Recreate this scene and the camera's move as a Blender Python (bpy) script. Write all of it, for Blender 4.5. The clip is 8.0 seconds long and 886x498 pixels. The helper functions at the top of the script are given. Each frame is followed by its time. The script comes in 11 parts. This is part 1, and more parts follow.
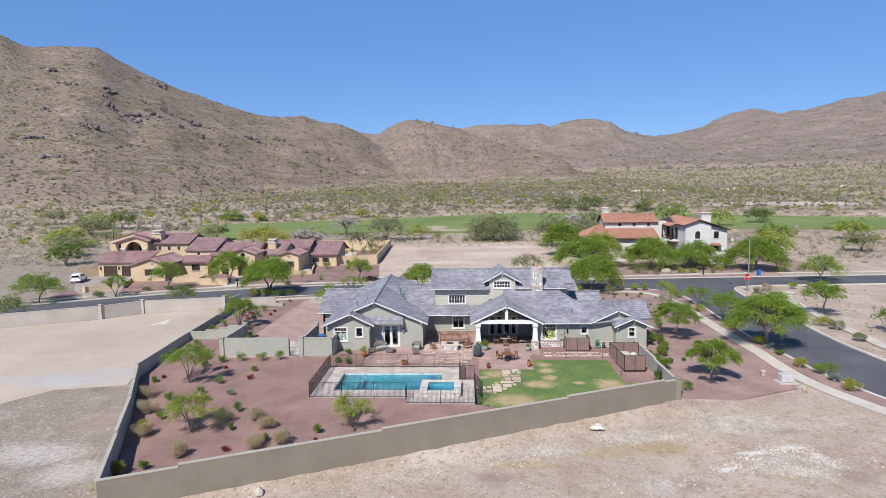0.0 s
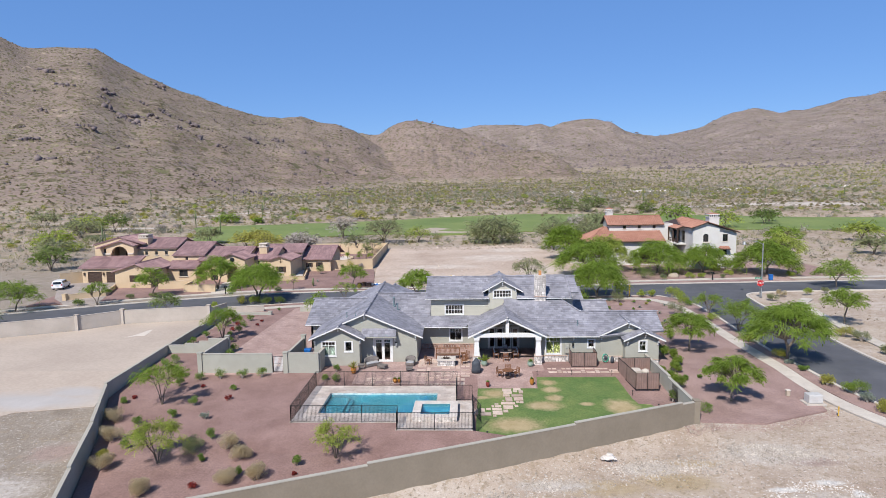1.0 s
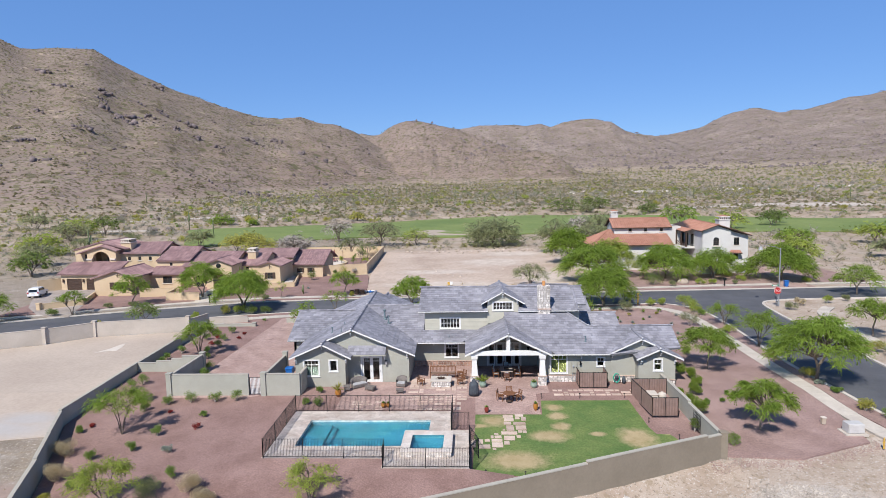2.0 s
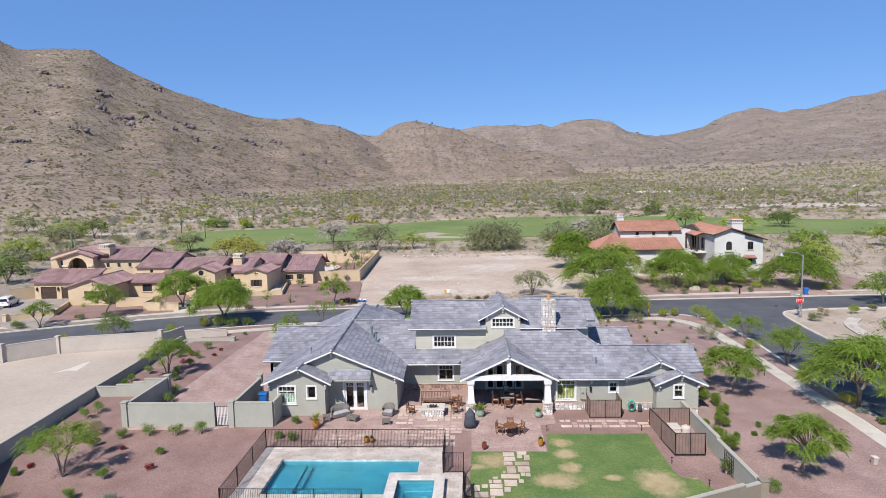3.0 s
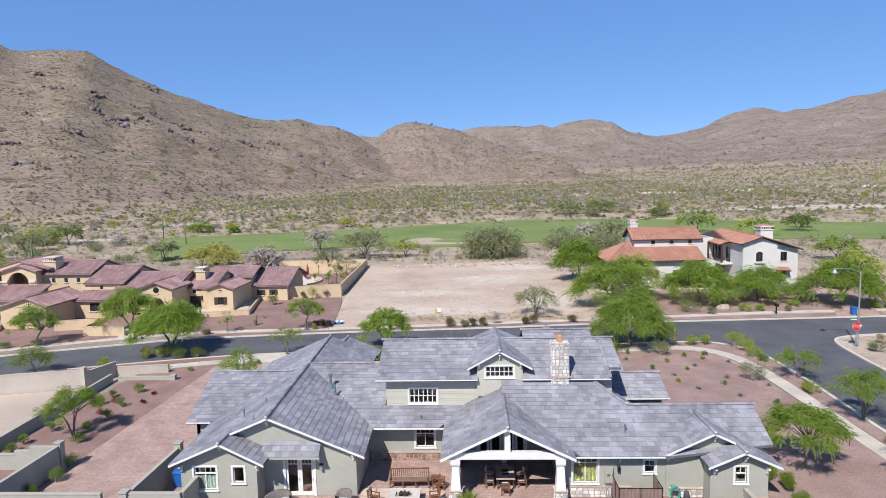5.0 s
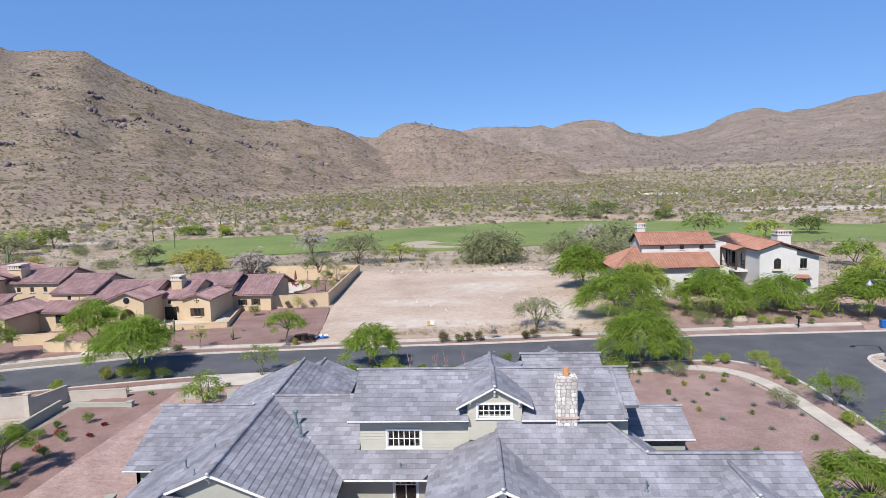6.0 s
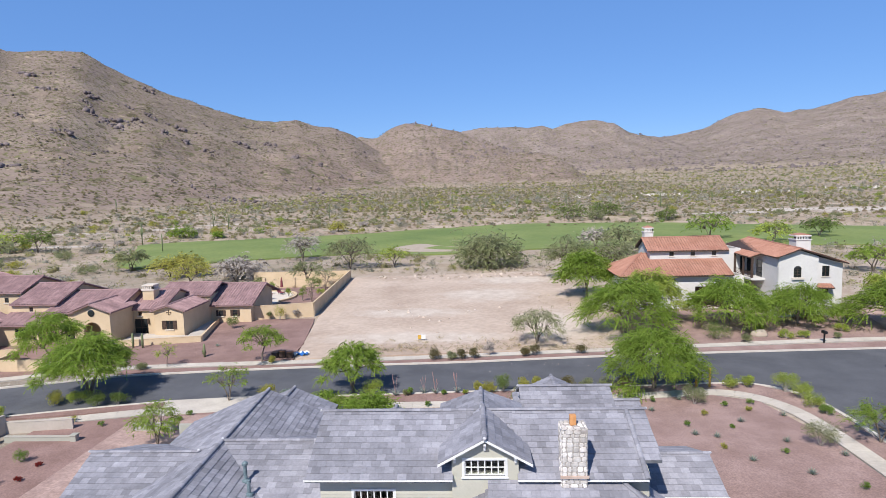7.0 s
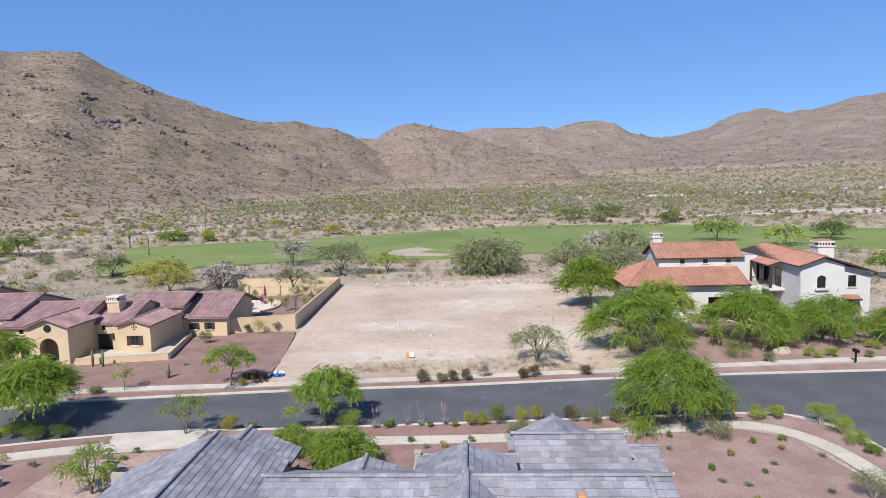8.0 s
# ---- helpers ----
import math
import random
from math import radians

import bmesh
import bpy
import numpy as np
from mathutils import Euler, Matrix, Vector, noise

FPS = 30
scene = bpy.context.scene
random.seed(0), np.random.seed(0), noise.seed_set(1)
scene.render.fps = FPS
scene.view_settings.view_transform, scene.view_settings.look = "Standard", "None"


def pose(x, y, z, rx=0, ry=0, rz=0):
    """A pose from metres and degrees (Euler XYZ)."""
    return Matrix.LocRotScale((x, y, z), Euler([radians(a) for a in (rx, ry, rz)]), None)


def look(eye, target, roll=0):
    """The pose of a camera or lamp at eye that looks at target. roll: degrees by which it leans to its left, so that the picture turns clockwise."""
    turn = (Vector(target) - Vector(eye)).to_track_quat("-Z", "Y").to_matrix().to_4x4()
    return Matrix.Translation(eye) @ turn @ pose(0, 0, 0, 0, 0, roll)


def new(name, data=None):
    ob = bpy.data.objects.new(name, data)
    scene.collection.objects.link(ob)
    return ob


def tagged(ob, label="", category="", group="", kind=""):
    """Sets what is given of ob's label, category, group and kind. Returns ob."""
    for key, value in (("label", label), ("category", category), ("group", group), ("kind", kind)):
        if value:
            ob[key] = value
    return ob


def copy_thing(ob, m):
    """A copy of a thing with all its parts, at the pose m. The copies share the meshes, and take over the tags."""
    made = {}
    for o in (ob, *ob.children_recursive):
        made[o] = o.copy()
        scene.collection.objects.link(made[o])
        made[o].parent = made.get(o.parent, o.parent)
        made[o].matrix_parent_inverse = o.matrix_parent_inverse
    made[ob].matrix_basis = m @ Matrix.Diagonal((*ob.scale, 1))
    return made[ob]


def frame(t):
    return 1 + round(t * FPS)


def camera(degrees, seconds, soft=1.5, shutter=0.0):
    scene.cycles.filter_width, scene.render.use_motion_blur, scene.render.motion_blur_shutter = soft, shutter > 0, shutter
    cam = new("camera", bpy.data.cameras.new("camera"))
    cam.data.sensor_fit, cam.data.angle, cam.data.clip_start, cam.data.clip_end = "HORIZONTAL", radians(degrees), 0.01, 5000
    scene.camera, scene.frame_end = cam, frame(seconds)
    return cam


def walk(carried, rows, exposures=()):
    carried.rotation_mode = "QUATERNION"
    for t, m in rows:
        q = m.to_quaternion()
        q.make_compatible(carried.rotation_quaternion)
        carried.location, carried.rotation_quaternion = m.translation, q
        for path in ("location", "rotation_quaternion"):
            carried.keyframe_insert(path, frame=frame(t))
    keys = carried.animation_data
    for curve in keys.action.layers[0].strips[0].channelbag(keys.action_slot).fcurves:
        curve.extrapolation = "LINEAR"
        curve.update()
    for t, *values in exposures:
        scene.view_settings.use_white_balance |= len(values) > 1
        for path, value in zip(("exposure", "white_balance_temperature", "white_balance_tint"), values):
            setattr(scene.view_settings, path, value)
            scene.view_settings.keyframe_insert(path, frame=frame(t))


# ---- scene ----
# ---- camera ----
cam = camera(72.8, 8.0, soft=0.45)
# seconds, x, y, z, yaw, pitch, roll
ROWS = [
    (0.0, 0.17, -0.79, 18.71, 2.50, -6.26, 0.80),
    (0.5, 0.30, 1.55, 18.81, 2.51, -6.24, 0.87),
    (1.0, 0.45, 4.20, 18.90, 2.52, -6.21, 0.94),
    (1.5, 0.61, 7.09, 18.99, 2.53, -6.19, 1.00),
    (2.25, 0.88, 11.78, 19.12, 2.54, -6.15, 1.09),
    (3.0, 1.20, 16.74, 19.24, 2.57, -6.11, 1.17),
    (3.5, 1.43, 20.14, 19.32, 2.58, -6.08, 1.22),
    (4.0, 1.69, 23.57, 19.40, 2.60, -6.05, 1.27),
    (4.5, 1.97, 27.01, 19.48, 2.62, -6.02, 1.31),
    (5.25, 2.43, 32.18, 19.60, 2.65, -5.98, 1.37),
    (6.0, 2.94, 37.34, 19.73, 2.68, -5.93, 1.41),
    (6.5, 3.32, 40.79, 19.82, 2.71, -5.90, 1.44),
    (7.0, 3.72, 44.26, 19.90, 2.73, -5.86, 1.47),
    (7.5, 4.15, 47.78, 20.00, 2.76, -5.83, 1.49),
    (8.0, 4.60, 51.39, 20.09, 2.79, -5.79, 1.51),
]
walk(cam, [(t, pose(x, y, z, 90 + pitch, roll, yaw)) for t, x, y, z, yaw, pitch, roll in ROWS],
     exposures=[(0.0, 0.32, 6450, 11.0), (3.0, 0.38, 6450, 11.0), (8.0, 0.43, 6450, 11.0)])

# ---- world and sun ----
SUN_ELEV = radians(47)
SUN_DIR = Vector((-0.40, -0.92, 0)).normalized()  # ground direction towards the sun
world = bpy.data.worlds.new("sky")
scene.world = world
world.use_nodes = True
wn = world.node_tree.nodes
sky = wn.new("ShaderNodeTexSky")
sky.sky_type = "NISHITA"
sky.sun_disc = False
sky.sun_elevation = SUN_ELEV
sky.sun_rotation = math.atan2(SUN_DIR.x, SUN_DIR.y)
sky.altitude = 1500
sky.air_density = 1.0
sky.dust_density = 0.0
sky.ozone_density = 7.0
wn["Background"].inputs["Strength"].default_value = 0.088
# the clear desert sky stays an even deep blue low down; higher up it is the plain sky texture
wl = world.node_tree.links
deep = wn.new("ShaderNodeRGB")
deep.outputs[0].default_value = (1.36, 3.30, 8.0, 1.0)
where = wn.new("ShaderNodeTexCoord")
rise = wn.new("ShaderNodeSeparateXYZ")
wl.new(where.outputs["Generated"], rise.inputs[0])
share = wn.new("ShaderNodeMapRange")
for key, value in (("From Min", 0.30), ("From Max", 0.85), ("To Min", 0.5), ("To Max", 0.0)):
    share.inputs[key].default_value = value
wl.new(rise.outputs["Z"], share.inputs[0])
blend = wn.new("ShaderNodeMix")
blend.data_type = "RGBA"
wl.new(share.outputs[0], blend.inputs["Factor"])
wl.new(sky.outputs[0], blend.inputs[6])
wl.new(deep.outputs[0], blend.inputs[7])
wl.new(blend.outputs[2], wn["Background"].inputs[0])
sun_data = bpy.data.lights.new("sun", "SUN")
sun_data.energy = 4.3
sun_data.angle = radians(0.6)
sun_data.color = (1.0, 0.955, 0.88)
sun = new("sun", sun_data)
sun_vec = SUN_DIR * math.cos(SUN_ELEV) + Vector((0, 0, math.sin(SUN_ELEV)))
sun.matrix_world = look((0, 0, 0), -sun_vec)
sun.location = (-60, -60, 120)
# ---- materials ----
def rgb(c):
    return (c[0], c[1], c[2], 1.0)


def surface(name, a, b, scale=1.0, rough=0.85, bump=0.0, bscale=20.0, metal=0.0, fine=None, island=0.0, ob_rand=0.0,
            detail=6.0, spec=0.4, coords="world", stretch=(1, 1, 1), lo=0.35, hi=0.65):
    """Noise between two colours at one scale, finer mottling at a second scale, and fine relief."""
    m = bpy.data.materials.new(name)
    m.use_nodes = True
    nt = m.node_tree
    n, l = nt.nodes, nt.links
    bs = n["Principled BSDF"]
    bs.inputs["Roughness"].default_value = rough
    bs.inputs["Metallic"].default_value = metal
    bs.inputs["Specular IOR Level"].default_value = spec
    if coords == "world":
        pos = n.new("ShaderNodeNewGeometry").outputs["Position"]
    else:
        pos = n.new("ShaderNodeTexCoord").outputs["Object"]
    mp = n.new("ShaderNodeMapping")
    mp.inputs["Scale"].default_value = stretch
    l.new(pos, mp.inputs["Vector"])
    tex = n.new("ShaderNodeTexNoise")
    tex.inputs["Scale"].default_value = scale
    tex.inputs["Detail"].default_value = detail
    tex.inputs["Roughness"].default_value = 0.6
    l.new(mp.outputs[0], tex.inputs["Vector"])
    ramp = n.new("ShaderNodeValToRGB")
    ramp.color_ramp.elements[0].position, ramp.color_ramp.elements[1].position = lo, hi
    ramp.color_ramp.elements[0].color, ramp.color_ramp.elements[1].color = rgb(a), rgb(b)
    l.new(tex.outputs["Fac"], ramp.inputs[0])
    col = ramp.outputs[0]
    if fine:
        t2 = n.new("ShaderNodeTexNoise")
        t2.inputs["Scale"].default_value = fine[0]
        t2.inputs["Detail"].default_value = 3.0
        l.new(mp.outputs[0], t2.inputs["Vector"])
        r2 = n.new("ShaderNodeMapRange")
        r2.inputs["From Min"].default_value, r2.inputs["From Max"].default_value = 0.3, 0.7
        r2.inputs["To Min"].default_value, r2.inputs["To Max"].default_value = 1 - fine[1], 1 + fine[1]
        l.new(t2.outputs["Fac"], r2.inputs[0])
        col = scaled(n, l, col, r2.outputs[0])
    for amount, node, out in ((island, "ShaderNodeNewGeometry", "Random Per Island"), (ob_rand, "ShaderNodeObjectInfo", "Random")):
        if amount:
            src = n.new(node)
            r3 = n.new("ShaderNodeMapRange")
            r3.inputs["To Min"].default_value, r3.inputs["To Max"].default_value = 1 - amount, 1 + amount
            l.new(src.outputs[out], r3.inputs[0])
            col = scaled(n, l, col, r3.outputs[0])
    l.new(col, bs.inputs["Base Color"])
    if bump:
        t4 = n.new("ShaderNodeTexNoise")
        t4.inputs["Scale"].default_value = bscale
        t4.inputs["Detail"].default_value = 4.0
        l.new(mp.outputs[0], t4.inputs["Vector"])
        bp = n.new("ShaderNodeBump")
        bp.inputs["Strength"].default_value = 0.6
        bp.inputs["Distance"].default_value = bump
        l.new(t4.outputs["Fac"], bp.inputs["Height"])
        l.new(bp.outputs[0], bs.inputs["Normal"])
    return m


def scaled(n, l, col, factor):
    mul = n.new("ShaderNodeVectorMath")
    mul.operation = "SCALE"
    l.new(col, mul.inputs[0])
    l.new(factor, mul.inputs["Scale"])
    return mul.outputs[0]


def dry_patches(m, spots, a, b, grain=0.75):
    """Worn bare patches of another colour: centre x, y and half widths in metres."""
    n, l = m.node_tree.nodes, m.node_tree.links
    bs = n["Principled BSDF"]
    old = bs.inputs["Base Color"].links[0].from_socket
    pos = n.new("ShaderNodeNewGeometry").outputs["Position"]
    fray = n.new("ShaderNodeTexNoise")
    fray.inputs["Scale"].default_value, fray.inputs["Detail"].default_value, fray.inputs["Roughness"].default_value = grain, 7.0, 0.75
    l.new(pos, fray.inputs["Vector"])
    total = None
    for x, y, rx, ry in spots:
        off = n.new("ShaderNodeVectorMath")
        off.operation = "SUBTRACT"
        l.new(pos, off.inputs[0])
        off.inputs[1].default_value = (x, y, 0)
        sc = n.new("ShaderNodeVectorMath")
        sc.operation = "MULTIPLY"
        l.new(off.outputs[0], sc.inputs[0])
        sc.inputs[1].default_value = (1 / rx, 1 / ry, 0)
        ln = n.new("ShaderNodeVectorMath")
        ln.operation = "LENGTH"
        l.new(sc.outputs[0], ln.inputs[0])
        mr = n.new("ShaderNodeMapRange")
        mr.inputs["From Min"].default_value, mr.inputs["From Max"].default_value = 1.45, 0.0
        l.new(ln.outputs["Value"], mr.inputs[0])
        if total is None:
            total = mr.outputs[0]
        else:
            mx = n.new("ShaderNodeMath")
            mx.operation = "MAXIMUM"
            l.new(total, mx.inputs[0])
            l.new(mr.outputs[0], mx.inputs[1])
            total = mx.outputs[0]
    add = n.new("ShaderNodeMath")
    add.operation = "ADD"
    l.new(total, add.inputs[0])
    l.new(fray.outputs["Fac"], add.inputs[1])
    edge = n.new("ShaderNodeMapRange")
    edge.inputs["From Min"].default_value, edge.inputs["From Max"].default_value = 0.66, 1.15
    l.new(add.outputs[0], edge.inputs[0])
    straw = n.new("ShaderNodeValToRGB")
    straw.color_ramp.elements[0].position, straw.color_ramp.elements[1].position = 0.35, 0.65
    straw.color_ramp.elements[0].color, straw.color_ramp.elements[1].color = rgb(a), rgb(b)
    l.new(fray.outputs["Fac"], straw.inputs[0])
    mix = n.new("ShaderNodeMix")
    mix.data_type = "RGBA"
    l.new(edge.outputs[0], mix.inputs["Factor"])
    l.new(old, mix.inputs[6])
    l.new(straw.outputs[0], mix.inputs[7])
    l.new(mix.outputs[2], bs.inputs["Base Color"])


STUCCO = surface("grey_green_stucco", (0.338, 0.335, 0.288), (0.382, 0.378, 0.328), 0.6, 0.9, 0.004, 60, fine=(9, 0.03))
SIDING = surface("painted_siding", (0.43, 0.415, 0.345), (0.475, 0.455, 0.385), 0.8, 0.7, fine=(14, 0.03), ob_rand=0.03)
WHITE = surface("white_paint", (0.66, 0.66, 0.645), (0.73, 0.73, 0.715), 1.5, 0.55, fine=(12, 0.03))
TILE = surface("slate_grey_roof_tile", (0.203, 0.201, 0.229), (0.305, 0.301, 0.340), 0.35, 0.75, 0.004, 40, fine=(7, 0.10), island=0.21)
TILE_OB = surface("slate_grey_roof_tile_piece", (0.203, 0.201, 0.229), (0.305, 0.301, 0.340), 0.35, 0.75, 0.004, 40, fine=(7, 0.10), ob_rand=0.21)
ROOFBASE = surface("roof_underlay", (0.10, 0.105, 0.115), (0.14, 0.145, 0.16), 2, 0.9)
STONE = surface("fieldstone", (0.40, 0.36, 0.335), (0.70, 0.665, 0.64), 1.2, 0.9, 0.01, 25, fine=(10, 0.12), island=0.30)
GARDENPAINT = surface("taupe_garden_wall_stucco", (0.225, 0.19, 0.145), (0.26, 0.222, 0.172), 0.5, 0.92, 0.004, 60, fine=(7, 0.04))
BRICKSTONE = surface("red_brown_stone", (0.24, 0.13, 0.10), (0.42, 0.28, 0.22), 1.5, 0.9, 0.01, 25, fine=(10, 0.12), island=0.30)
MORTAR_PALE = surface("pale_ridge_mortar", (0.42, 0.42, 0.45), (0.54, 0.54, 0.57), 6, 0.9)
MORTAR = surface("mortar", (0.30, 0.275, 0.25), (0.38, 0.35, 0.32), 6, 0.95)
GLASSDARK = surface("dark_window_glass", (0.012, 0.015, 0.018), (0.03, 0.034, 0.036), 0.5, 0.06, spec=0.6)
CONCRETE = surface("pale_concrete", (0.46, 0.41, 0.36), (0.56, 0.51, 0.45), 0.5, 0.9, 0.003, 30, fine=(5, 0.06))
KERB = surface("kerb_concrete", (0.50, 0.45, 0.40), (0.60, 0.55, 0.49), 0.7, 0.9, 0.003, 30, fine=(5, 0.06))
ASPHALT = surface("asphalt", (0.078, 0.080, 0.090), (0.112, 0.114, 0.126), 0.22, 0.85, 0.004, 60, fine=(8, 0.10))
GRAVEL = surface("red_brown_gravel", (0.218, 0.134, 0.116), (0.296, 0.191, 0.169), 0.35, 0.95, 0.02, 22, fine=(9, 0.22))
LAWN = surface("patchy_lawn", (0.085, 0.15, 0.04), (0.15, 0.20, 0.06), 0.5, 0.95, 0.03, 30, fine=(6, 0.18))


def tint_gravel(m, x0, x1, tint):
    """Paler, less red gravel east of the garden wall: colour multiplied by tint."""
    n, l = m.node_tree.nodes, m.node_tree.links
    bs = n["Principled BSDF"]
    old = bs.inputs["Base Color"].links[0].from_socket
    sep = n.new("ShaderNodeSeparateXYZ")
    l.new(n.new("ShaderNodeNewGeometry").outputs["Position"], sep.inputs[0])
    mr = n.new("ShaderNodeMapRange")
    mr.inputs["From Min"].default_value, mr.inputs["From Max"].default_value = x0, x1
    l.new(sep.outputs["X"], mr.inputs[0])
    mix = n.new("ShaderNodeMix")
    mix.data_type = "RGBA"
    mix.blend_type = "MULTIPLY"
    l.new(mr.outputs[0], mix.inputs["Factor"])
    l.new(old, mix.inputs[6])
    mix.inputs[7].default_value = (*tint, 1)
    l.new(mix.outputs[2], bs.inputs["Base Color"])


tint_gravel(GRAVEL, 15.0, 19.0, (1.16, 1.24, 1.27))
dry_patches(LAWN, ((3.9, 51.5, 2.3, 1.4), (6.7, 55.3, 1.7, 1.0), (13.3, 54.9, 1.4, 1.6), (2.5, 57.9, 1.1, 1.0), (7.8, 58.8, 0.85, 0.65), (7.7, 60.5, 0.8, 0.65), (10.5, 55.6, 0.7, 0.36), (1.3, 57.0, 0.9, 0.4), (16.0, 55.8, 0.6, 0.36), (7.8, 56.9, 0.8, 0.7)), (0.33, 0.26, 0.13), (0.44, 0.35, 0.21))
FAIRWAY = surface("golf_fairway", (0.130, 0.185, 0.050), (0.20, 0.245, 0.075), 0.03, 0.95, 0.02, 10, fine=(0.6, 0.10))
SAND = surface("bunker_sand", (0.368, 0.304, 0.240), (0.440, 0.368, 0.296), 0.5, 0.95)
PALEDIRT = surface("graded_pale_dirt", (0.42, 0.345, 0.285), (0.485, 0.405, 0.335), 0.12, 0.95, 0.01, 8, fine=(3, 0.06))
PINKDIRT = surface("stony_pink_dirt", (0.395, 0.302, 0.238), (0.53, 0.428, 0.352), 0.075, 0.95, 0.05, 3, fine=(1.4, 0.10))
LOTWALL = surface("lot_wall_stucco", (0.43, 0.38, 0.33), (0.50, 0.445, 0.39), 0.4, 0.9, 0.004, 50, fine=(6, 0.03))
GREYPAVER = surface("grey_tan_paver", (0.30, 0.255, 0.225), (0.40, 0.345, 0.31), 0.4, 0.9, 0.004, 30, fine=(4, 0.12))
PAVERBED = surface("paver_bed", (0.33, 0.225, 0.20), (0.44, 0.315, 0.28), 0.5, 0.95, 0.006, 14, fine=(6, 0.18))
FLAG = surface("pale_flagstone", (0.45, 0.325, 0.265), (0.58, 0.47, 0.40), 0.9, 0.9, 0.006, 12, fine=(7, 0.08), ob_rand=0.16)
TRAV = surface("travertine_deck", (0.52, 0.45, 0.40), (0.66, 0.60, 0.55), 1.1, 0.7, 0.002, 30, fine=(6, 0.10))
POOLTILE = surface("pool_plaster", (0.022, 0.108, 0.150), (0.036, 0.138, 0.185), 0.8, 0.6, fine=(6, 0.05))
POOLTILEDARK = surface("pale_waterline_tile", (0.22, 0.29, 0.33), (0.50, 0.54, 0.53), 3, 0.3, fine=(14, 0.15))
BLACKMETAL = surface("black_fence_metal", (0.012, 0.012, 0.014), (0.02, 0.02, 0.022), 3, 0.5, metal=0.3)
BROWNMETAL = surface("brown_corrugated_panel", (0.20, 0.135, 0.115), (0.255, 0.175, 0.15), 1.5, 0.6, fine=(8, 0.08))
WOOD = surface("teak_furniture", (0.15, 0.065, 0.03), (0.24, 0.11, 0.055), 3, 0.6, fine=(20, 0.15), stretch=(1, 1, 4))
WICKER = surface("grey_wicker", (0.125, 0.108, 0.098), (0.205, 0.182, 0.168), 12, 0.8, 0.01, 60, fine=(40, 0.25))
CUSHION = surface("light_grey_cushion", (0.33, 0.33, 0.34), (0.42, 0.42, 0.43), 3, 0.95)
DARKCLOTH = surface("charcoal_cover", (0.045, 0.053, 0.066), (0.075, 0.086, 0.102), 2.5, 0.85, 0.02, 5)
PILLOW = surface("pale_blue_pillow", (0.36, 0.41, 0.45), (0.58, 0.60, 0.60), 6, 0.95, fine=(20, 0.1))
BROWNCLOTH = surface("brown_seat_pad", (0.16, 0.10, 0.075), (0.24, 0.16, 0.12), 4, 0.95)
TERRA = surface("ochre_glazed_pot", (0.36, 0.15, 0.03), (0.48, 0.22, 0.05), 3, 0.35)
REDPOT = surface("red_glazed_pot", (0.20, 0.035, 0.03), (0.28, 0.06, 0.045), 3, 0.35)
GREENPOT = surface("celadon_glazed_pot", (0.20, 0.30, 0.24), (0.32, 0.40, 0.33), 3, 0.3)
BLUEBIN = surface("blue_plastic", (0.01, 0.10, 0.36), (0.02, 0.14, 0.44), 2, 0.45)
HOSE = surface("green_hose", (0.03, 0.30, 0.20), (0.05, 0.38, 0.27), 4, 0.5)
BARK = surface("bark", (0.125, 0.100, 0.080), (0.20, 0.165, 0.135), 5, 0.95, 0.01, 20)
TANSTUCCO = surface("tan_stucco", (0.53, 0.405, 0.265), (0.61, 0.475, 0.32), 0.4, 0.9, 0.004, 50, fine=(6, 0.03))
PALESTUCCO = surface("pale_wall_stucco", (0.56, 0.50, 0.43), (0.64, 0.57, 0.50), 0.4, 0.9, 0.004, 50, fine=(6, 0.03))
PLUMTILE = surface("plum_clay_roof_tile", (0.235, 0.145, 0.148), (0.355, 0.228, 0.225), 0.5, 0.8, fine=(6, 0.15), island=0.16)
REDTILE = surface("red_clay_roof_tile", (0.315, 0.150, 0.104), (0.385, 0.200, 0.145), 0.6, 0.8, fine=(6, 0.12), island=0.09)
CREAM = surface("cream_stucco", (0.56, 0.54, 0.515), (0.63, 0.61, 0.585), 0.4, 0.9, 0.003, 50, fine=(6, 0.03))
DARKWOOD = surface("dark_brown_wood", (0.045, 0.026, 0.02), (0.08, 0.05, 0.036), 2, 0.7, stretch=(1, 1, 5))
METALGREY = surface("galvanised_metal", (0.36, 0.37, 0.38), (0.45, 0.46, 0.47), 2, 0.45, metal=0.6)
CARWHITE = surface("white_car_paint", (0.76, 0.77, 0.78), (0.80, 0.80, 0.81), 1, 0.25, spec=0.6)
BLACKRUBBER = surface("black_rubber", (0.015, 0.015, 0.015), (0.03, 0.03, 0.03), 4, 0.9)
SIGNRED = surface("red_sign_enamel", (0.42, 0.015, 0.02), (0.50, 0.03, 0.03), 2, 0.4)
MAROON = surface("faded_maroon_canvas", (0.16, 0.035, 0.045), (0.23, 0.06, 0.07), 3, 0.9)
SIGNGREEN = surface("green_sign_enamel", (0.01, 0.22, 0.13), (0.02, 0.27, 0.17), 2, 0.4)
YELLOW = surface("yellow_enamel", (0.50, 0.30, 0.05), (0.58, 0.36, 0.07), 2, 0.5)
CLAYPOT = surface("orange_clay_flue", (0.48, 0.22, 0.08), (0.58, 0.29, 0.12), 3, 0.8)
WHITESTONE = surface("white_boulders", (0.52, 0.48, 0.44), (0.66, 0.62, 0.58), 0.3, 0.9, island=0.12)
ROCK = surface("pale_stones", (0.30, 0.26, 0.22), (0.47, 0.42, 0.37), 0.6, 0.9, island=0.25)
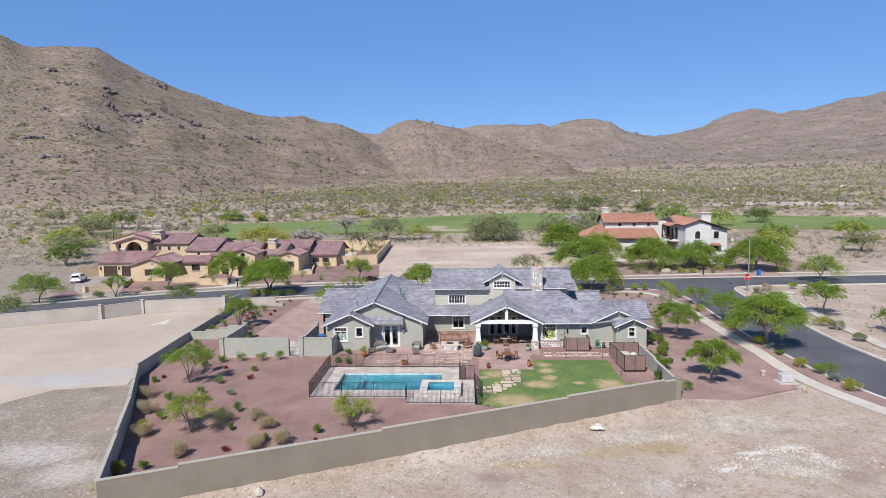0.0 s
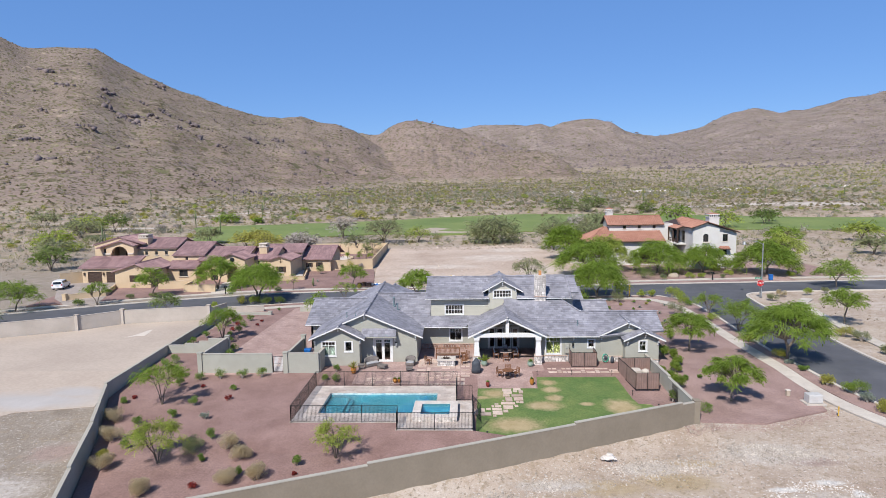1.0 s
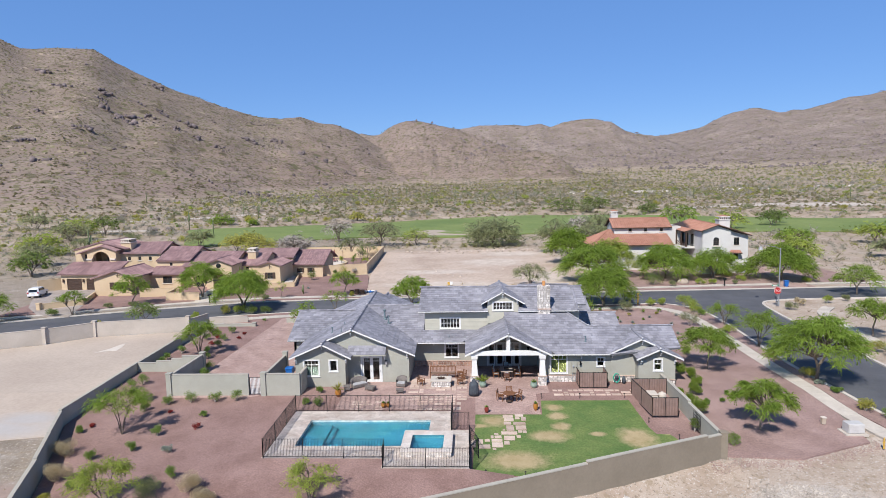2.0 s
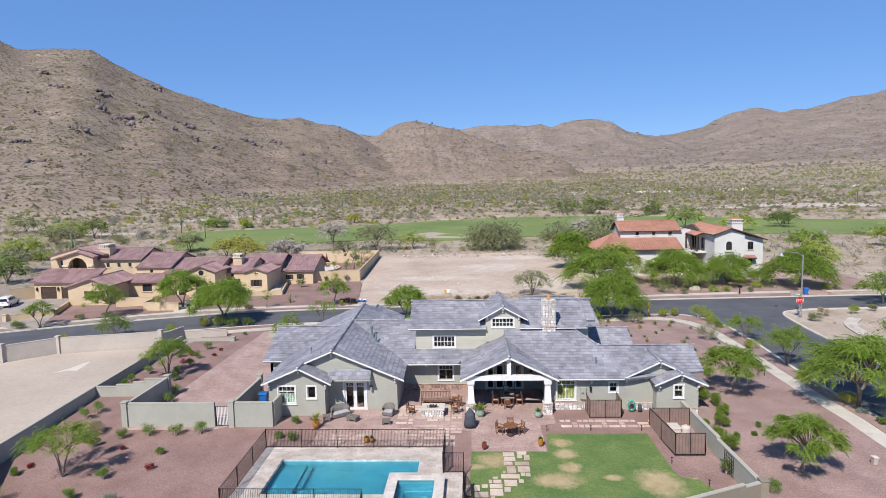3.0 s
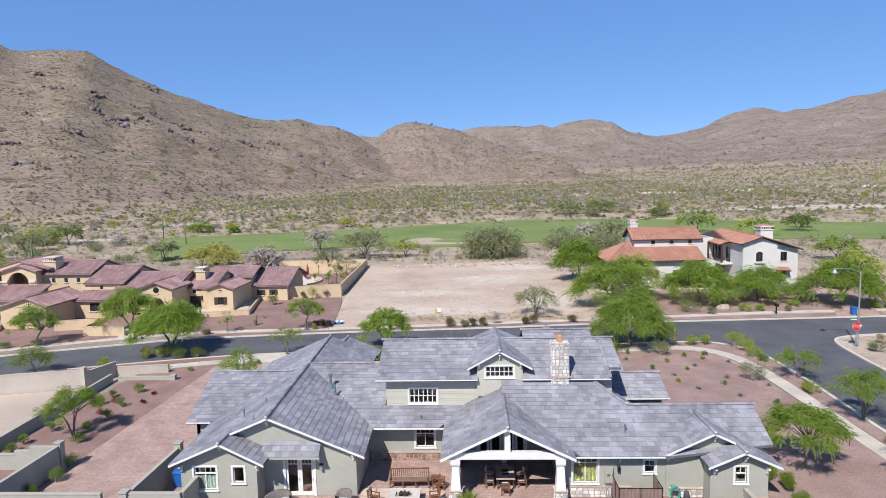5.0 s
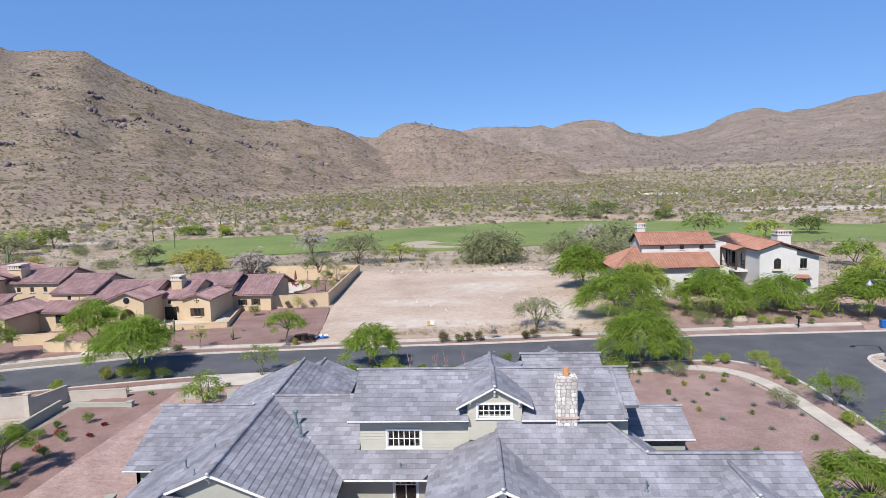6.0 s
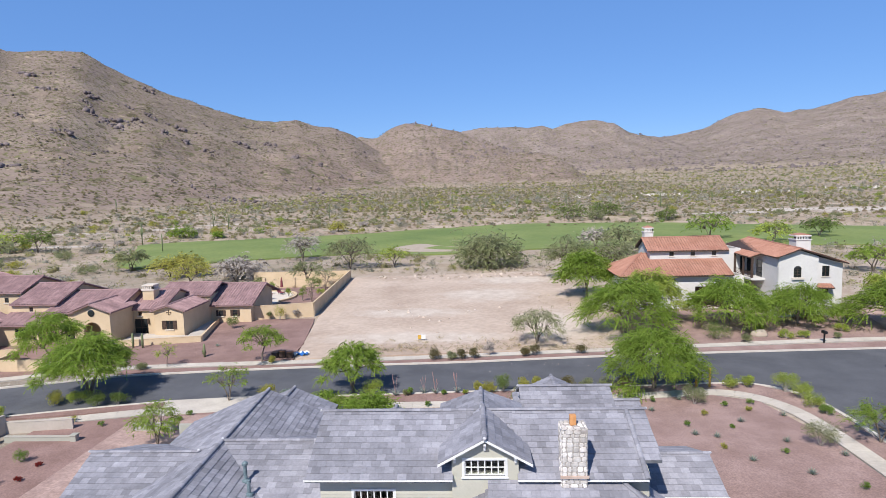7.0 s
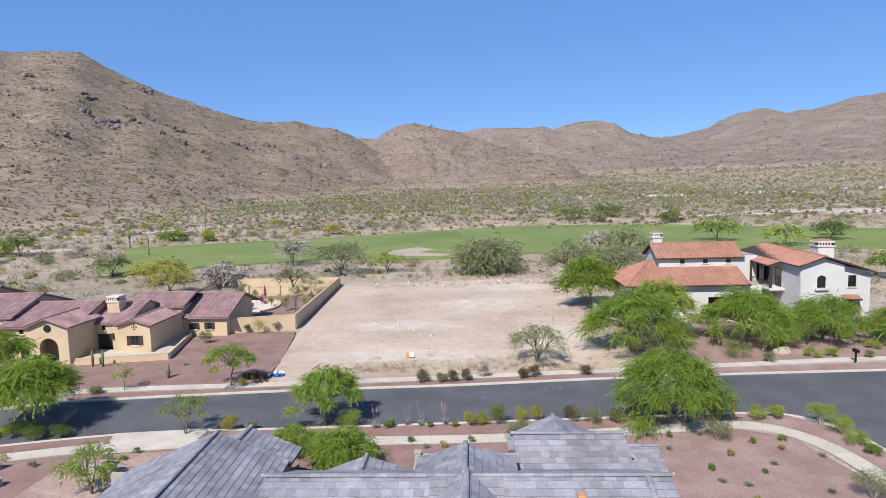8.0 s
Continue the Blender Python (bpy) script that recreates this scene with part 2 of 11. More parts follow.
CURTAIN = surface("green_curtain", (0.21, 0.225, 0.075), (0.29, 0.30, 0.115), 2, 0.9, stretch=(8, 8, 0.3))
CURTAIN_PALE = surface("pale_green_curtain", (0.24, 0.31, 0.27), (0.33, 0.40, 0.35), 2, 0.9, stretch=(8, 8, 0.3))
ROOMDARK = surface("dim_room", (0.10, 0.09, 0.08), (0.14, 0.13, 0.11), 0.5, 0.9)


def leaf(name, a, b, scale=1.5, rough=0.75, island=0.2):
    m = surface(name, a, b, scale, rough, island=island, ob_rand=0.06, spec=0.2)
    n, l = m.node_tree.nodes, m.node_tree.links
    bs, out = n["Principled BSDF"], n["Material Output"]
    tl = n.new("ShaderNodeBsdfTranslucent")
    l.new(bs.inputs["Base Color"].links[0].from_socket, tl.inputs["Color"])
    mx = n.new("ShaderNodeMixShader")
    mx.inputs[0].default_value = 0.55
    l.new(bs.outputs[0], mx.inputs[1])
    l.new(tl.outputs[0], mx.inputs[2])
    l.new(mx.outputs[0], out.inputs["Surface"])
    return m


LEAF_MESQ = leaf("mesquite_leaf", (0.195, 0.295, 0.045), (0.30, 0.405, 0.075))
LEAF_DARK = leaf("dark_green_leaf", (0.15, 0.215, 0.055), (0.245, 0.315, 0.095))
LEAF_PALO = leaf("palo_verde_leaf", (0.29, 0.36, 0.065), (0.45, 0.52, 0.12))
LEAF_GREY = leaf("grey_green_leaf", (0.235, 0.26, 0.125), (0.37, 0.39, 0.21))
LEAF_SHRUB = leaf("bright_shrub_leaf", (0.16, 0.26, 0.055), (0.28, 0.38, 0.10))
LEAF_YELLOW = leaf("yellow_green_leaf", (0.36, 0.35, 0.075), (0.50, 0.48, 0.13))
LEAF_BRIGHT = leaf("yellow_green_hedge_leaf", (0.19, 0.275, 0.045), (0.31, 0.40, 0.08))
LEAF_OLIVE = leaf("olive_brown_shrub", (0.150, 0.135, 0.065), (0.255, 0.225, 0.115))
LEAF_STRAW = leaf("straw_shrub", (0.47, 0.39, 0.245), (0.62, 0.53, 0.35))
LEAF_RED = leaf("red_flower", (0.26, 0.045, 0.04), (0.38, 0.08, 0.07))
LEAF_AGAVE = leaf("blue_grey_agave", (0.28, 0.33, 0.27), (0.40, 0.45, 0.37))
TWIG = surface("grey_twig", (0.29, 0.255, 0.23), (0.42, 0.375, 0.335), 4, 0.9)

# glass and water
GLASS = bpy.data.materials.new("clear_window_glass")
GLASS.use_nodes = True
gb = GLASS.node_tree.nodes["Principled BSDF"]
gb.inputs["Base Color"].default_value = (0.75, 0.8, 0.8, 1)
gb.inputs["Transmission Weight"].default_value = 1.0
gb.inputs["Roughness"].default_value = 0.02
WATER = bpy.data.materials.new("pool_water")
WATER.use_nodes = True
wb = WATER.node_tree.nodes["Principled BSDF"]
wb.inputs["Base Color"].default_value = (0.55, 0.88, 0.93, 1)
wb.inputs["Transmission Weight"].default_value = 1.0
wb.inputs["Roughness"].default_value = 0.08
wb.inputs["IOR"].default_value = 1.33
wt = WATER.node_tree.nodes.new("ShaderNodeTexNoise")
wt.inputs["Scale"].default_value = 6.0
wp = WATER.node_tree.nodes.new("ShaderNodeBump")
wp.inputs["Distance"].default_value = 0.02
wp.inputs["Strength"].default_value = 0.4
WATER.node_tree.links.new(wt.outputs["Fac"], wp.inputs["Height"])
WATER.node_tree.links.new(wp.outputs[0], wb.inputs["Normal"])


def jointed(m, width, height, joint, depth=0.78):
    """Adds the dark joints of small pavers to a material, in world metres."""
    n, l = m.node_tree.nodes, m.node_tree.links
    bs = n["Principled BSDF"]
    col = bs.inputs["Base Color"].links[0].from_socket
    br = n.new("ShaderNodeTexBrick")
    br.inputs["Scale"].default_value = 1.0
    br.inputs["Mortar Size"].default_value = joint
    br.inputs["Mortar Smooth"].default_value = 0.3
    br.inputs["Brick Width"].default_value = width
    br.inputs["Row Height"].default_value = height
    br.inputs["Color1"].default_value = (0.92, 0.92, 0.92, 1)
    br.inputs["Color2"].default_value = (1.07, 1.06, 1.05, 1)
    br.inputs["Mortar"].default_value = (depth, depth, depth, 1)
    l.new(n.new("ShaderNodeNewGeometry").outputs["Position"], br.inputs["Vector"])
    mul = n.new("ShaderNodeMix")
    mul.data_type = "RGBA"
    mul.blend_type = "MULTIPLY"
    mul.inputs["Factor"].default_value = 1.0
    l.new(col, mul.inputs[6])
    l.new(br.outputs["Color"], mul.inputs[7])
    l.new(mul.outputs[2], bs.inputs["Base Color"])


jointed(PAVERBED, 0.40, 0.20, 0.012)
jointed(GREYPAVER, 0.40, 0.20, 0.012)
import collections
# ---- building helpers ----
def thing(name, x=0, y=0, z=0, label="", category="", group="", kind=""):
    ob = new(name)
    ob.location = (x, y, z)
    ob.empty_display_size = 0.2
    return tagged(ob, label, category, group, kind)


def mesh_of(bm, name, mats, smooth=False):
    me = bpy.data.meshes.new(name)
    bm.normal_update()
    bm.to_mesh(me)
    bm.free()
    for m in mats if isinstance(mats, (list, tuple)) else [mats]:
        me.materials.append(m)
    if smooth:
        for p in me.polygons:
            p.use_smooth = True
    return me


def part(name, bm, material, parent=None, label="", smooth=False):
    ob = new(name, mesh_of(bm, name, material, smooth))
    if parent:
        ob.parent = parent
    return tagged(ob, label)


def single(name, bm, material, label, category, group="", kind="", loc=(0, 0, 0), smooth=False):
    ob = new(name, mesh_of(bm, name, material, smooth))
    ob.location = loc
    return tagged(ob, label, category, group, kind)


def raw(name, verts, faces, material, parent=None, label="", smooth=False):
    me = bpy.data.meshes.new(name)
    me.from_pydata(verts, [], faces)
    me.materials.append(material)
    if smooth:
        me.polygons.foreach_set("use_smooth", [True] * len(me.polygons))
    me.update()
    ob = new(name, me)
    if parent:
        ob.parent = parent
    return tagged(ob, label)


def box(bm, x0, x1, y0, y1, z0, z1, bev=0.0):
    vs = [bm.verts.new(p) for p in ((x0, y0, z0), (x1, y0, z0), (x1, y1, z0), (x0, y1, z0), (x0, y0, z1), (x1, y0, z1), (x1, y1, z1), (x0, y1, z1))]
    fs = [bm.faces.new([vs[i] for i in f]) for f in ((3, 2, 1, 0), (4, 5, 6, 7), (0, 1, 5, 4), (1, 2, 6, 5), (2, 3, 7, 6), (3, 0, 4, 7))]
    if bev:
        es = set(e for f in fs for e in f.edges)
        bmesh.ops.bevel(bm, geom=list(es), offset=bev, segments=1, affect="EDGES")
    return vs


def boxes(*bs, bev=0.0):
    bm = bmesh.new()
    for b in bs:
        box(bm, *b, bev=bev)
    return bm


def weld(bm):
    """Joins touching cells into one shell and takes out the faces between them."""
    bmesh.ops.remove_doubles(bm, verts=bm.verts, dist=1e-4)
    bm.verts.index_update()
    seen = collections.defaultdict(list)
    for f in bm.faces:
        seen[tuple(sorted(v.index for v in f.verts))].append(f)
    twice = [f for fs in seen.values() if len(fs) > 1 for f in fs]
    if twice:
        bmesh.ops.delete(bm, geom=twice, context="FACES")


def ring(bm, xa, xb, za, zb, w, y0, y1):
    """A rectangular frame of width w in the plane of a wall."""
    o = ((xa, za), (xb, za), (xb, zb), (xa, zb))
    n = ((xa + w, za + w), (xb - w, za + w), (xb - w, zb - w), (xa + w, zb - w))
    v = [[bm.verts.new((x, y, z)) for x, z in loop] for loop, y in ((o, y0), (n, y0), (n, y1), (o, y1))]
    for i in range(4):
        j = (i + 1) % 4
        for k in range(4):
            a, b = v[k], v[(k + 1) % 4]
            bm.faces.new((a[i], a[j], b[j], b[i]))


def prism(bm, poly, d):
    """Extrudes a polygon of 3D points by the vector d."""
    d = Vector(d)
    lo = [bm.verts.new(p) for p in poly]
    hi = [bm.verts.new(Vector(p) + d) for p in poly]
    n = len(poly)
    bm.faces.new(lo)
    bm.faces.new(hi[::-1])
    for i in range(n):
        bm.faces.new((lo[i], hi[i], hi[(i + 1) % n], lo[(i + 1) % n]))
    bmesh.ops.recalc_face_normals(bm, faces=bm.faces)
    return bm


def bar(bm, a, b, w, h=None, up=(0, 0, 1)):
    """A square bar from a to b."""
    a, b, up = Vector(a), Vector(b), Vector(up)
    h = h or w
    d = (b - a).normalized()
    s = d.cross(up)
    if s.length < 1e-4:
        s = d.cross(Vector((0, 1, 0)))
    s.normalize()
    u = s.cross(d).normalized()
    vs = []
    for p in (a, b):
        for i, j in ((-1, -1), (1, -1), (1, 1), (-1, 1)):
            vs.append(bm.verts.new(p + s * (i * w / 2) + u * (j * h / 2)))
    for f in ((3, 2, 1, 0), (4, 5, 6, 7), (0, 1, 5, 4), (1, 2, 6, 5), (2, 3, 7, 6), (3, 0, 4, 7)):
        bm.faces.new([vs[i] for i in f])


def tube(bm, pts, radii, sides=7):
    """A tapered tube along points."""
    rings = []
    for i, p in enumerate(pts):
        p = Vector(p)
        d = (Vector(pts[min(i + 1, len(pts) - 1)]) - Vector(pts[max(i - 1, 0)])).normalized()
        s = d.cross(Vector((0.31, 0.95, 0.05))).normalized()
        u = s.cross(d)
        rr = radii[i] if isinstance(radii, (list, tuple)) else radii
        rings.append([bm.verts.new(p + (s * math.cos(k * 2 * math.pi / sides) + u * math.sin(k * 2 * math.pi / sides)) * rr) for k in range(sides)])
    for a, b in zip(rings, rings[1:]):
        for k in range(sides):
            bm.faces.new((a[k], a[(k + 1) % sides], b[(k + 1) % sides], b[k]))
    bm.faces.new(rings[0][::-1])
    bm.faces.new(rings[-1])


def turned(bm, prof, sides=16, c=(0, 0, 0)):
    """A turned shape from (radius, z) pairs."""
    rings = [[bm.verts.new((c[0] + r * math.cos(k * 2 * math.pi / sides), c[1] + r * math.sin(k * 2 * math.pi / sides), c[2] + z)) for k in range(sides)] for r, z in prof]
    for a, b in zip(rings, rings[1:]):
        for k in range(sides):
            bm.faces.new((a[k], a[(k + 1) % sides], b[(k + 1) % sides], b[k]))
    bm.faces.new(rings[0][::-1])
    bm.faces.new(rings[-1])


# level of the built ground: it falls towards the camera and rises beyond the street
HY = (20, 40, 50, 60, 64, 92, 110, 135, 230)
HZ = (-1.30, -1.20, -0.85, -0.30, 0.0, 0.10, 0.30, 0.60, 1.50)


def level(y):
    return float(np.interp(y, HY, HZ))


def sheet(bm, poly, off, th=0.3, hole=None):
    """A flat-laid slab with the outline poly that follows the ground, its top off above it."""
    vs = [bm.verts.new((x, y, 0)) for x, y in poly]
    f = bm.faces.new(vs)
    if f.normal.z < 0 or sum(a[0] * b[1] - b[0] * a[1] for a, b in zip(poly, poly[1:] + poly[:1])) < 0:
        f.normal_flip()
    ys = [p[1] for p in poly]
    for yb in HY:
        if min(ys) < yb < max(ys):
            bmesh.ops.bisect_plane(bm, geom=bm.verts[:] + bm.edges[:] + bm.faces[:], plane_co=(0, yb, 0), plane_no=(0, 1, 0))
    if hole:
        for co, no in (((hole[0], 0, 0), (1, 0, 0)), ((hole[1], 0, 0), (1, 0, 0)), ((0, hole[2], 0), (0, 1, 0)), ((0, hole[3], 0), (0, 1, 0))):
            bmesh.ops.bisect_plane(bm, geom=bm.verts[:] + bm.edges[:] + bm.faces[:], plane_co=co, plane_no=no)
        inner = [f for f in bm.faces if hole[0] < f.calc_center_median().x < hole[1] and hole[2] < f.calc_center_median().y < hole[3]]
        bmesh.ops.delete(bm, geom=inner, context="FACES")
    ext = bmesh.ops.extrude_face_region(bm, geom=bm.faces[:])
    top = set(v for v in ext["geom"] if isinstance(v, bmesh.types.BMVert))
    for v in bm.verts:
        v.co.z = level(v.co.y) + off - (0 if v in top else th)
    bmesh.ops.recalc_face_normals(bm, faces=bm.faces)
    return bm


def strip(pts, w, side=0.0):
    """The outline of a strip of width w along pts; side shifts it to the left of the way."""
    left, right = [], []
    P = [Vector((p[0], p[1], 0)) for p in pts]
    for i, p in enumerate(P):
        d = (P[min(i + 1, len(P) - 1)] - P[max(i - 1, 0)]).normalized()
        nrm = Vector((-d.y, d.x, 0))
        left.append(tuple((p + nrm * (side + w / 2))[:2]))
        right.append(tuple((p + nrm * (side - w / 2))[:2]))
    return right + left[::-1]


def smooth_line(pts, n=6):
    """Catmull-Rom through 2D points."""
    out = []
    for i in range(len(pts) - 1):
        p0, p1, p2, p3 = pts[max(i - 1, 0)], pts[i], pts[i + 1], pts[min(i + 2, len(pts) - 1)]
        for k in range(n):
            t = k / n
            out.append(tuple(0.5 * (2 * p1[c] + (p2[c] - p0[c]) * t + (2 * p0[c] - 5 * p1[c] + 4 * p2[c] - p3[c]) * t * t + (3 * p1[c] - p0[c] - 3 * p2[c] + p3[c]) * t ** 3) for c in (0, 1)))
    out.append(tuple(pts[-1]))
    return out
# ---- terrain: one sheet from the yard to the mountains ----
def lattice(ix, iy, seed):
    n = (ix.astype(np.int64) * 374761393 + iy.astype(np.int64) * 668265263 + seed * 974634777) & 0xFFFFFFFF
    n = ((n ^ (n >> 13)) * 1274126177) & 0xFFFFFFFF
    return ((n ^ (n >> 16)) & 0xFFFF) / 65535.0


def vnoise(x, y, seed=0):
    ix, iy = np.floor(x), np.floor(y)
    fx, fy = x - ix, y - iy
    fx, fy = fx * fx * (3 - 2 * fx), fy * fy * (3 - 2 * fy)
    a, b = lattice(ix, iy, seed), lattice(ix + 1, iy, seed)
    c, d = lattice(ix, iy + 1, seed), lattice(ix + 1, iy + 1, seed)
    return (a + (b - a) * fx) * (1 - fy) + (c + (d - c) * fx) * fy


def fbm(x, y, octaves=5, seed=0):
    s, amp, tot = 0.0, 1.0, 0.0
    for o in range(octaves):
        s = s + amp * (vnoise(x, y, seed + o) - 0.5)
        tot += amp
        amp *= 0.52
        x, y = x * 2.03 + 7.1, y * 2.03 + 3.7
    return s / tot


# ridges of the ranges: bearing in degrees, distance, height
RIDGE_LEFT = [(-56.22, 1250, 151), (-47.07, 1280, 241), (-41.16, 1280, 287), (-37.9, 1280, 279), (-36.55, 1280, 264), (-35.77, 1280, 262), (-34.35, 1280, 269), (-32.43, 1280, 271), (-31.25, 1290, 272), (-30.48, 1290, 259), (-28.47, 1290, 235), (-26.37, 1280, 212), (-23.73, 1280, 192), (-21.91, 1280, 177), (-19.57, 1300, 163), (-17.13, 1300, 158), (-15.37, 1310, 164), (-14.12, 1310, 154), (-12.09, 1310, 146), (-10.55, 1320, 134), (-7.97, 1320, 96), (-4.84, 1320, 37)]
RIDGE_HILL = [(-12.76, 1450, 41), (-10.04, 1450, 136), (-8.46, 1460, 140), (-6.87, 1460, 160), (-5.8, 1460, 170), (-4.22, 1460, 170), (-3.2, 1460, 162), (-1.02, 1450, 148), (0.22, 1440, 135), (2.39, 1400, 113), (4.24, 1350, 91), (6.08, 1300, 86), (7.6, 1260, 77), (9.06, 1220, 56), (10.3, 1180, 33), (13.0, 1180, 30)]
RIDGE_FAR = [(-12.14, 2300, 180), (-10.03, 2300, 219), (-8.58, 2300, 200), (-3.71, 2300, 198), (-0.78, 2300, 226), (1.07, 2300, 239), (3.7, 2300, 237), (5.27, 2290, 228), (6.56, 2290, 237), (7.6, 2290, 225), (8.87, 2290, 242), (10.89, 2290, 247), (11.89, 2290, 244), (12.88, 2290, 236), (14.12, 2290, 198), (15.82, 2350, 186), (16.77, 2350, 178), (19.59, 2400, 134), (21.45, 2400, 55)]
RIDGE_RIGHT = [(11.95, 3000, 74), (14.86, 3000, 203), (16.77, 3000, 225), (18.63, 3050, 237), (20.44, 3100, 263), (22.19, 3130, 312), (23.47, 3140, 334), (24.31, 3140, 339), (25.15, 3150, 334), (26.39, 3200, 314), (27.18, 3300, 339), (27.78, 3350, 333), (28.75, 3400, 352), (29.87, 3450, 370), (30.97, 3500, 399), (32.05, 3550, 404), (33.36, 3600, 428), (37.63, 3600, 449), (45.72, 3500, 354), (53.77, 3300, 140)]

BASE_D = (0, 230, 400, 700, 1000, 1500, 2000, 3000, 5000)
BASE_Z = (0, 1.5, 5, 12, 22, 45, 67, 115, 160)
# ridge, steepness of the profile, distance of the foot by bearing
RANGES = ((RIDGE_LEFT, 1.45, ((-60, 360), (-34, 370), (-23, 480), (-8, 780), (0, 950))),
          (RIDGE_HILL, 1.35, ((-30, 1000), (-6, 930), (4, 900), (12, 860))),
          (RIDGE_FAR, 1.35, ((-30, 1500), (30, 1550))),
          (RIDGE_RIGHT, 1.6, ((-10, 1750), (18, 1700), (28, 1500), (60, 1300))))


# the golf fairway: its far and near edges, by x
FAIR_X = (-117, -114, -110, -104, -98, -92, -85, -79, -64, -57, -38, -28, -15, -5, 21, 47, 71, 93, 110, 128, 146, 190, 270)
FAIR_FAR = (259, 261, 264, 268, 269, 270, 272, 276, 278, 283, 291, 300, 311, 315, 330, 329, 324, 316, 300, 290, 276, 262, 250)
FAIR_NEAR = (254, 249, 241, 229, 216, 200, 194, 193, 203, 206, 213, 216, 211, 210, 218, 220, 219, 216, 213, 209, 207, 205, 205)


def terrain(x, y, with_hill=False):
    x, y = np.asarray(x, float), np.asarray(y, float)
    d, a = np.hypot(x, y), np.degrees(np.arctan2(x, y))
    near = np.interp(y, HY, HZ) - 0.15
    far = np.interp(d, BASE_D, BASE_Z) - 0.15
    w = np.clip((d - 200) / 120, 0, 1)
    z = near * (1 - w) + far * w
    z = z + np.clip((d - 140) / 150, 0, 1) * fbm(x / 38, y / 38, 4, 3) * 2.2
    # the fairway lies in a graded shelf
    edge = np.interp(x, FAIR_X, FAIR_NEAR), np.interp(x, FAIR_X, FAIR_FAR)
    shelf = np.clip((y - edge[0] + 14) / 12, 0, 1) * np.clip((edge[1] + 16 - y) / 14, 0, 1) * np.clip((x + 134) / 12, 0, 1)
    z = z * (1 - shelf) + (np.interp(y, HY, HZ) - 0.15) * shelf
    base = z.copy()
    spur = fbm(a * 0.55, d / 420, 5, 11)
    spur2 = fbm(x / 150, y / 150, 6, 23)
    rough = 0.30 - np.abs(fbm(x / 46, y / 46, 4, 31)) * 2.2 + fbm(x / 17, y / 17, 3, 37) * 0.7
    for ridge, e, foot in RANGES:
        ra, rd, rz = (np.array([r[i] for r in ridge], float) for i in range(3))
        d1, z1 = np.interp(a, ra, rd), np.interp(a, ra, rz)
        d0 = np.interp(a, [f[0] for f in foot], [f[1] for f in foot])
        u = np.clip((d - d0) / (d1 - d0), 0, None)
        up = np.clip(u, 0, 1)
        hi = np.maximum(z1 - np.interp(d1, BASE_D, BASE_Z), 0)
        # the lower slopes do not repeat each notch of the crest
        fine = np.arange(ra[0] - 20, ra[-1] + 20, 0.25)
        kern = np.exp(-np.arange(-15, 15.1, 0.25) ** 2 / (2 * 5.0 ** 2))
        crest = np.interp(fine, ra, np.maximum(rz - np.interp(rd, BASE_D, BASE_Z), 0))
        soft = np.interp(a, fine, np.convolve(np.pad(crest, 60, "edge"), kern / kern.sum(), "same")[60:-60])
        hi_low = np.where(hi > 0, np.minimum(soft, hi * 1.6), 0)
        body = (hi_low + (hi - hi_low) * up ** 1.5) * up ** e
        fade = np.clip(hi / 28, 0, 1)
        carve = 4 * up * (1 - up)
        body = body + (spur * 0.11 + spur2 * 0.19) * carve * np.minimum(hi, 150) + fade * rough * np.minimum(up * 40, 9) * (0.30 + 0.70 * carve)
        body = np.where(u > 1, hi - (d - d1) * 0.55 + rough * 9 * 0.35, body)
        inside = (a > ra[0]) & (a < ra[-1])
        z = np.where(inside, np.maximum(z, base + body), z)
    hill = np.clip((z - base - 1.0) / 7.0, 0, 1)
    # the open ground before the front wall lies lower than the yard
    below = np.clip((33.8 + (x + 23.2) * 0.4415 - 0.25 - y) / 1.2, 0, 1) * np.clip((19.6 - x) / 1.6, 0, 1) * np.clip((x + 60) / 30, 0, 1)
    z = z - 0.48 * below
    # room for the pool under its deck
    z = np.where((x > -12.6) & (x < -0.4) & (y > 51.9) & (y < 58.6), -3.2, z)
    return (z, hill) if with_hill else z


def spaced(start, fine_end, step, grow, mid, mid_end, coarse, end):
    out, v, s = [], start, step
    while v < end:
        out.append(v)
        if v >= fine_end:
            s = min(s * (1 + grow), mid if v < mid_end else coarse)
        v += s
    return out + [end]


gy = [-400, -200, -100, -50, -20, -5] + spaced(5, 140, 1.2, 0.03, 14, 1400, 32, 4300)
gxp = spaced(0, 62, 1.2, 0.035, 14, 900, 32, 2600)
gx = [-v for v in gxp[:0:-1]] + gxp
GX, GY = np.meshgrid(np.array(gx, float), np.array(gy, float))
GZ, GH = terrain(GX, GY, True)
nx, ny = len(gx), len(gy)
gm = bpy.data.meshes.new("ground")
idx = np.arange(nx * ny).reshape(ny, nx)
quads = np.stack([idx[:-1, :-1], idx[:-1, 1:], idx[1:, 1:], idx[1:, :-1]], -1).reshape(-1, 4)
gm.vertices.add(nx * ny)
gm.vertices.foreach_set("co", np.stack([GX, GY, GZ], -1).ravel())
gm.loops.add(quads.size)
gm.loops.foreach_set("vertex_index", quads.ravel())
gm.polygons.add(len(quads))
gm.polygons.foreach_set("loop_start", np.arange(len(quads)) * 4)
gm.update(calc_edges=True)
gm.polygons.foreach_set("use_smooth", [True] * len(quads))
hill_soil = gm.attributes.new("hill_soil", "FLOAT", "POINT")
hill_soil.data.foreach_set("value", GH.ravel())


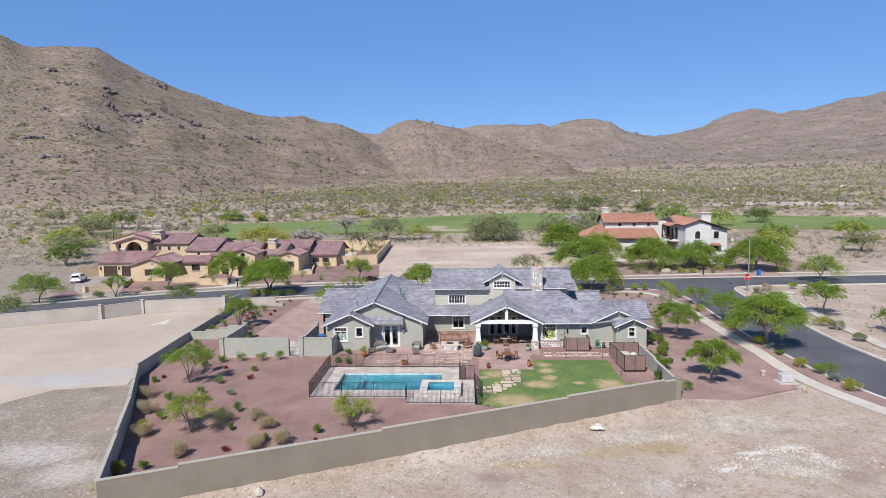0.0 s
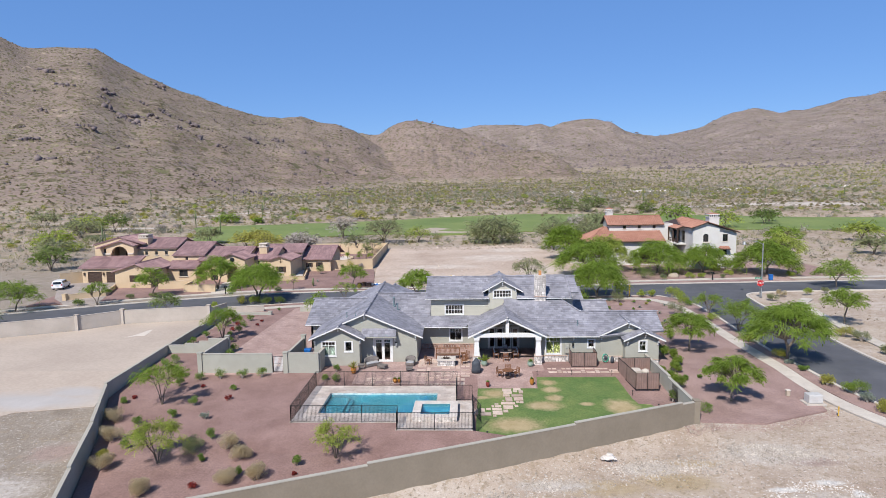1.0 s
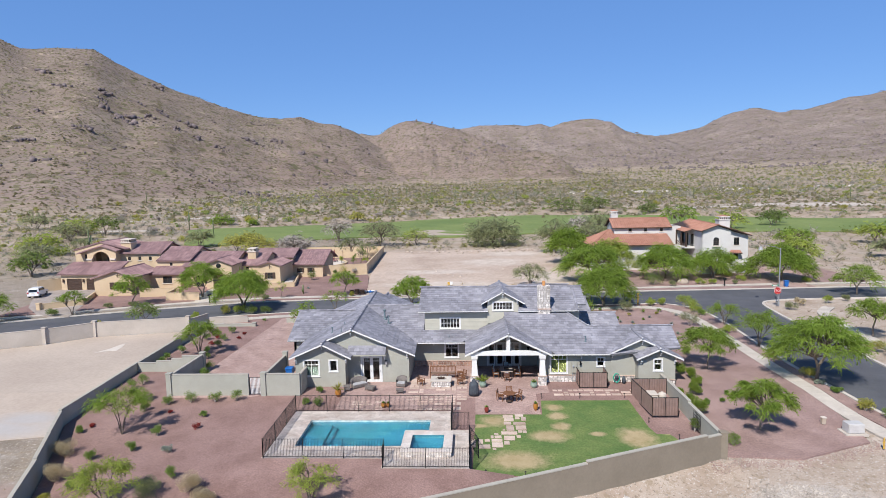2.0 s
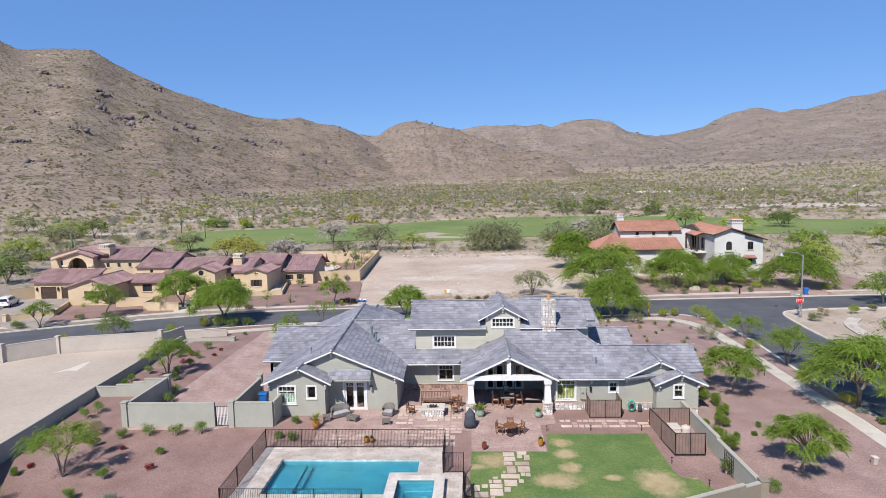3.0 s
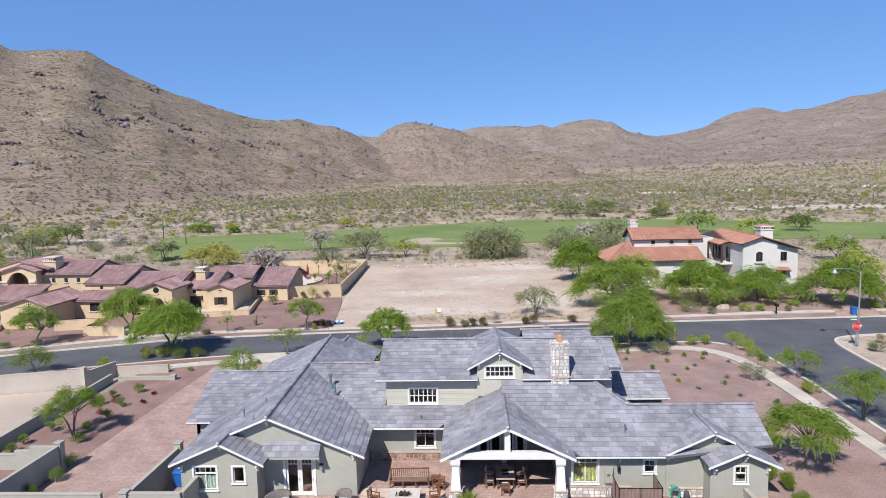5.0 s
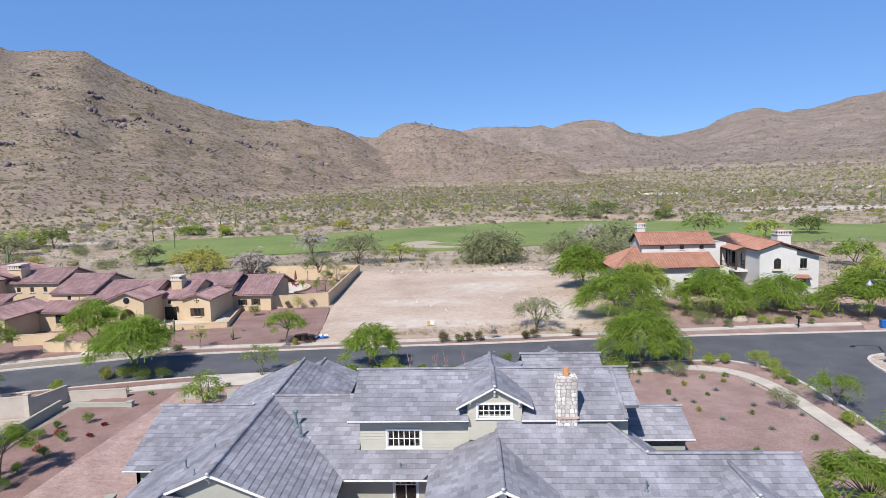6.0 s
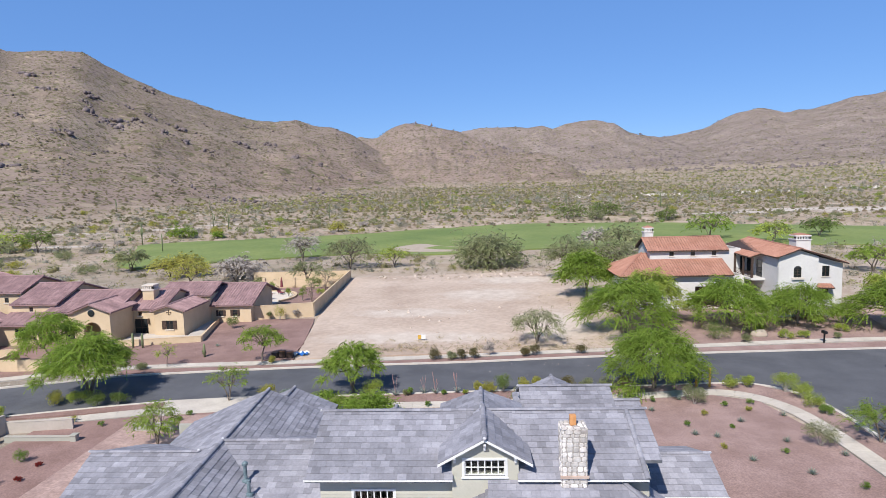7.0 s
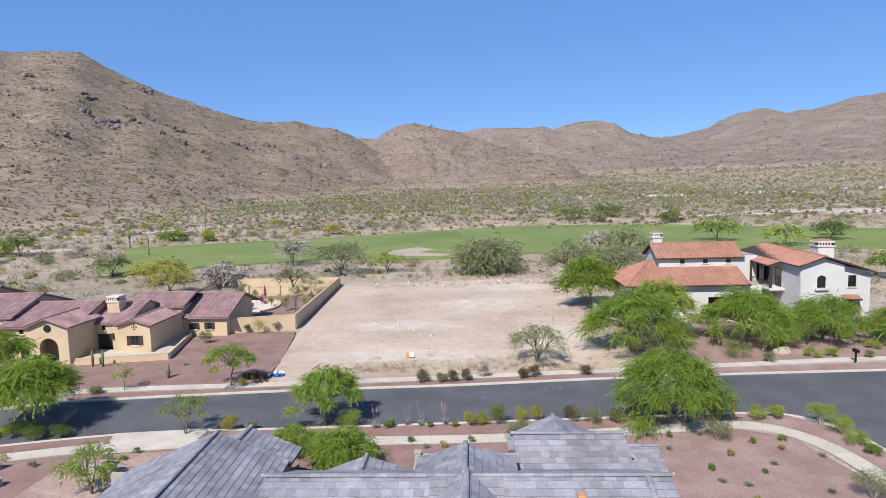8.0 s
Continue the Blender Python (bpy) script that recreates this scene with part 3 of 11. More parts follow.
def desert_material():
    """Pale stony dirt near by, gravelly desert floor, brown slopes with dark rock and scrub speckle."""
    m = bpy.data.materials.new("desert_ground")
    m.use_nodes = True
    n, l = m.node_tree.nodes, m.node_tree.links
    bs = n["Principled BSDF"]
    bs.inputs["Roughness"].default_value = 0.95
    bs.inputs["Specular IOR Level"].default_value = 0.15
    geo = n.new("ShaderNodeNewGeometry")
    sep = n.new("ShaderNodeSeparateXYZ")
    l.new(geo.outputs["Position"], sep.inputs[0])

    def noise_tex(scale, detail=6, rough=0.6):
        t = n.new("ShaderNodeTexNoise")
        t.inputs["Scale"].default_value, t.inputs["Detail"].default_value, t.inputs["Roughness"].default_value = scale, detail, rough
        l.new(geo.outputs["Position"], t.inputs["Vector"])
        return t.outputs["Fac"]

    def ramp(fac, stops):
        r = n.new("ShaderNodeValToRGB")
        while len(r.color_ramp.elements) < len(stops):
            r.color_ramp.elements.new(0.5)
        for e, (p, c) in zip(r.color_ramp.elements, stops):
            e.position, e.color = p, rgb(c)
        l.new(fac, r.inputs[0])
        return r.outputs[0]

    def mapr(v, a, b, c=0.0, d=1.0):
        r = n.new("ShaderNodeMapRange")
        for k, val in zip(("From Min", "From Max", "To Min", "To Max"), (a, b, c, d)):
            r.inputs[k].default_value = val
        l.new(v, r.inputs[0])
        return r.outputs[0]

    def mix(f, a, b):
        x = n.new("ShaderNodeMix")
        x.data_type = "RGBA"
        l.new(f, x.inputs["Factor"])
        l.new(a, x.inputs[6])
        l.new(b, x.inputs[7])
        return x.outputs[2]

    def times(a, b):
        x = n.new("ShaderNodeMath")
        x.operation = "MULTIPLY"
        l.new(a, x.inputs[0])
        l.new(b, x.inputs[1])
        return x.outputs[0]

    ln = n.new("ShaderNodeVectorMath")
    ln.operation = "LENGTH"
    l.new(geo.outputs["Position"], ln.inputs[0])
    dirt = ramp(noise_tex(0.16, 8, 0.65), ((0.30, (0.33, 0.255, 0.195)), (0.5, (0.425, 0.345, 0.28)), (0.72, (0.53, 0.46, 0.40))))
    grit = ramp(noise_tex(0.4, 6, 0.7), ((0.3, (0.22, 0.183, 0.145)), (0.55, (0.29, 0.246, 0.203)), (0.75, (0.40, 0.36, 0.315))))
    dirt = mix(mapr(sep.outputs["X"], -21, -27), dirt, grit)
    dirt = mix(mapr(noise_tex(0.11, 5, 0.6), 0.60, 0.68, 0, 0.6), dirt, ramp(noise_tex(3), ((0.3, (0.36, 0.26, 0.225)), (0.7, (0.43, 0.32, 0.28)))))
    dirt = mix(mapr(noise_tex(5.0, 3, 0.75), 0.58, 0.64, 0, 0.8), dirt, ramp(noise_tex(2), ((0.35, (0.50, 0.46, 0.42)), (0.65, (0.64, 0.60, 0.56)))))
    dirt = mix(mapr(noise_tex(4.0, 3, 0.75), 0.42, 0.36, 0, 0.75), dirt, ramp(noise_tex(2), ((0.35, (0.19, 0.15, 0.115)), (0.65, (0.27, 0.22, 0.17)))))
    dirt = mix(mapr(noise_tex(1.3, 6, 0.75), 0.53, 0.63, 0, 0.7), dirt, ramp(noise_tex(4), ((0.3, (0.24, 0.185, 0.125)), (0.7, (0.34, 0.27, 0.19)))))
    def clumps(cell, radius, seed, share):
        """Round tufts of scrub, one to a cell, of uneven size: mask and a random number for each."""
        mp = n.new("ShaderNodeMapping")
        mp.inputs["Location"].default_value = (seed * 17.3, seed * 5.1, seed * 3.7)
        mp.inputs["Scale"].default_value = (1 / cell, 1 / cell, 1 / cell)
        l.new(geo.outputs["Position"], mp.inputs["Vector"])
        v = n.new("ShaderNodeTexVoronoi")
        v.inputs["Scale"].default_value = 1.0
        l.new(mp.outputs[0], v.inputs["Vector"])
        sp = n.new("ShaderNodeSeparateColor")
        l.new(v.outputs["Color"], sp.inputs[0])
        size = mapr(sp.outputs[0], 0, 1, radius * 0.45, radius)
        d = n.new("ShaderNodeMath")
        d.operation = "SUBTRACT"
        l.new(size, d.inputs[0])
        l.new(v.outputs["Distance"], d.inputs[1])
        return times(mapr(d.outputs[0], -0.06, 0.10), mapr(sp.outputs[1], 1 - share, 1 - share + 0.02)), sp.outputs[2]

    floor = ramp(noise_tex(0.05, 8, 0.65), ((0.33, (0.31, 0.24, 0.19)), (0.52, (0.39, 0.31, 0.25)), (0.70, (0.50, 0.42, 0.355))))
    floor = mix(mapr(noise_tex(0.22, 5, 0.7), 0.50, 0.60, 0, 0.45), floor, ramp(noise_tex(0.06), ((0.3, (0.23, 0.19, 0.125)), (0.7, (0.32, 0.275, 0.19)))))
    for cell, radius, seed, share in ((1.6, 0.55, 1, 0.55), (4.2, 0.55, 2, 0.62), (9.0, 0.52, 7, 0.5)):
        k, r = clumps(cell, radius, seed, share)
        floor = mix(times(k, mapr(noise_tex(0.03, 3), 0.35, 0.6, 0.45, 0.95)), floor, ramp(r, ((0.0, (0.19, 0.155, 0.10)), (0.45, (0.27, 0.245, 0.145)), (0.7, (0.32, 0.275, 0.205)), (1.0, (0.38, 0.31, 0.215)))))
    slope = ramp(noise_tex(0.010, 9, 0.66), ((0.33, (0.200, 0.154, 0.125)), (0.52, (0.248, 0.195, 0.159)), (0.7, (0.305, 0.246, 0.204))))
    pink = ramp(noise_tex(0.010, 9, 0.66), ((0.33, (0.228, 0.165, 0.140)), (0.52, (0.283, 0.212, 0.180)), (0.7, (0.345, 0.266, 0.228))))
    slope = mix(mapr(sep.outputs["X"], -380, -180), slope, pink)
    # haze painted into the slope colour: greyer mauve with distance
    hazed = ramp(noise_tex(0.012, 9, 0.62), ((0.35, (0.215, 0.168, 0.152)), (0.52, (0.270, 0.214, 0.196)), (0.7, (0.335, 0.272, 0.252))))
    slope = mix(mapr(ln.outputs["Value"], 1000, 1900), slope, hazed)
    rocks = mapr(noise_tex(0.055, 9, 0.72), 0.55, 0.62)
    slope = mix(times(rocks, mapr(noise_tex(0.011, 4), 0.46, 0.58, 0, 0.8)), slope, ramp(noise_tex(0.3), ((0.3, (0.115, 0.088, 0.086)), (0.7, (0.20, 0.155, 0.145)))))
    green = mapr(noise_tex(0.007, 4, 0.6), 0.42, 0.60, 0.8, 1.0)
    for cell, radius, seed, share in ((3.2, 0.58, 3, 0.70), (6.0, 0.48, 4, 0.5), (11.0, 0.40, 5, 0.34), (22.0, 0.40, 6, 0.26)):
        k, r = clumps(cell, radius, seed, share)
        slope = mix(times(k, green), slope, ramp(r, ((0.0, (0.085, 0.070, 0.047)), (0.4, (0.125, 0.117, 0.062)), (0.75, (0.170, 0.166, 0.080)), (1.0, (0.37, 0.295, 0.23)))))
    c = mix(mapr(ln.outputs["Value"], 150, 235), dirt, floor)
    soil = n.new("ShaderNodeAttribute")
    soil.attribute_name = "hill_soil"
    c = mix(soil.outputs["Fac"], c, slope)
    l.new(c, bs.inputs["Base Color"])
    bp = n.new("ShaderNodeBump")
    bp.inputs["Strength"].default_value = 0.7
    bp.inputs["Distance"].default_value = 0.12
    l.new(noise_tex(2.4, 8, 0.7), bp.inputs["Height"])
    b2 = n.new("ShaderNodeBump")
    b2.inputs["Strength"].default_value = 1.0
    l.new(mapr(ln.outputs["Value"], 300, 700, 0.0, 2.4), b2.inputs["Distance"])
    l.new(noise_tex(0.075, 7, 0.68), b2.inputs["Height"])
    l.new(bp.outputs[0], b2.inputs["Normal"])
    l.new(b2.outputs[0], bs.inputs["Normal"])
    return m


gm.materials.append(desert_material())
ground = tagged(new("ground", gm), "pale stony desert dirt rising to brown scrub-covered mountains", "ground", kind="structure")
# ---- roofs ----
def clip_poly(poly, a, b):
    """Keeps the part of a 2D polygon to the left of the line a-b."""
    out = []
    side = lambda p: (b[0] - a[0]) * (p[1] - a[1]) - (b[1] - a[1]) * (p[0] - a[0])
    for i, p in enumerate(poly):
        q = poly[(i + 1) % len(poly)]
        sp, sq = side(p), side(q)
        if sp >= 0:
            out.append(p)
        if sp * sq < 0:
            t = sp / (sp - sq)
            out.append((p[0] + (q[0] - p[0]) * t, p[1] + (q[1] - p[1]) * t))
    return out


class Roof:
    """Collects the tiles of one roof; each plane is convex, given by corners in 3D."""

    def __init__(self, parent, tile_mat, base_mat, exposure=0.40, width=0.46, rise=0.042, overlap_gap=0.006, piece_mat=None):
        self.parent, self.tile_mat, self.base_mat, self.piece_mat = parent, tile_mat, base_mat, piece_mat
        self.ex, self.w, self.rise, self.gap = exposure, width, rise, overlap_gap
        self.v, self.f = [], []
        self.rnd = random.Random(5)
        self.piece = None
        self.cap_piece = None
        self.count = 0

    def frame_of(self, pts):
        P = [Vector(p) for p in pts]
        nrm = (P[1] - P[0]).cross(P[2] - P[0]).normalized()
        if nrm.z < 0:
            P.reverse()
            nrm = -nrm
        u = Vector((0, 0, 1)).cross(nrm).normalized()
        v = nrm.cross(u)
        o = min(P, key=lambda p: p.z)
        return P, u, v, nrm, o

    def plane(self, pts, thick=0.14, pieces=None):
        P, u, v, nrm, o = self.frame_of(pts)
        slab = bmesh.new()
        prism(slab, [p - nrm * 0.004 for p in P], (0, 0, -thick))
        part("roof_slab", slab, self.base_mat, self.parent)
        poly = [((p - o).dot(u), (p - o).dot(v)) for p in P]
        u0, u1 = min(p[0] for p in poly), max(p[0] for p in poly)
        v1 = max(p[1] for p in poly)
        row, vv = 0, 0.0
        while vv < v1 - 0.02:
            uu = u0 - self.w * (0.5 if row % 2 else 0.0) - self.rnd.random() * 0.05
            while uu < u1:
                quad = [(uu + self.gap / 2, vv), (uu + self.w - self.gap / 2, vv), (uu + self.w - self.gap / 2, vv + self.ex), (uu + self.gap / 2, vv + self.ex)]
                c = quad
                for i in range(len(poly)):
                    c = clip_poly(c, poly[i], poly[(i + 1) % len(poly)])
                    if len(c) < 3:
                        break
                if len(c) >= 3:
                    lift = self.rnd.uniform(-0.004, 0.006)
                    whole = len(c) == 4 and all(abs(p[0] - q[0]) + abs(p[1] - q[1]) < 1e-6 for p, q in zip(c, quad))
                    mid = o + u * (uu + self.w / 2) + v * (vv + self.ex / 2)
                    if whole and pieces and self.count < 300 and pieces(mid):
                        self.lay_piece(o + u * uu + v * vv + nrm * lift, u, v, nrm)
                    else:
                        self.add(c, vv, o, u, v, nrm, lift)
                uu += self.w
            vv += self.ex
            row += 1

    def lay_piece(self, at, u, v, nrm):
        if self.piece is None:
            bm = bmesh.new()
            g, w, e, r = self.gap / 2, self.w - self.gap / 2, self.ex, self.rise
            vs = [bm.verts.new(p) for p in ((g, 0, 0), (w, 0, 0), (w, e, 0), (g, e, 0), (g, 0, r), (w, 0, r), (w, e, 0.012), (g, e, 0.012))]
            for f in ((4, 5, 6, 7), (0, 1, 5, 4), (1, 2, 6, 5), (2, 3, 7, 6), (3, 0, 4, 7)):
                bm.faces.new([vs[i] for i in f])
            self.piece = mesh_of(bm, "roof_tile", self.piece_mat)
        ob = new("roof_tile", self.piece)
        ob.parent = self.parent
        ob.matrix_local = Matrix(((u.x, v.x, nrm.x, at.x), (u.y, v.y, nrm.y, at.y), (u.z, v.z, nrm.z, at.z), (0, 0, 0, 1)))
        self.count += 1

    def add(self, c, vv, o, u, v, nrm, lift):
        b = len(self.v)
        n = len(c)
        for p in c:
            self.v.append(tuple(o + u * p[0] + v * p[1]))
        for p in c:
            k = (p[1] - vv) / self.ex
            self.v.append(tuple(o + u * p[0] + v * p[1] + nrm * (lift + 0.012 + (self.rise - 0.012) * (1 - k))))
        self.f.append(tuple(range(b + n, b + 2 * n)))
        for i in range(n):
            j = (i + 1) % n
            self.f.append((b + i, b + j, b + n + j, b + n + i))

    def barrel(self, pts, thick=0.14, width=0.42, course=1.3, hump=0.10):
        """A plane of rounded clay tiles in columns down the slope."""
        P, u, v, nrm, o = self.frame_of(pts)
        slab = bmesh.new()
        prism(slab, [p - nrm * 0.004 for p in P], (0, 0, -thick))
        part("roof_slab", slab, self.base_mat, self.parent)
        poly = [((p - o).dot(u), (p - o).dot(v)) for p in P]
        u0, u1, v1 = min(p[0] for p in poly), max(p[0] for p in poly), max(p[1] for p in poly)
        uu = u0
        while uu < u1:
            vv = -self.rnd.random() * course
            while vv < v1:
                for k0, k1 in ((0.0, 0.5), (0.5, 1.0)):
                    c = [(uu + k0 * width, vv), (uu + k1 * width, vv), (uu + k1 * width, vv + course), (uu + k0 * width, vv + course)]
                    for i in range(len(poly)):
                        c = clip_poly(c, poly[i], poly[(i + 1) % len(poly)])
                        if len(c) < 3:
                            break
                    if len(c) >= 3:
                        b = len(self.v)
                        for p in c:
                            f = (p[0] - uu) / width
                            self.v.append(tuple(o + u * p[0] + v * p[1] + nrm * (0.01 + hump * (1 - abs(2 * f - 1)) + 0.02 * (1 - (p[1] - vv) / course))))
                        self.f.append(tuple(range(b, b + len(c))))
                vv += course
            uu += width

    def cap(self, a, b, r=0.13, mat=None):
        """A row of rounded cap tiles along a ridge or hip."""
        a, b = Vector(a), Vector(b)
        d = (b - a)
        n = max(1, round(d.length / 0.42))
        d.normalize()
        s = d.cross(Vector((0, 0, 1))).normalized()
        up = s.cross(d)
        step = (b - a).length / n
        if self.cap_piece is None:
            bm = bmesh.new()
            rings = [[bm.verts.new((math.cos(k * math.pi / 6) * rr, yy, math.sin(k * math.pi / 6) * rr * 0.75)) for k in range(7)] for yy, rr in ((0.0, 1.06), (1.06, 0.94))]
            for k in range(6):
                bm.faces.new((rings[0][k], rings[0][k + 1], rings[1][k + 1], rings[1][k]))
            bm.faces.new(rings[0])
            bm.faces.new(rings[1][::-1])
            bmesh.ops.recalc_face_normals(bm, faces=bm.faces)
            self.cap_piece = mesh_of(bm, "ridge_cap", self.piece_mat or self.tile_mat)
        for i in range(n):
            p = a + d * (i * step)
            ob = new("ridge_cap", self.cap_piece)
            ob.parent = self.parent
            ob.matrix_local = Matrix(((s.x * r, d.x * step, up.x * r, p.x), (s.y * r, d.y * step, up.y * r, p.y), (s.z * r, d.z * step, up.z * r, p.z), (0, 0, 0, 1)))

    def done(self):
        if self.v:
            ob = raw("roof_tile_field", self.v, self.f, self.tile_mat, self.parent)
            tagged(ob, kind="stuff")


# ---- walls and openings ----
def wall_front(parent, y, x0, x1, z0, z1, mat, openings=(), th=0.25, top=None, name="wall"):
    """A wall that faces -y, its face at y, with holes through it; top: further (x, z) corners above z1 for a gable."""
    bm = bmesh.new()
    xs = sorted({x0, x1, *[v for o in openings for v in o[:2]]})
    zs = sorted({z0, z1, *[v for o in openings for v in o[2:]]})
    for xa, xb in zip(xs, xs[1:]):
        for za, zb in zip(zs, zs[1:]):
            mx, mz = (xa + xb) / 2, (za + zb) / 2
            if not any(o[0] < mx < o[1] and o[2] < mz < o[3] for o in openings):
                box(bm, xa, xb, y, y + th, za, zb)
    weld(bm)
    if top:
        prism(bm, [(x, y, z) for x, z in top], (0, th, 0))
        weld(bm)
    return part(name, bm, mat, parent)


def wall_box(parent, x0, x1, y0, y1, z0, z1, mat, name="wall"):
    return part(name, boxes((x0, x1, y0, y1, z0, z1)), mat, parent)


def window(parent, xa, xb, za, zb, y, cols=2, rows=2, top_row=0.0, curtain=None, trim=0.12, sill=True, mat=None, glass=None, name="window"):
    """A framed window in an opening of a wall that faces -y at y."""
    mat = mat or WHITE
    w = new(name)
    w.parent = parent
    g = 0.05
    if trim:
        f = bmesh.new()
        ring(f, xa - trim, xb + trim, za - trim, zb + trim, trim, y - 0.03, y + 0.05)
        part("window_trim", f, mat, w)
        if sill:
            part("window_sill", boxes((xa - trim - 0.04, xb + trim + 0.04, y - 0.08, y - 0.031, za - trim, za - trim + 0.07)), mat, w)
    f = bmesh.new()
    ring(f, xa, xb, za, zb, g, y + 0.052, y + 0.12)
    part("window_frame", f, mat, w)
    k = 0.028
    zt = zb - top_row if top_row else zb
    bars = []
    for i in range(1, cols):
        x = xa + (xb - xa) * i / cols
        bars.append((x - k, x + k, y + 0.06, y + 0.11, za + g, zt - (k if top_row else g)))
    if top_row:
        bars.append((xa + g, xb - g, y + 0.058, y + 0.112, zt - k, zt + k))
        n = cols * 2
        for i in range(1, n):
            x = xa + (xb - xa) * i / n
            bars.append((x - k * 0.6, x + k * 0.6, y + 0.06, y + 0.11, zt + k, zb - g))
    else:
        for j in range(1, rows):
            z = za + (zb - za) * j / rows
            bars.append((xa + g, xb - g, y + 0.062, y + 0.108, z - k * 0.7, z + k * 0.7))
    for b in bars:
        part("muntin", boxes(b), mat, w)
    p = part("pane", boxes((xa + g * 0.6, xb - g * 0.6, y + 0.08, y + 0.09, za + g * 0.6, zb - g * 0.6)), glass or GLASS, w)
    p.visible_shadow = False
    if curtain:
        c = bmesh.new()
        n = 14
        for i in range(n):
            a, b = xa + (xb - xa) * i / n, xa + (xb - xa) * (i + 1) / n
            za2, zb2 = za + 0.02, (zb - 0.02 if not isinstance(curtain, tuple) else za + curtain[1])
            dy = 0.05 * (i % 2)
            vs = [c.verts.new(q) for q in ((a, y + 0.16 + dy, za2), (b, y + 0.21 - dy, za2), (b, y + 0.21 - dy, zb2), (a, y + 0.16 + dy, zb2))]
            c.faces.new(vs)
        part("curtain", c, curtain[0] if isinstance(curtain, tuple) else curtain, w)
    return w


def bracket(parent, x, y, z, mat=None, s=1.0, side=1):
    """A curved corbel under an eave or rake, standing out towards -y."""
    bm = bmesh.new()
    prof = [(0, 0), (-0.50 * s, 0), (-0.50 * s, -0.10 * s), (-0.36 * s, -0.16 * s), (-0.20 * s, -0.30 * s), (-0.14 * s, -0.52 * s), (0, -0.55 * s)]
    prism(bm, [(x - 0.07 * s, y + py, z + pz) for py, pz in prof], (0.14 * s, 0, 0))
    part("bracket", bm, mat or WHITE, parent)


def rake(parent, y, a, b, h=0.15, th=0.05, mat=None):
    """A barge board in the plane y from (x, z) a to b."""
    bm = bmesh.new()
    prism(bm, [(a[0], y, a[1]), (b[0], y, b[1]), (b[0], y, b[1] - h), (a[0], y, a[1] - h)], (0, th, 0))
    part("barge_board", bm, mat or WHITE, parent)


def stones(parent, bounds, face, mat=None, size=0.28, seed=1, name="stone_facing"):
    """Irregular fieldstones proud of a mortar bed. bounds: u0, u1, z0, z1; face(u, z, out) gives the place."""
    rnd = random.Random(seed)
    u0, u1, z0, z1 = bounds
    bm = bmesh.new()
    z = z0
    while z < z1 - 0.05:
        hgt = min(size * rnd.uniform(0.6, 1.0), z1 - z)
        u = u0 - rnd.uniform(0, size * 0.4)
        while u < u1 - 0.04:
            wid = size * rnd.uniform(0.7, 1.6)
            a, b = max(u, u0) + 0.012, min(u + wid, u1) - 0.012
            if b - a > 0.05:
                out = rnd.uniform(0.015, 0.05)
                c = min(0.25 * (b - a), 0.06)
                n = [(a + c * rnd.uniform(0.3, 1), z + 0.01), (b - c * rnd.uniform(0.3, 1), z + 0.01), (b, z + hgt * rnd.uniform(0.3, 0.6)), (b - c * rnd.uniform(0.3, 1), z + hgt - 0.012), (a + c * rnd.uniform(0.3, 1), z + hgt - 0.012), (a, z + hgt * rnd.uniform(0.3, 0.6))]
                mid = ((a + b) / 2, z + hgt / 2)
                lo = [bm.verts.new(face(p, q, 0.002)) for p, q in n]
                hi = [bm.verts.new(face(mid[0] + (p - mid[0]) * 0.86, mid[1] + (q - mid[1]) * 0.86, out)) for p, q in n]
                bm.faces.new(hi)
                for i in range(6):
                    j = (i + 1) % 6
                    bm.faces.new((lo[i], lo[j], hi[j], hi[i]))
            u += wid
        z += hgt
    bmesh.ops.recalc_face_normals(bm, faces=bm.faces)
    ob = part(name, bm, mat or STONE, parent)
    return tagged(ob, kind="stuff")


# ---- the grey house ----
house = thing("house", 0, 0, 0, "grey-green stucco house with slate-grey tiled gables and white trim", "house")
GS = 0.42  # pitch of the main slopes
RB = Roof(house, TILE, ROOFBASE, piece_mat=TILE_OB)


def g2(x):
    return 5.40 - GS * abs(x + 10.95)


def cf(y):
    return 5.40 - 0.36 * abs(y - 77.6)


def fp(y):
    return 2.85 + GS * (y - 66.0)


def garage(y):
    return 4.90 - 0.36 * abs(y - 77.2)


def upper(y):
    return 7.60 - 0.43 * abs(y - 76.4)


def porch(x):
    return 5.0 - 0.48 * abs(x - 4.2)


P3 = lambda pts, f: [(x, y, f(x, y)) for x, y in pts]
# upper storey
for xa, xb, ya in ((-4.8, 2.5, 72.1), (5.66, 11.85, 72.1), (2.5, 5.66, 74.0)):
    RB.plane(P3([(xa, ya), (xb, ya), (xb, 76.4), (xa, 76.4)], lambda x, y: upper(y)), pieces=lambda p: -4.8 < p.x < 5.6)
RB.plane(P3([(11.85, 73.2), (12.85, 73.2), (12.85, 76.4), (11.85, 76.4)], lambda x, y: upper(y) - 0.03))
RB.plane(P3([(12.85, 80.7), (-4.8, 80.7), (-4.8, 76.4), (12.85, 76.4)], lambda x, y: upper(y)))
# left wing, its lean-to continuation over the bedroom gable, and the cross wing
def wing(pts, f):
    """The left wing stands a little askew to the rest."""
    return [(x - 0.036 * (y - 66.1) + 0.15, y, f(x, y)) for x, y in pts]


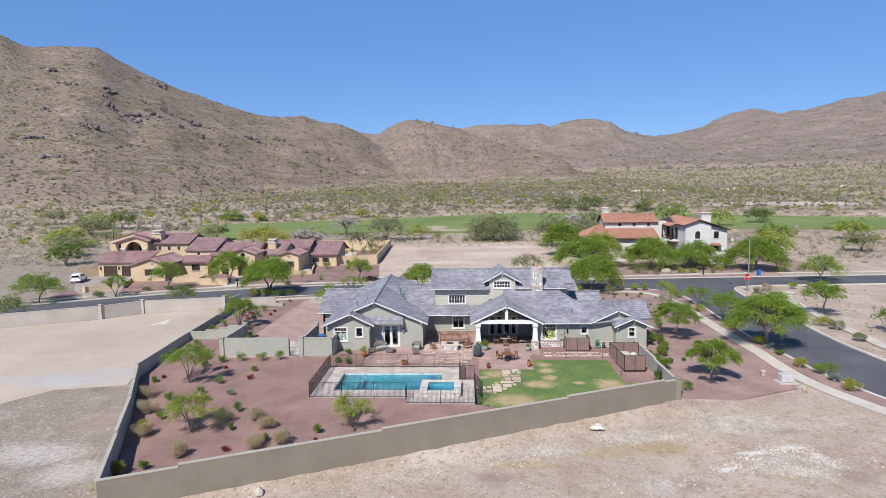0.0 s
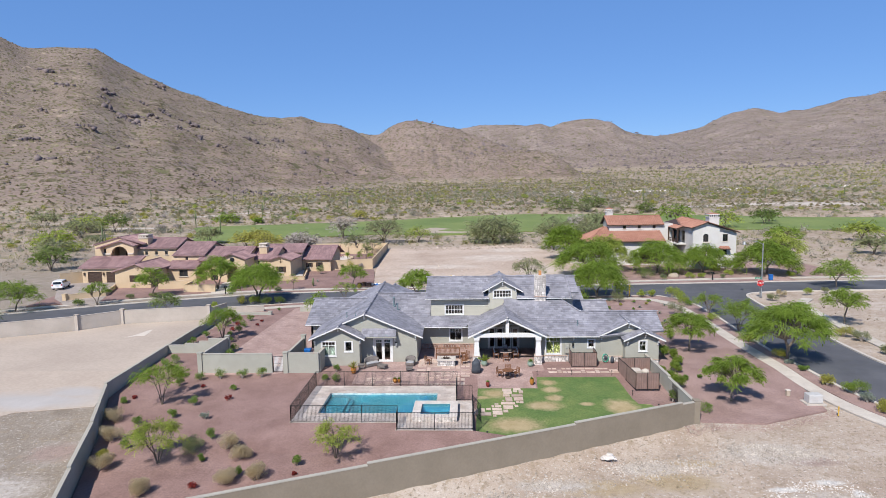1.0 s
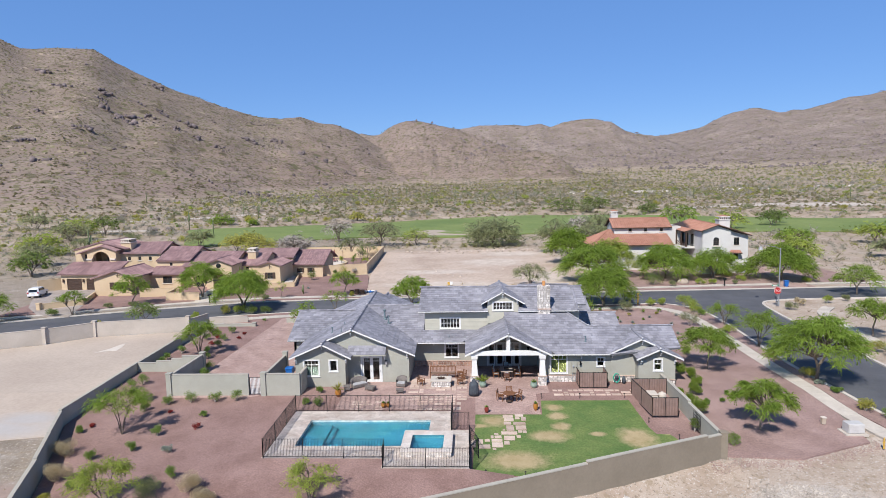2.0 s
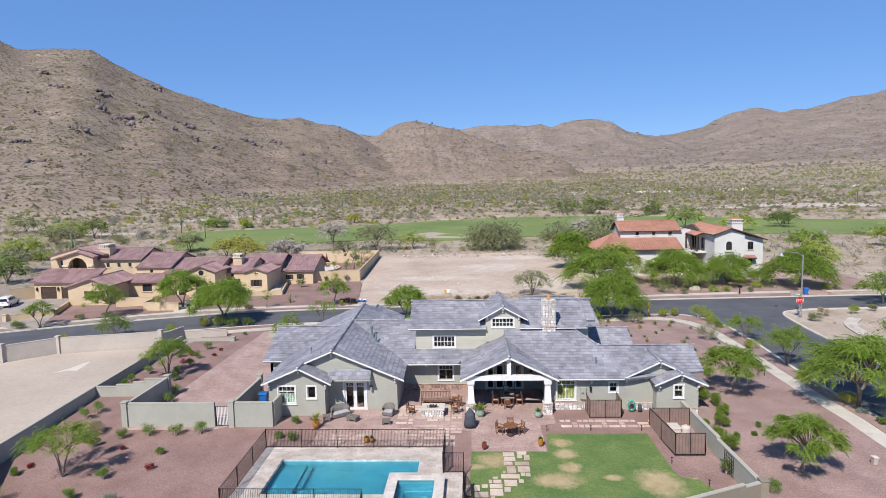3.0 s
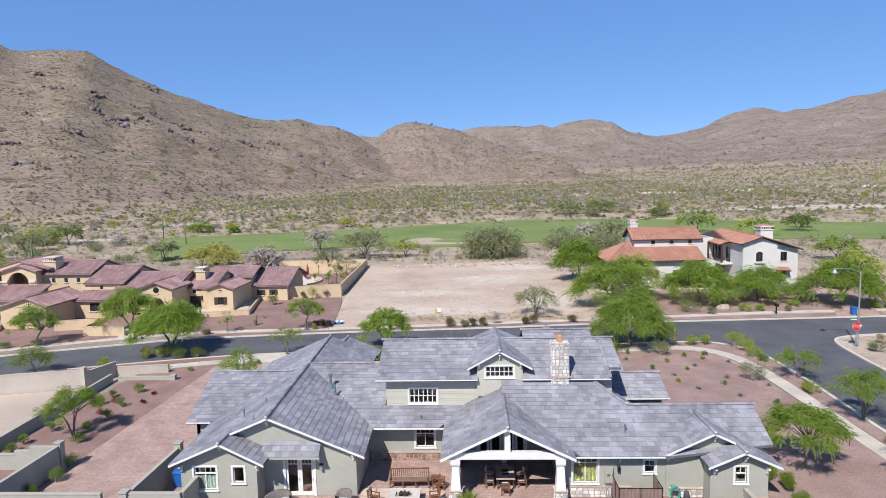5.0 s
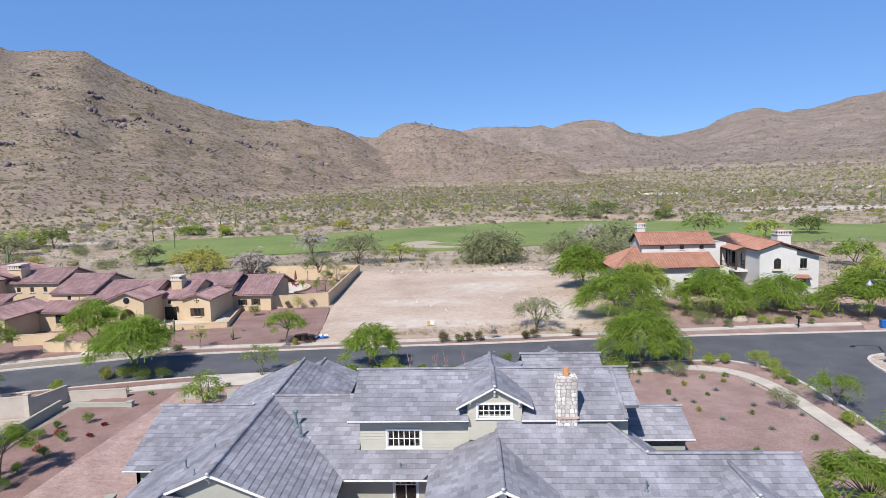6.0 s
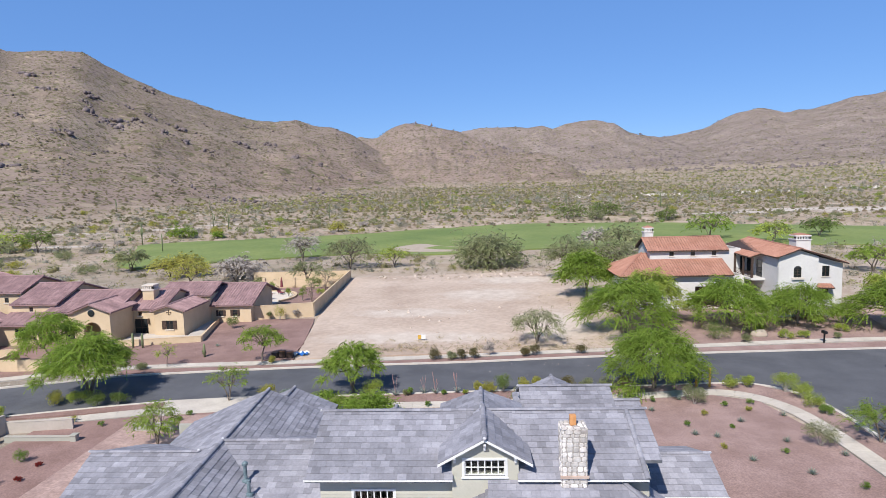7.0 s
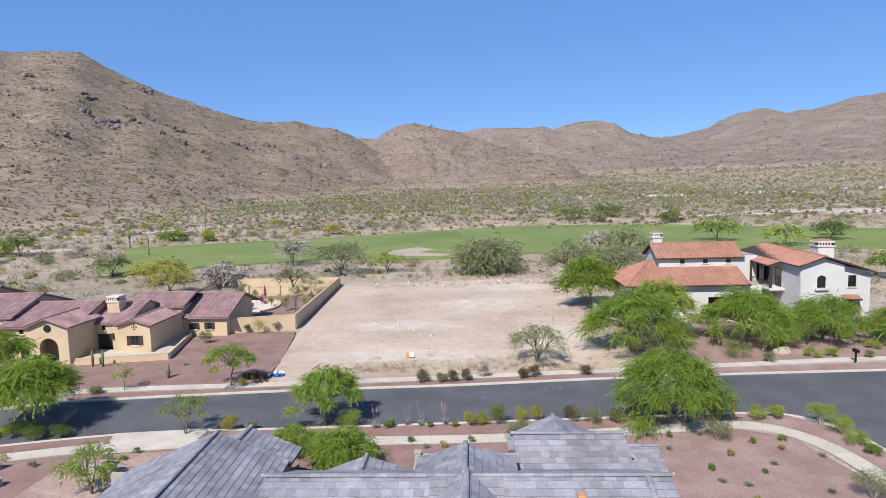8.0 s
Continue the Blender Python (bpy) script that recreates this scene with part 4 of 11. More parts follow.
gl = lambda x, y: g2(x)
RB.plane(wing([(-10.95, 66.1), (-4.87, 66.1), (-4.87, 70.52), (-10.95, 77.6)], gl))
RB.plane(wing([(-10.95, 77.6), (-6.5, 82.8), (-6.5, 86.6), (-10.95, 86.6)], gl))
RB.plane(wing([(-16.7, 66.1), (-10.95, 66.1), (-10.95, 77.2), (-12.14, 77.2), (-16.7, 71.88)], gl))
RB.plane(wing([(-10.95, 77.2), (-10.95, 86.6), (-16.7, 86.6), (-16.7, 82.52), (-12.14, 77.2)], gl))
RB.plane(wing([(-16.7, 64.7), (-13.5, 64.7), (-13.5, 66.1), (-16.7, 66.1)], gl))
G1Z = g2(-13.5)
RB.plane([(-13.35, 64.7, G1Z), (-10.65, 64.7, G1Z - 0.5 * 2.7), (-10.65, 66.58, G1Z - 0.5 * 2.7), (-13.35, 66.58, G1Z)])
cfl = lambda x, y: cf(y)
RB.plane(wing([(-4.87, 70.52), (-4.2, 70.52), (-4.2, 77.6), (-10.95, 77.6)], cfl))
RB.plane(P3([(-4.4, 70.52), (-0.2, 70.52), (1.64, 72.72), (-4.4, 72.72)], cfl))
RB.plane(wing([(-10.95, 77.6), (-6.5, 82.8), (-4.2, 82.8), (-4.2, 77.6)], cfl))
ga = lambda x, y: garage(y)
RB.plane(wing([(-18.7, 71.6), (-16.93, 71.6), (-12.14, 77.2), (-18.7, 77.2)], ga))
RB.plane(wing([(-18.7, 82.8), (-16.93, 82.8), (-12.14, 77.2), (-18.7, 77.2)], ga))
# entry gable on the street side of the left wing
RB.plane([(-10.35, 86.5, 4.72), (-10.35, 89.0, 4.72), (-7.0, 89.0, 3.3), (-7.0, 86.5, 3.3)])
RB.plane([(-10.35, 86.5, 4.72), (-10.35, 89.0, 4.72), (-13.7, 89.0, 3.3), (-13.7, 86.5, 3.3)])
# little roof over the french door
RB.plane([(-11.2, 65.7, 2.98), (-7.5, 65.7, 2.98), (-7.5, 66.58, 3.66), (-11.2, 66.58, 3.66)])
# porch gable
po = lambda x, y: porch(x)
RB.plane(P3([(0.12, 65.3), (4.2, 65.3), (4.2, 72.72), (1.64, 72.72), (0.12, 70.97)], po))
RB.plane(P3([(4.2, 65.3), (8.28, 65.3), (8.28, 66.5), (4.2, 71.1)], po))
# right wing
fl = lambda x, y: fp(y)
RB.plane(P3([(4.2, 71.1), (8.68, 66.0), (12.5, 66.0), (12.5, 70.1), (10.4, 72.72), (4.2, 72.72)], fl))
RB.plane(P3([(12.5, 66.0), (14.2, 66.0), (20.6, 66.85), (20.75, 70.1), (12.5, 70.1)], fl))
RB.plane(P3([(12.5, 70.1), (20.75, 70.1), (20.75, 74.6), (14.4, 74.6)], lambda x, y: fp(70.1) - GS * (y - 70.1)))
RB.plane([(10.4, 72.72, fp(72.72)), (12.5, 70.1, fp(70.1)), (14.4, 74.6, fp(70.1) - GS * 4.5), (12.4, 76.0, 3.4)])
r1 = lambda x, y: 4.31 - 0.47 * abs(x - 16.75)
RB.plane(P3([(16.75, 66.05), (13.6, 66.05), (13.6, 66.25), (16.75, 69.6)], r1))
RB.plane(P3([(16.75, 66.05), (20.0, 66.05), (20.0, 66.2), (16.75, 69.6)], r1))
r2 = lambda x, y: 3.60 - 0.44 * abs(x - 18.1)
RB.plane(P3([(16.0, 64.95), (18.1, 64.95), (18.1, 67.4), (16.0, 66.58)], r2))
RB.plane(P3([(18.1, 64.95), (20.25, 64.95), (20.25, 66.5), (18.1, 67.4)], r2))
# rear wing at the right, and the street-side gables behind the main ridge
RB.plane([(11.0, 75.5, 3.05), (17.1, 75.5, 3.05), (17.1, 78.3, 4.2), (11.0, 78.3, 4.2)])
RB.plane([(11.0, 82.0, 2.95), (17.1, 82.0, 2.95), (17.1, 78.3, 4.2), (11.0, 78.3, 4.2)])
RB.plane([(11.0, 81.6, 3.0), (15.3, 81.6, 3.0), (15.3, 86.4, 4.45), (11.0, 86.4, 4.45)])
sg = lambda x, y: 7.72 - 0.56 * abs(x - 4.0)
RB.plane(P3([(4.0, 75.6), (4.0, 79.55), (1.5, 80.9), (1.5, 77.0)], sg))
RB.plane(P3([(4.0, 75.6), (4.0, 79.55), (6.5, 80.9), (6.5, 77.0)], sg))
RB.plane([(6.55, 80.2, 5.35), (12.5, 80.2, 5.35), (12.5, 83.2, 6.62), (6.55, 83.2, 6.62)])
RB.plane([(6.55, 86.2, 5.35), (12.5, 86.2, 5.35), (12.5, 83.2, 6.62), (6.55, 83.2, 6.62)])
bg = lambda x, y: 5.78 - 0.45 * abs(x - 9.3)
RB.plane(P3([(9.3, 84.4), (9.3, 88.0), (6.4, 88.0), (6.4, 85.8)], bg))
RB.plane(P3([(9.3, 84.4), (9.3, 88.0), (12.2, 88.0), (12.2, 85.8)], bg))
# dormer
dz = lambda x, y: 7.84 - 0.55 * abs(x - 4.08)
RB.plane(P3([(1.8, 72.05), (4.08, 72.05), (4.08, 76.6), (1.8, 74.4)], dz))
RB.plane(P3([(4.08, 72.05), (6.36, 72.05), (6.36, 74.4), (4.08, 76.6)], dz))
# small hipped roof between the wings on the street side
SH = (-1.75, 84.0, 5.02)
for side in (-1, 1):
    RB.plane([(-1.75, 80.2, 5.02), SH, (-1.75 + side * 2.75, 84.6, 3.8), (-1.75 + side * 2.75, 80.2, 3.8)])
RB.done()
for a, b in (((-4.9, 76.4, 7.64), (12.9, 76.4, 7.64)), ((-10.8, 66.0, 5.44), (-11.54, 86.7, 5.44)), ((-10.35, 86.6, 4.76), (-10.35, 89.1, 4.76)), ((-13.35, 64.6, G1Z + 0.03), (-13.35, 66.6, G1Z + 0.03)),
             ((-11.2, 77.6, 5.44), (-4.5, 77.6, 5.44)), ((-19.05, 77.2, 4.94), (-12.5, 77.2, 4.94)), ((4.2, 65.2, 5.04), (4.2, 72.7, 5.04)),
             ((12.5, 70.1, 4.61), (20.85, 70.1, 4.61)), ((10.4, 72.72, 5.71), (12.5, 70.1, 4.61)), ((16.75, 65.95, 4.35), (16.75, 69.6, 4.35)),
             ((18.1, 64.85, 3.64), (18.1, 67.4, 3.64)), ((11.0, 78.3, 4.24), (17.15, 78.3, 4.24)), ((4.0, 76.0, 7.76), (4.0, 79.6, 7.76)), ((13.0, 86.4, 4.49), (15.35, 86.4, 4.49)),
             ((6.5, 83.2, 6.66), (12.6, 83.2, 6.66)), ((9.3, 84.4, 5.82), (9.3, 88.1, 5.82)), ((4.08, 71.95, 7.88), (4.08, 76.5, 7.88)), ((11.85, 72.05, 5.8), (11.85, 76.3, 7.62)), ((-1.75, 80.3, 5.06), (-1.75, 84.1, 5.06))):
    RB.cap(a, b)

for x, y, z in ((-10.8, 65.98, 5.44), (-11.54, 86.72, 5.44), (-10.35, 89.1, 4.76), (-11.2, 77.6, 5.52), (-19.05, 77.2, 4.94), (-12.5, 77.2, 5.0), (4.2, 65.18, 5.04), (12.5, 70.1, 4.68), (20.85, 70.1, 4.61), (16.75, 65.95, 4.35), (18.1, 64.85, 3.64), (17.15, 78.3, 4.24), (12.9, 76.4, 7.64), (-4.9, 76.4, 7.64), (4.0, 76.2, 7.86), (4.08, 71.95, 7.88), (12.6, 83.2, 6.66), (6.5, 83.2, 6.66), (4.0, 79.62, 7.76), (-1.75, 84.1, 5.06), (-13.35, 64.6, G1Z + 0.03)):
    bm = bmesh.new()
    bmesh.ops.create_icosphere(bm, subdivisions=2, radius=1.0, matrix=Matrix.LocRotScale((x, y, z + 0.02), None, (0.10, 0.07, 0.085)))
    part("mortar_plug", bm, MORTAR_PALE, house, "pale mortar plug at the ridge end", smooth=True)

# walls
WO = {"w1": (-15.25, -13.87, 1.08, 2.55), "w2": (-12.78, -12.1, 1.55, 2.55), "fd": (-9.9, -8.1, 0.02, 2.55), "w3": (-2.0, -0.68, 1.0, 2.38),
      "u1": (-2.5, -0.5, 3.82, 4.88), "d1": (3.08, 5.06, 5.8, 6.6), "gd": (8.32, 9.82, 0.86, 2.72), "r1": (12.72, 13.36, 1.52, 2.32), "r2": (17.75, 18.43, 1.43, 2.43)}
wall_front(house, 65.3, -16.1, -11.3, -0.3, 3.0, STUCCO, (WO["w1"], WO["w2"]), top=[(-16.1, 3.0), (-11.3, 3.0), (-11.3, 3.1), (-13.5, G1Z - 0.16), (-16.1, g2(-16.1) - 0.16)])
wall_box(house, -11.55, -11.3, 65.55, 66.6, -0.3, 3.05, STUCCO)
wall_front(house, 66.6, -11.3, -5.34, -0.3, 2.95, STUCCO, (WO["fd"],), top=[(-14.0, 3.9), (-11.3, 2.95), (-5.34, 2.95), (-10.95, 5.24)])
wall_box(house, -16.1, -15.85, 65.55, 86.0, -0.3, 2.95, STUCCO)
wall_box(house, -13.0, -7.7, 86.25, 88.5, -0.3, 3.25, STUCCO)
wall_box(house, -5.59, -5.34, 66.85, 71.6, -0.3, 2.9, STUCCO)
wall_front(house, 71.6, -5.34, 1.0, -0.3, 2.78, STUCCO, (WO["w3"],))
DOORS = [(2.45, 3.2, 0.02, 2.45), (3.28, 4.1, 0.02, 2.45), (4.18, 5.0, 0.02, 2.45), (5.08, 5.8, 0.02, 2.45)]
CLER = [(2.55, 3.15, 2.85, 3.85), (3.3, 4.08, 2.85, 3.85), (4.2, 4.98, 2.85, 3.85), (5.1, 5.75, 2.85, 3.85)]
wall_front(house, 71.6, 1.0, 2.35, -0.3, 3.2, STUCCO)
wall_front(house, 71.6, 2.35, 6.05, -0.3, 3.95, STUCCO, DOORS + CLER, top=[(2.35, 3.95), (6.05, 3.95), (4.2, 4.78)])
wall_front(house, 71.6, 6.05, 7.6, -0.3, 3.1, STUCCO)
wall_box(house, 7.6, 7.85, 66.85, 71.6, -0.3, 3.0, STUCCO)
wall_box(house, 0.9, 1.15, 70.2, 71.6, -0.3, 3.0, STUCCO)
wall_front(house, 66.6, 7.6, 14.0, -0.3, 2.72, STUCCO, (WO["gd"], WO["r1"]))
wall_front(house, 66.55, 14.0, 19.9, -0.3, 2.72, STUCCO, top=[(14.0, 2.72), (19.9, 2.72), (19.9, 2.75), (16.75, 4.12), (14.0, 2.78)])
wall_front(house, 65.5, 16.3, 19.7, -0.3, 2.6, STUCCO, (WO["r2"],), top=[(16.3, 2.6), (19.7, 2.6), (19.7, 2.75), (18.1, 3.44), (16.3, 2.6)])
wall_box(house, 16.3, 16.55, 65.75, 66.55, -0.3, 2.45, STUCCO)
wall_box(house, 19.45, 19.7, 65.75, 74.0, -0.3, 2.5, STUCCO)
wall_box(house, 16.4, 16.65, 76.2, 81.6, -0.3, 3.0, STUCCO)
wall_front(house, 75.95, 11.2, 16.65, -0.3, 3.0, STUCCO)
wall_box(house, 14.6, 14.85, 81.6, 86.0, -0.3, 3.0, STUCCO)
wall_box(house, -18.2, -17.95, 72.1, 82.2, -0.3, 2.85, STUCCO)
wall_front(house, 72.1, -18.2, -16.1, -0.3, 2.9, STUCCO)
wall_box(house, -18.2, 14.85, 86.0, 86.25, -0.3, 3.0, STUCCO)
wall_box(house, -5.59, -5.34, 71.85, 86.0, -0.3, 3.2, STUCCO)
# upper storey: lap siding on a frame
wall_front(house, 72.76, -4.2, 12.1, 3.0, 5.8, SIDING, (WO["u1"],), th=0.22)
wall_box(house, -4.2, -3.95, 72.98, 80.0, 3.0, 5.8, SIDING)
wall_box(house, 11.85, 12.1, 72.98, 80.0, 3.0, 5.8, SIDING)
wall_front(house, 80.0, -3.95, 11.85, 3.0, 5.8, SIDING)
for x in (-4.2, 11.9):
    bm = bmesh.new()
    prism(bm, [(x, 72.76, 5.8), (x, 80.2, 5.8), (x, 76.4, 7.42)], (0.2, 0, 0))
    part("gable_wall", bm, SIDING, house)
for i in range(13):
    z0 = 3.45 + i * 0.18
    for xa, xb in ((-4.2, WO["u1"][0] - 0.12), (WO["u1"][1] + 0.12, 2.95)) if WO["u1"][2] - 0.15 < z0 + 0.09 < WO["u1"][3] + 0.12 else ((-4.2, 2.95),):
        bm = bmesh.new()
        prism(bm, [(xa, 72.757, z0 + 0.18), (xa, 72.757, z0), (xa, 72.722, z0), (xa, 72.748, z0 + 0.18)], (xb - xa, 0, 0))
        part("siding_board", bm, SIDING, house)
# dormer front
wall_front(house, 72.45, 2.45, 5.72, 4.4, 6.8, SIDING, (WO["d1"],), th=0.2, top=[(2.45, 6.8), (5.72, 6.8), (5.72, 6.92), (4.08, 7.66), (2.45, 6.92)])
for x in (2.45, 5.57):
    part("dormer_cheek", boxes((x, x + 0.15, 72.65, 74.4, 4.4, 6.9)), SIDING, house)

window(house, *WO["w1"], 65.3, cols=2, top_row=0.42, curtain=(CURTAIN_PALE, 0.85))
window(house, *WO["w2"], 65.3, cols=1, rows=1)
window(house, *WO["w3"], 71.6, cols=2, top_row=0.42)
window(house, *WO["u1"], 72.74, cols=6, rows=2)
window(house, *WO["d1"], 72.45, cols=6, rows=2)
window(house, *WO["gd"], 66.6, cols=2, top_row=0.55, curtain=CURTAIN)
window(house, *WO["r1"], 66.6, cols=1, top_row=0.36)
window(house, *WO["r2"], 65.5, cols=1, top_row=0.42)
for d in CLER:
    window(house, *d, 71.6, cols=1, rows=1, trim=0.08)


def french_leaf(parent, xa, xb, za, zb, y, lites=True):
    d = new("door")
    d.parent = parent
    bm = bmesh.new()
    st = 0.15
    for b in ((xa, xa + st, za, zb), (xb - st, xb, za, zb), (xa + st, xb - st, zb - st, zb), (xa + st, xb - st, za, za + 0.22)):
        box(bm, b[0], b[1], y + 0.05, y + 0.1, b[2], b[3])
    if lites:
        zt = zb - 0.48
        box(bm, xa + st, xb - st, y + 0.05, y + 0.1, zt, zt + 0.05)
        for i in (1, 2):
            x = xa + st + (xb - xa - 2 * st) * i / 3
            box(bm, x - 0.015, x + 0.015, y + 0.055, y + 0.095, zt + 0.05, zb - st)
    part("door_frame", bm, WHITE, d)
    p = part("pane", boxes((xa + st, xb - st, y + 0.07, y + 0.08, za + 0.22, zb - st)), GLASS, d)
    p.visible_shadow = False
    bm = bmesh.new()
    bar(bm, (xb - 0.06, y + 0.02, za + 1.0), (xb - 0.06, y + 0.02, za + 1.16), 0.03)
    part("door_handle", bm, METALGREY, d)
    return d


french_leaf(house, -9.9, -9.0, 0.02, 2.55, 66.6)
french_leaf(house, -9.0, -8.1, 0.02, 2.55, 66.6)
part("door_casing", boxes((-10.05, -9.9, 66.56, 66.68, 0.0, 2.7), (-8.1, -7.95, 66.56, 66.68, 0.0, 2.7), (-9.9, -8.1, 66.56, 66.68, 2.55, 2.7)), WHITE, house)
for d in DOORS:
    french_leaf(house, *d, 71.6, lites=False)
part("door_casing", boxes((2.33, 2.45, 71.56, 71.7, 0, 2.57), (5.8, 5.92, 71.56, 71.7, 0, 2.57), (2.45, 5.8, 71.56, 71.7, 2.45, 2.57)), WHITE, house)

# rooms behind the glass: floors, a partition and ceilings
part("room_floor", boxes((-16.0, -5.4, 66.9, 85.9, -0.1, 0.0), (-5.4, 7.6, 71.9, 85.9, -0.1, 0.0), (7.9, 19.4, 66.9, 75.0, -0.1, 0.0), (-4.0, 12.0, 73.0, 80.0, 3.05, 3.1)), ROOMDARK, house)
part("partition_wall", boxes((-16.0, -5.6, 70.4, 70.6, 0, 2.7), (-5.3, 7.5, 76.0, 76.2, 0, 3.0), (7.9, 19.4, 71.0, 71.2, 0, 2.7), (-4.0, 12.0, 76.4, 76.6, 3.1, 5.8), (-16.0, -11.4, 68.0, 68.1, 0, 2.7)), ROOMDARK, house)
part("room_ceiling", boxes((-15.8, -5.6, 66.9, 76.0, 2.72, 2.76), (-5.3, 7.5, 71.9, 76.0, 3.0, 3.04), (7.9, 19.4, 66.9, 71.0, 2.66, 2.70), (-15.8, -11.6, 65.6, 66.9, 2.7, 2.74)), ROOMDARK, house)

# barge boards, fascias and brackets
rake(house, 64.68, (-16.55, g2(-16.75) - 0.02), (-13.35, G1Z - 0.02))
rake(house, 64.68, (-13.35, G1Z - 0.02), (-10.63, G1Z - 0.5 * 2.72 - 0.02))
rake(house, 66.08, (-13.25, g2(-13.4) - 0.02), (-10.8, 5.38))
rake(house, 66.08, (-10.8, 5.38), (-4.7, g2(-4.85) - 0.02))
rake(house, 65.28, (0.1, porch(0.1) - 0.02), (4.2, 4.98), h=0.18)
rake(house, 65.28, (4.2, 4.98), (8.3, porch(8.3) - 0.02), h=0.18)
rake(house, 66.03, (13.58, 2.81), (16.75, 4.29))
rake(house, 66.03, (16.75, 4.29), (20.0, 2.76))
rake(house, 64.93, (15.98, 2.65), (18.1, 3.58))
rake(house, 64.93, (18.1, 3.58), (20.27, 2.63))
rake(house, 72.03, (1.78, dz(1.78, 0) - 0.02), (4.08, 7.82), h=0.13)
rake(house, 72.03, (4.08, 7.82), (6.38, dz(6.38, 0) - 0.02), h=0.13)
part("eave_fascia", boxes((-4.85, 2.5, 72.05, 72.1, 5.68, 5.75)), WHITE, house)
part("eave_fascia", boxes((5.66, 11.9, 72.05, 72.1, 5.68, 5.75)), WHITE, house)
part("eave_fascia", boxes((-4.85, 0.2, 70.47, 70.52, 2.74, 2.84)), WHITE, house)
part("eave_fascia", boxes((8.3, 13.8, 65.95, 66.0, 2.75, 2.84)), WHITE, house)
part("eave_fascia", boxes((-10.7, -7.45, 65.65, 65.70, 2.86, 2.98)), STUCCO, house)
part("eave_fascia", boxes((-18.75, -16.9, 71.55, 71.6, 2.80, 2.88)), WHITE, house)
part("eave_fascia", boxes((11.0, 17.15, 75.45, 75.5, 2.97, 3.05)), WHITE, house)
for x, y, z in ((-16.0, 65.3, 2.72), (-13.5, 65.3, 4.08), (-11.2, 65.3, 2.75), (-10.95, 66.6, 5.08), (-5.5, 66.6, 2.85), (-7.7, 66.6, 2.7), (-3.2, 71.55, 2.72), (11.2, 66.6, 2.68),
                (14.1, 66.55, 2.75), (16.9, 66.55, 4.02), (16.5, 65.5, 2.45), (18.3, 65.5, 3.22), (19.6, 65.5, 2.45), (2.6, 72.45, 6.9), (5.56, 72.45, 6.9), (4.08, 72.45, 7.55)):
    bracket(house, x, y, z, s=0.8)

# porch: tapered posts on stone piers, the beam with its king post
part("beam", boxes((0.55, 7.85, 65.55, 65.95, 2.88, 3.3), bev=0.01), WHITE, house)
part("king_post", boxes((4.02, 4.38, 65.6, 65.9, 3.3, 4.75), bev=0.01), WHITE, house)
for x in (1.0, 7.4):
    bm = bmesh.new()
    for (w0, z0), (w1, z1) in (((0.30, 0.95), (0.21, 2.5)), ((0.26, 2.5), (0.30, 2.62)), ((0.30, 2.62), (0.30, 2.88))):
        vs = [bm.verts.new((x + sx * w, 65.75 + sy * w, zz)) for w, zz in ((w0, z0), (w1, z1)) for sx, sy in ((-1, -1), (1, -1), (1, 1), (-1, 1))]
        for f in ((3, 2, 1, 0), (4, 5, 6, 7), (0, 1, 5, 4), (1, 2, 6, 5), (2, 3, 7, 6), (3, 0, 4, 7)):
            bm.faces.new([vs[i] for i in f])
    part("porch_post", bm, WHITE, house)
    pier = part("post_pier", boxes((x - 0.36, x + 0.36, 65.39, 66.11, -0.05, 0.9)), MORTAR, house)
    stones(pier, (x - 0.36, x + 0.36, -0.05, 0.9), lambda u, z, o: (u, 65.39 - o, z), seed=int(x * 7))
    stones(pier, (65.39, 66.11, -0.05, 0.9), lambda u, z, o, x=x: (x + 0.36 + o, u, z), seed=int(x * 7) + 1)
    stones(pier, (65.39, 66.11, -0.05, 0.9), lambda u, z, o, x=x: (x - 0.36 - o, u, z), seed=int(x * 7) + 2)
    part("pier_cap", boxes((x - 0.42, x + 0.42, 65.33, 66.17, 0.9, 0.97), bev=0.01), FLAG, house)

# stone wainscots
for (x0, x1, y, z1, sd) in ((7.9, 11.9, 66.6, 0.62, 3), (14.2, 16.25, 66.55, 0.55, 4), (18.2, 19.7, 65.5, 0.5, 5), (-5.3, 0.9, 71.6, 0.6, 6)):
    bed = part("stone_base", boxes((x0, x1, y - 0.07, y, -0.3, z1)), MORTAR, house)
    stones(bed, (x0, x1, -0.05, z1), lambda u, z, o, y=y: (u, y - 0.07 - o, z), seed=sd, mat=BRICKSTONE if sd == 6 else STONE)
    part("stone_cap", boxes((x0 - 0.02, x1 + 0.02, y - 0.14, y, z1, z1 + 0.06)), FLAG, house)

# chimney
ch = new("chimney")
ch.parent = house
CX0, CX1, CY0, CY1 = 7.75, 8.95, 72.0, 73.0
part("chimney_shaft", boxes((CX0, CX1, CY0, CY1, 2.9, 8.35)), MORTAR, ch)
stones(ch, (CX0, CX1, 5.2, 8.35), lambda u, z, o: (u, CY0 - o, z), seed=11, size=0.27)
stones(ch, (CY0, CY1, 5.2, 8.35), lambda u, z, o: (CX1 + o, u, z), seed=12, size=0.27)
stones(ch, (CY0, CY1, 5.2, 8.35), lambda u, z, o: (CX0 - o, u, z), seed=13, size=0.27)
stones(ch, (CX0, CX1, CY0, CY1), lambda u, v, o: (u, v, 8.35 + o), seed=14, size=0.27)
part("chimney_cap", boxes((CX0 - 0.08, CX1 + 0.08, CY0 - 0.1, CY0, 5.9, 6.02)), FLAG, ch)
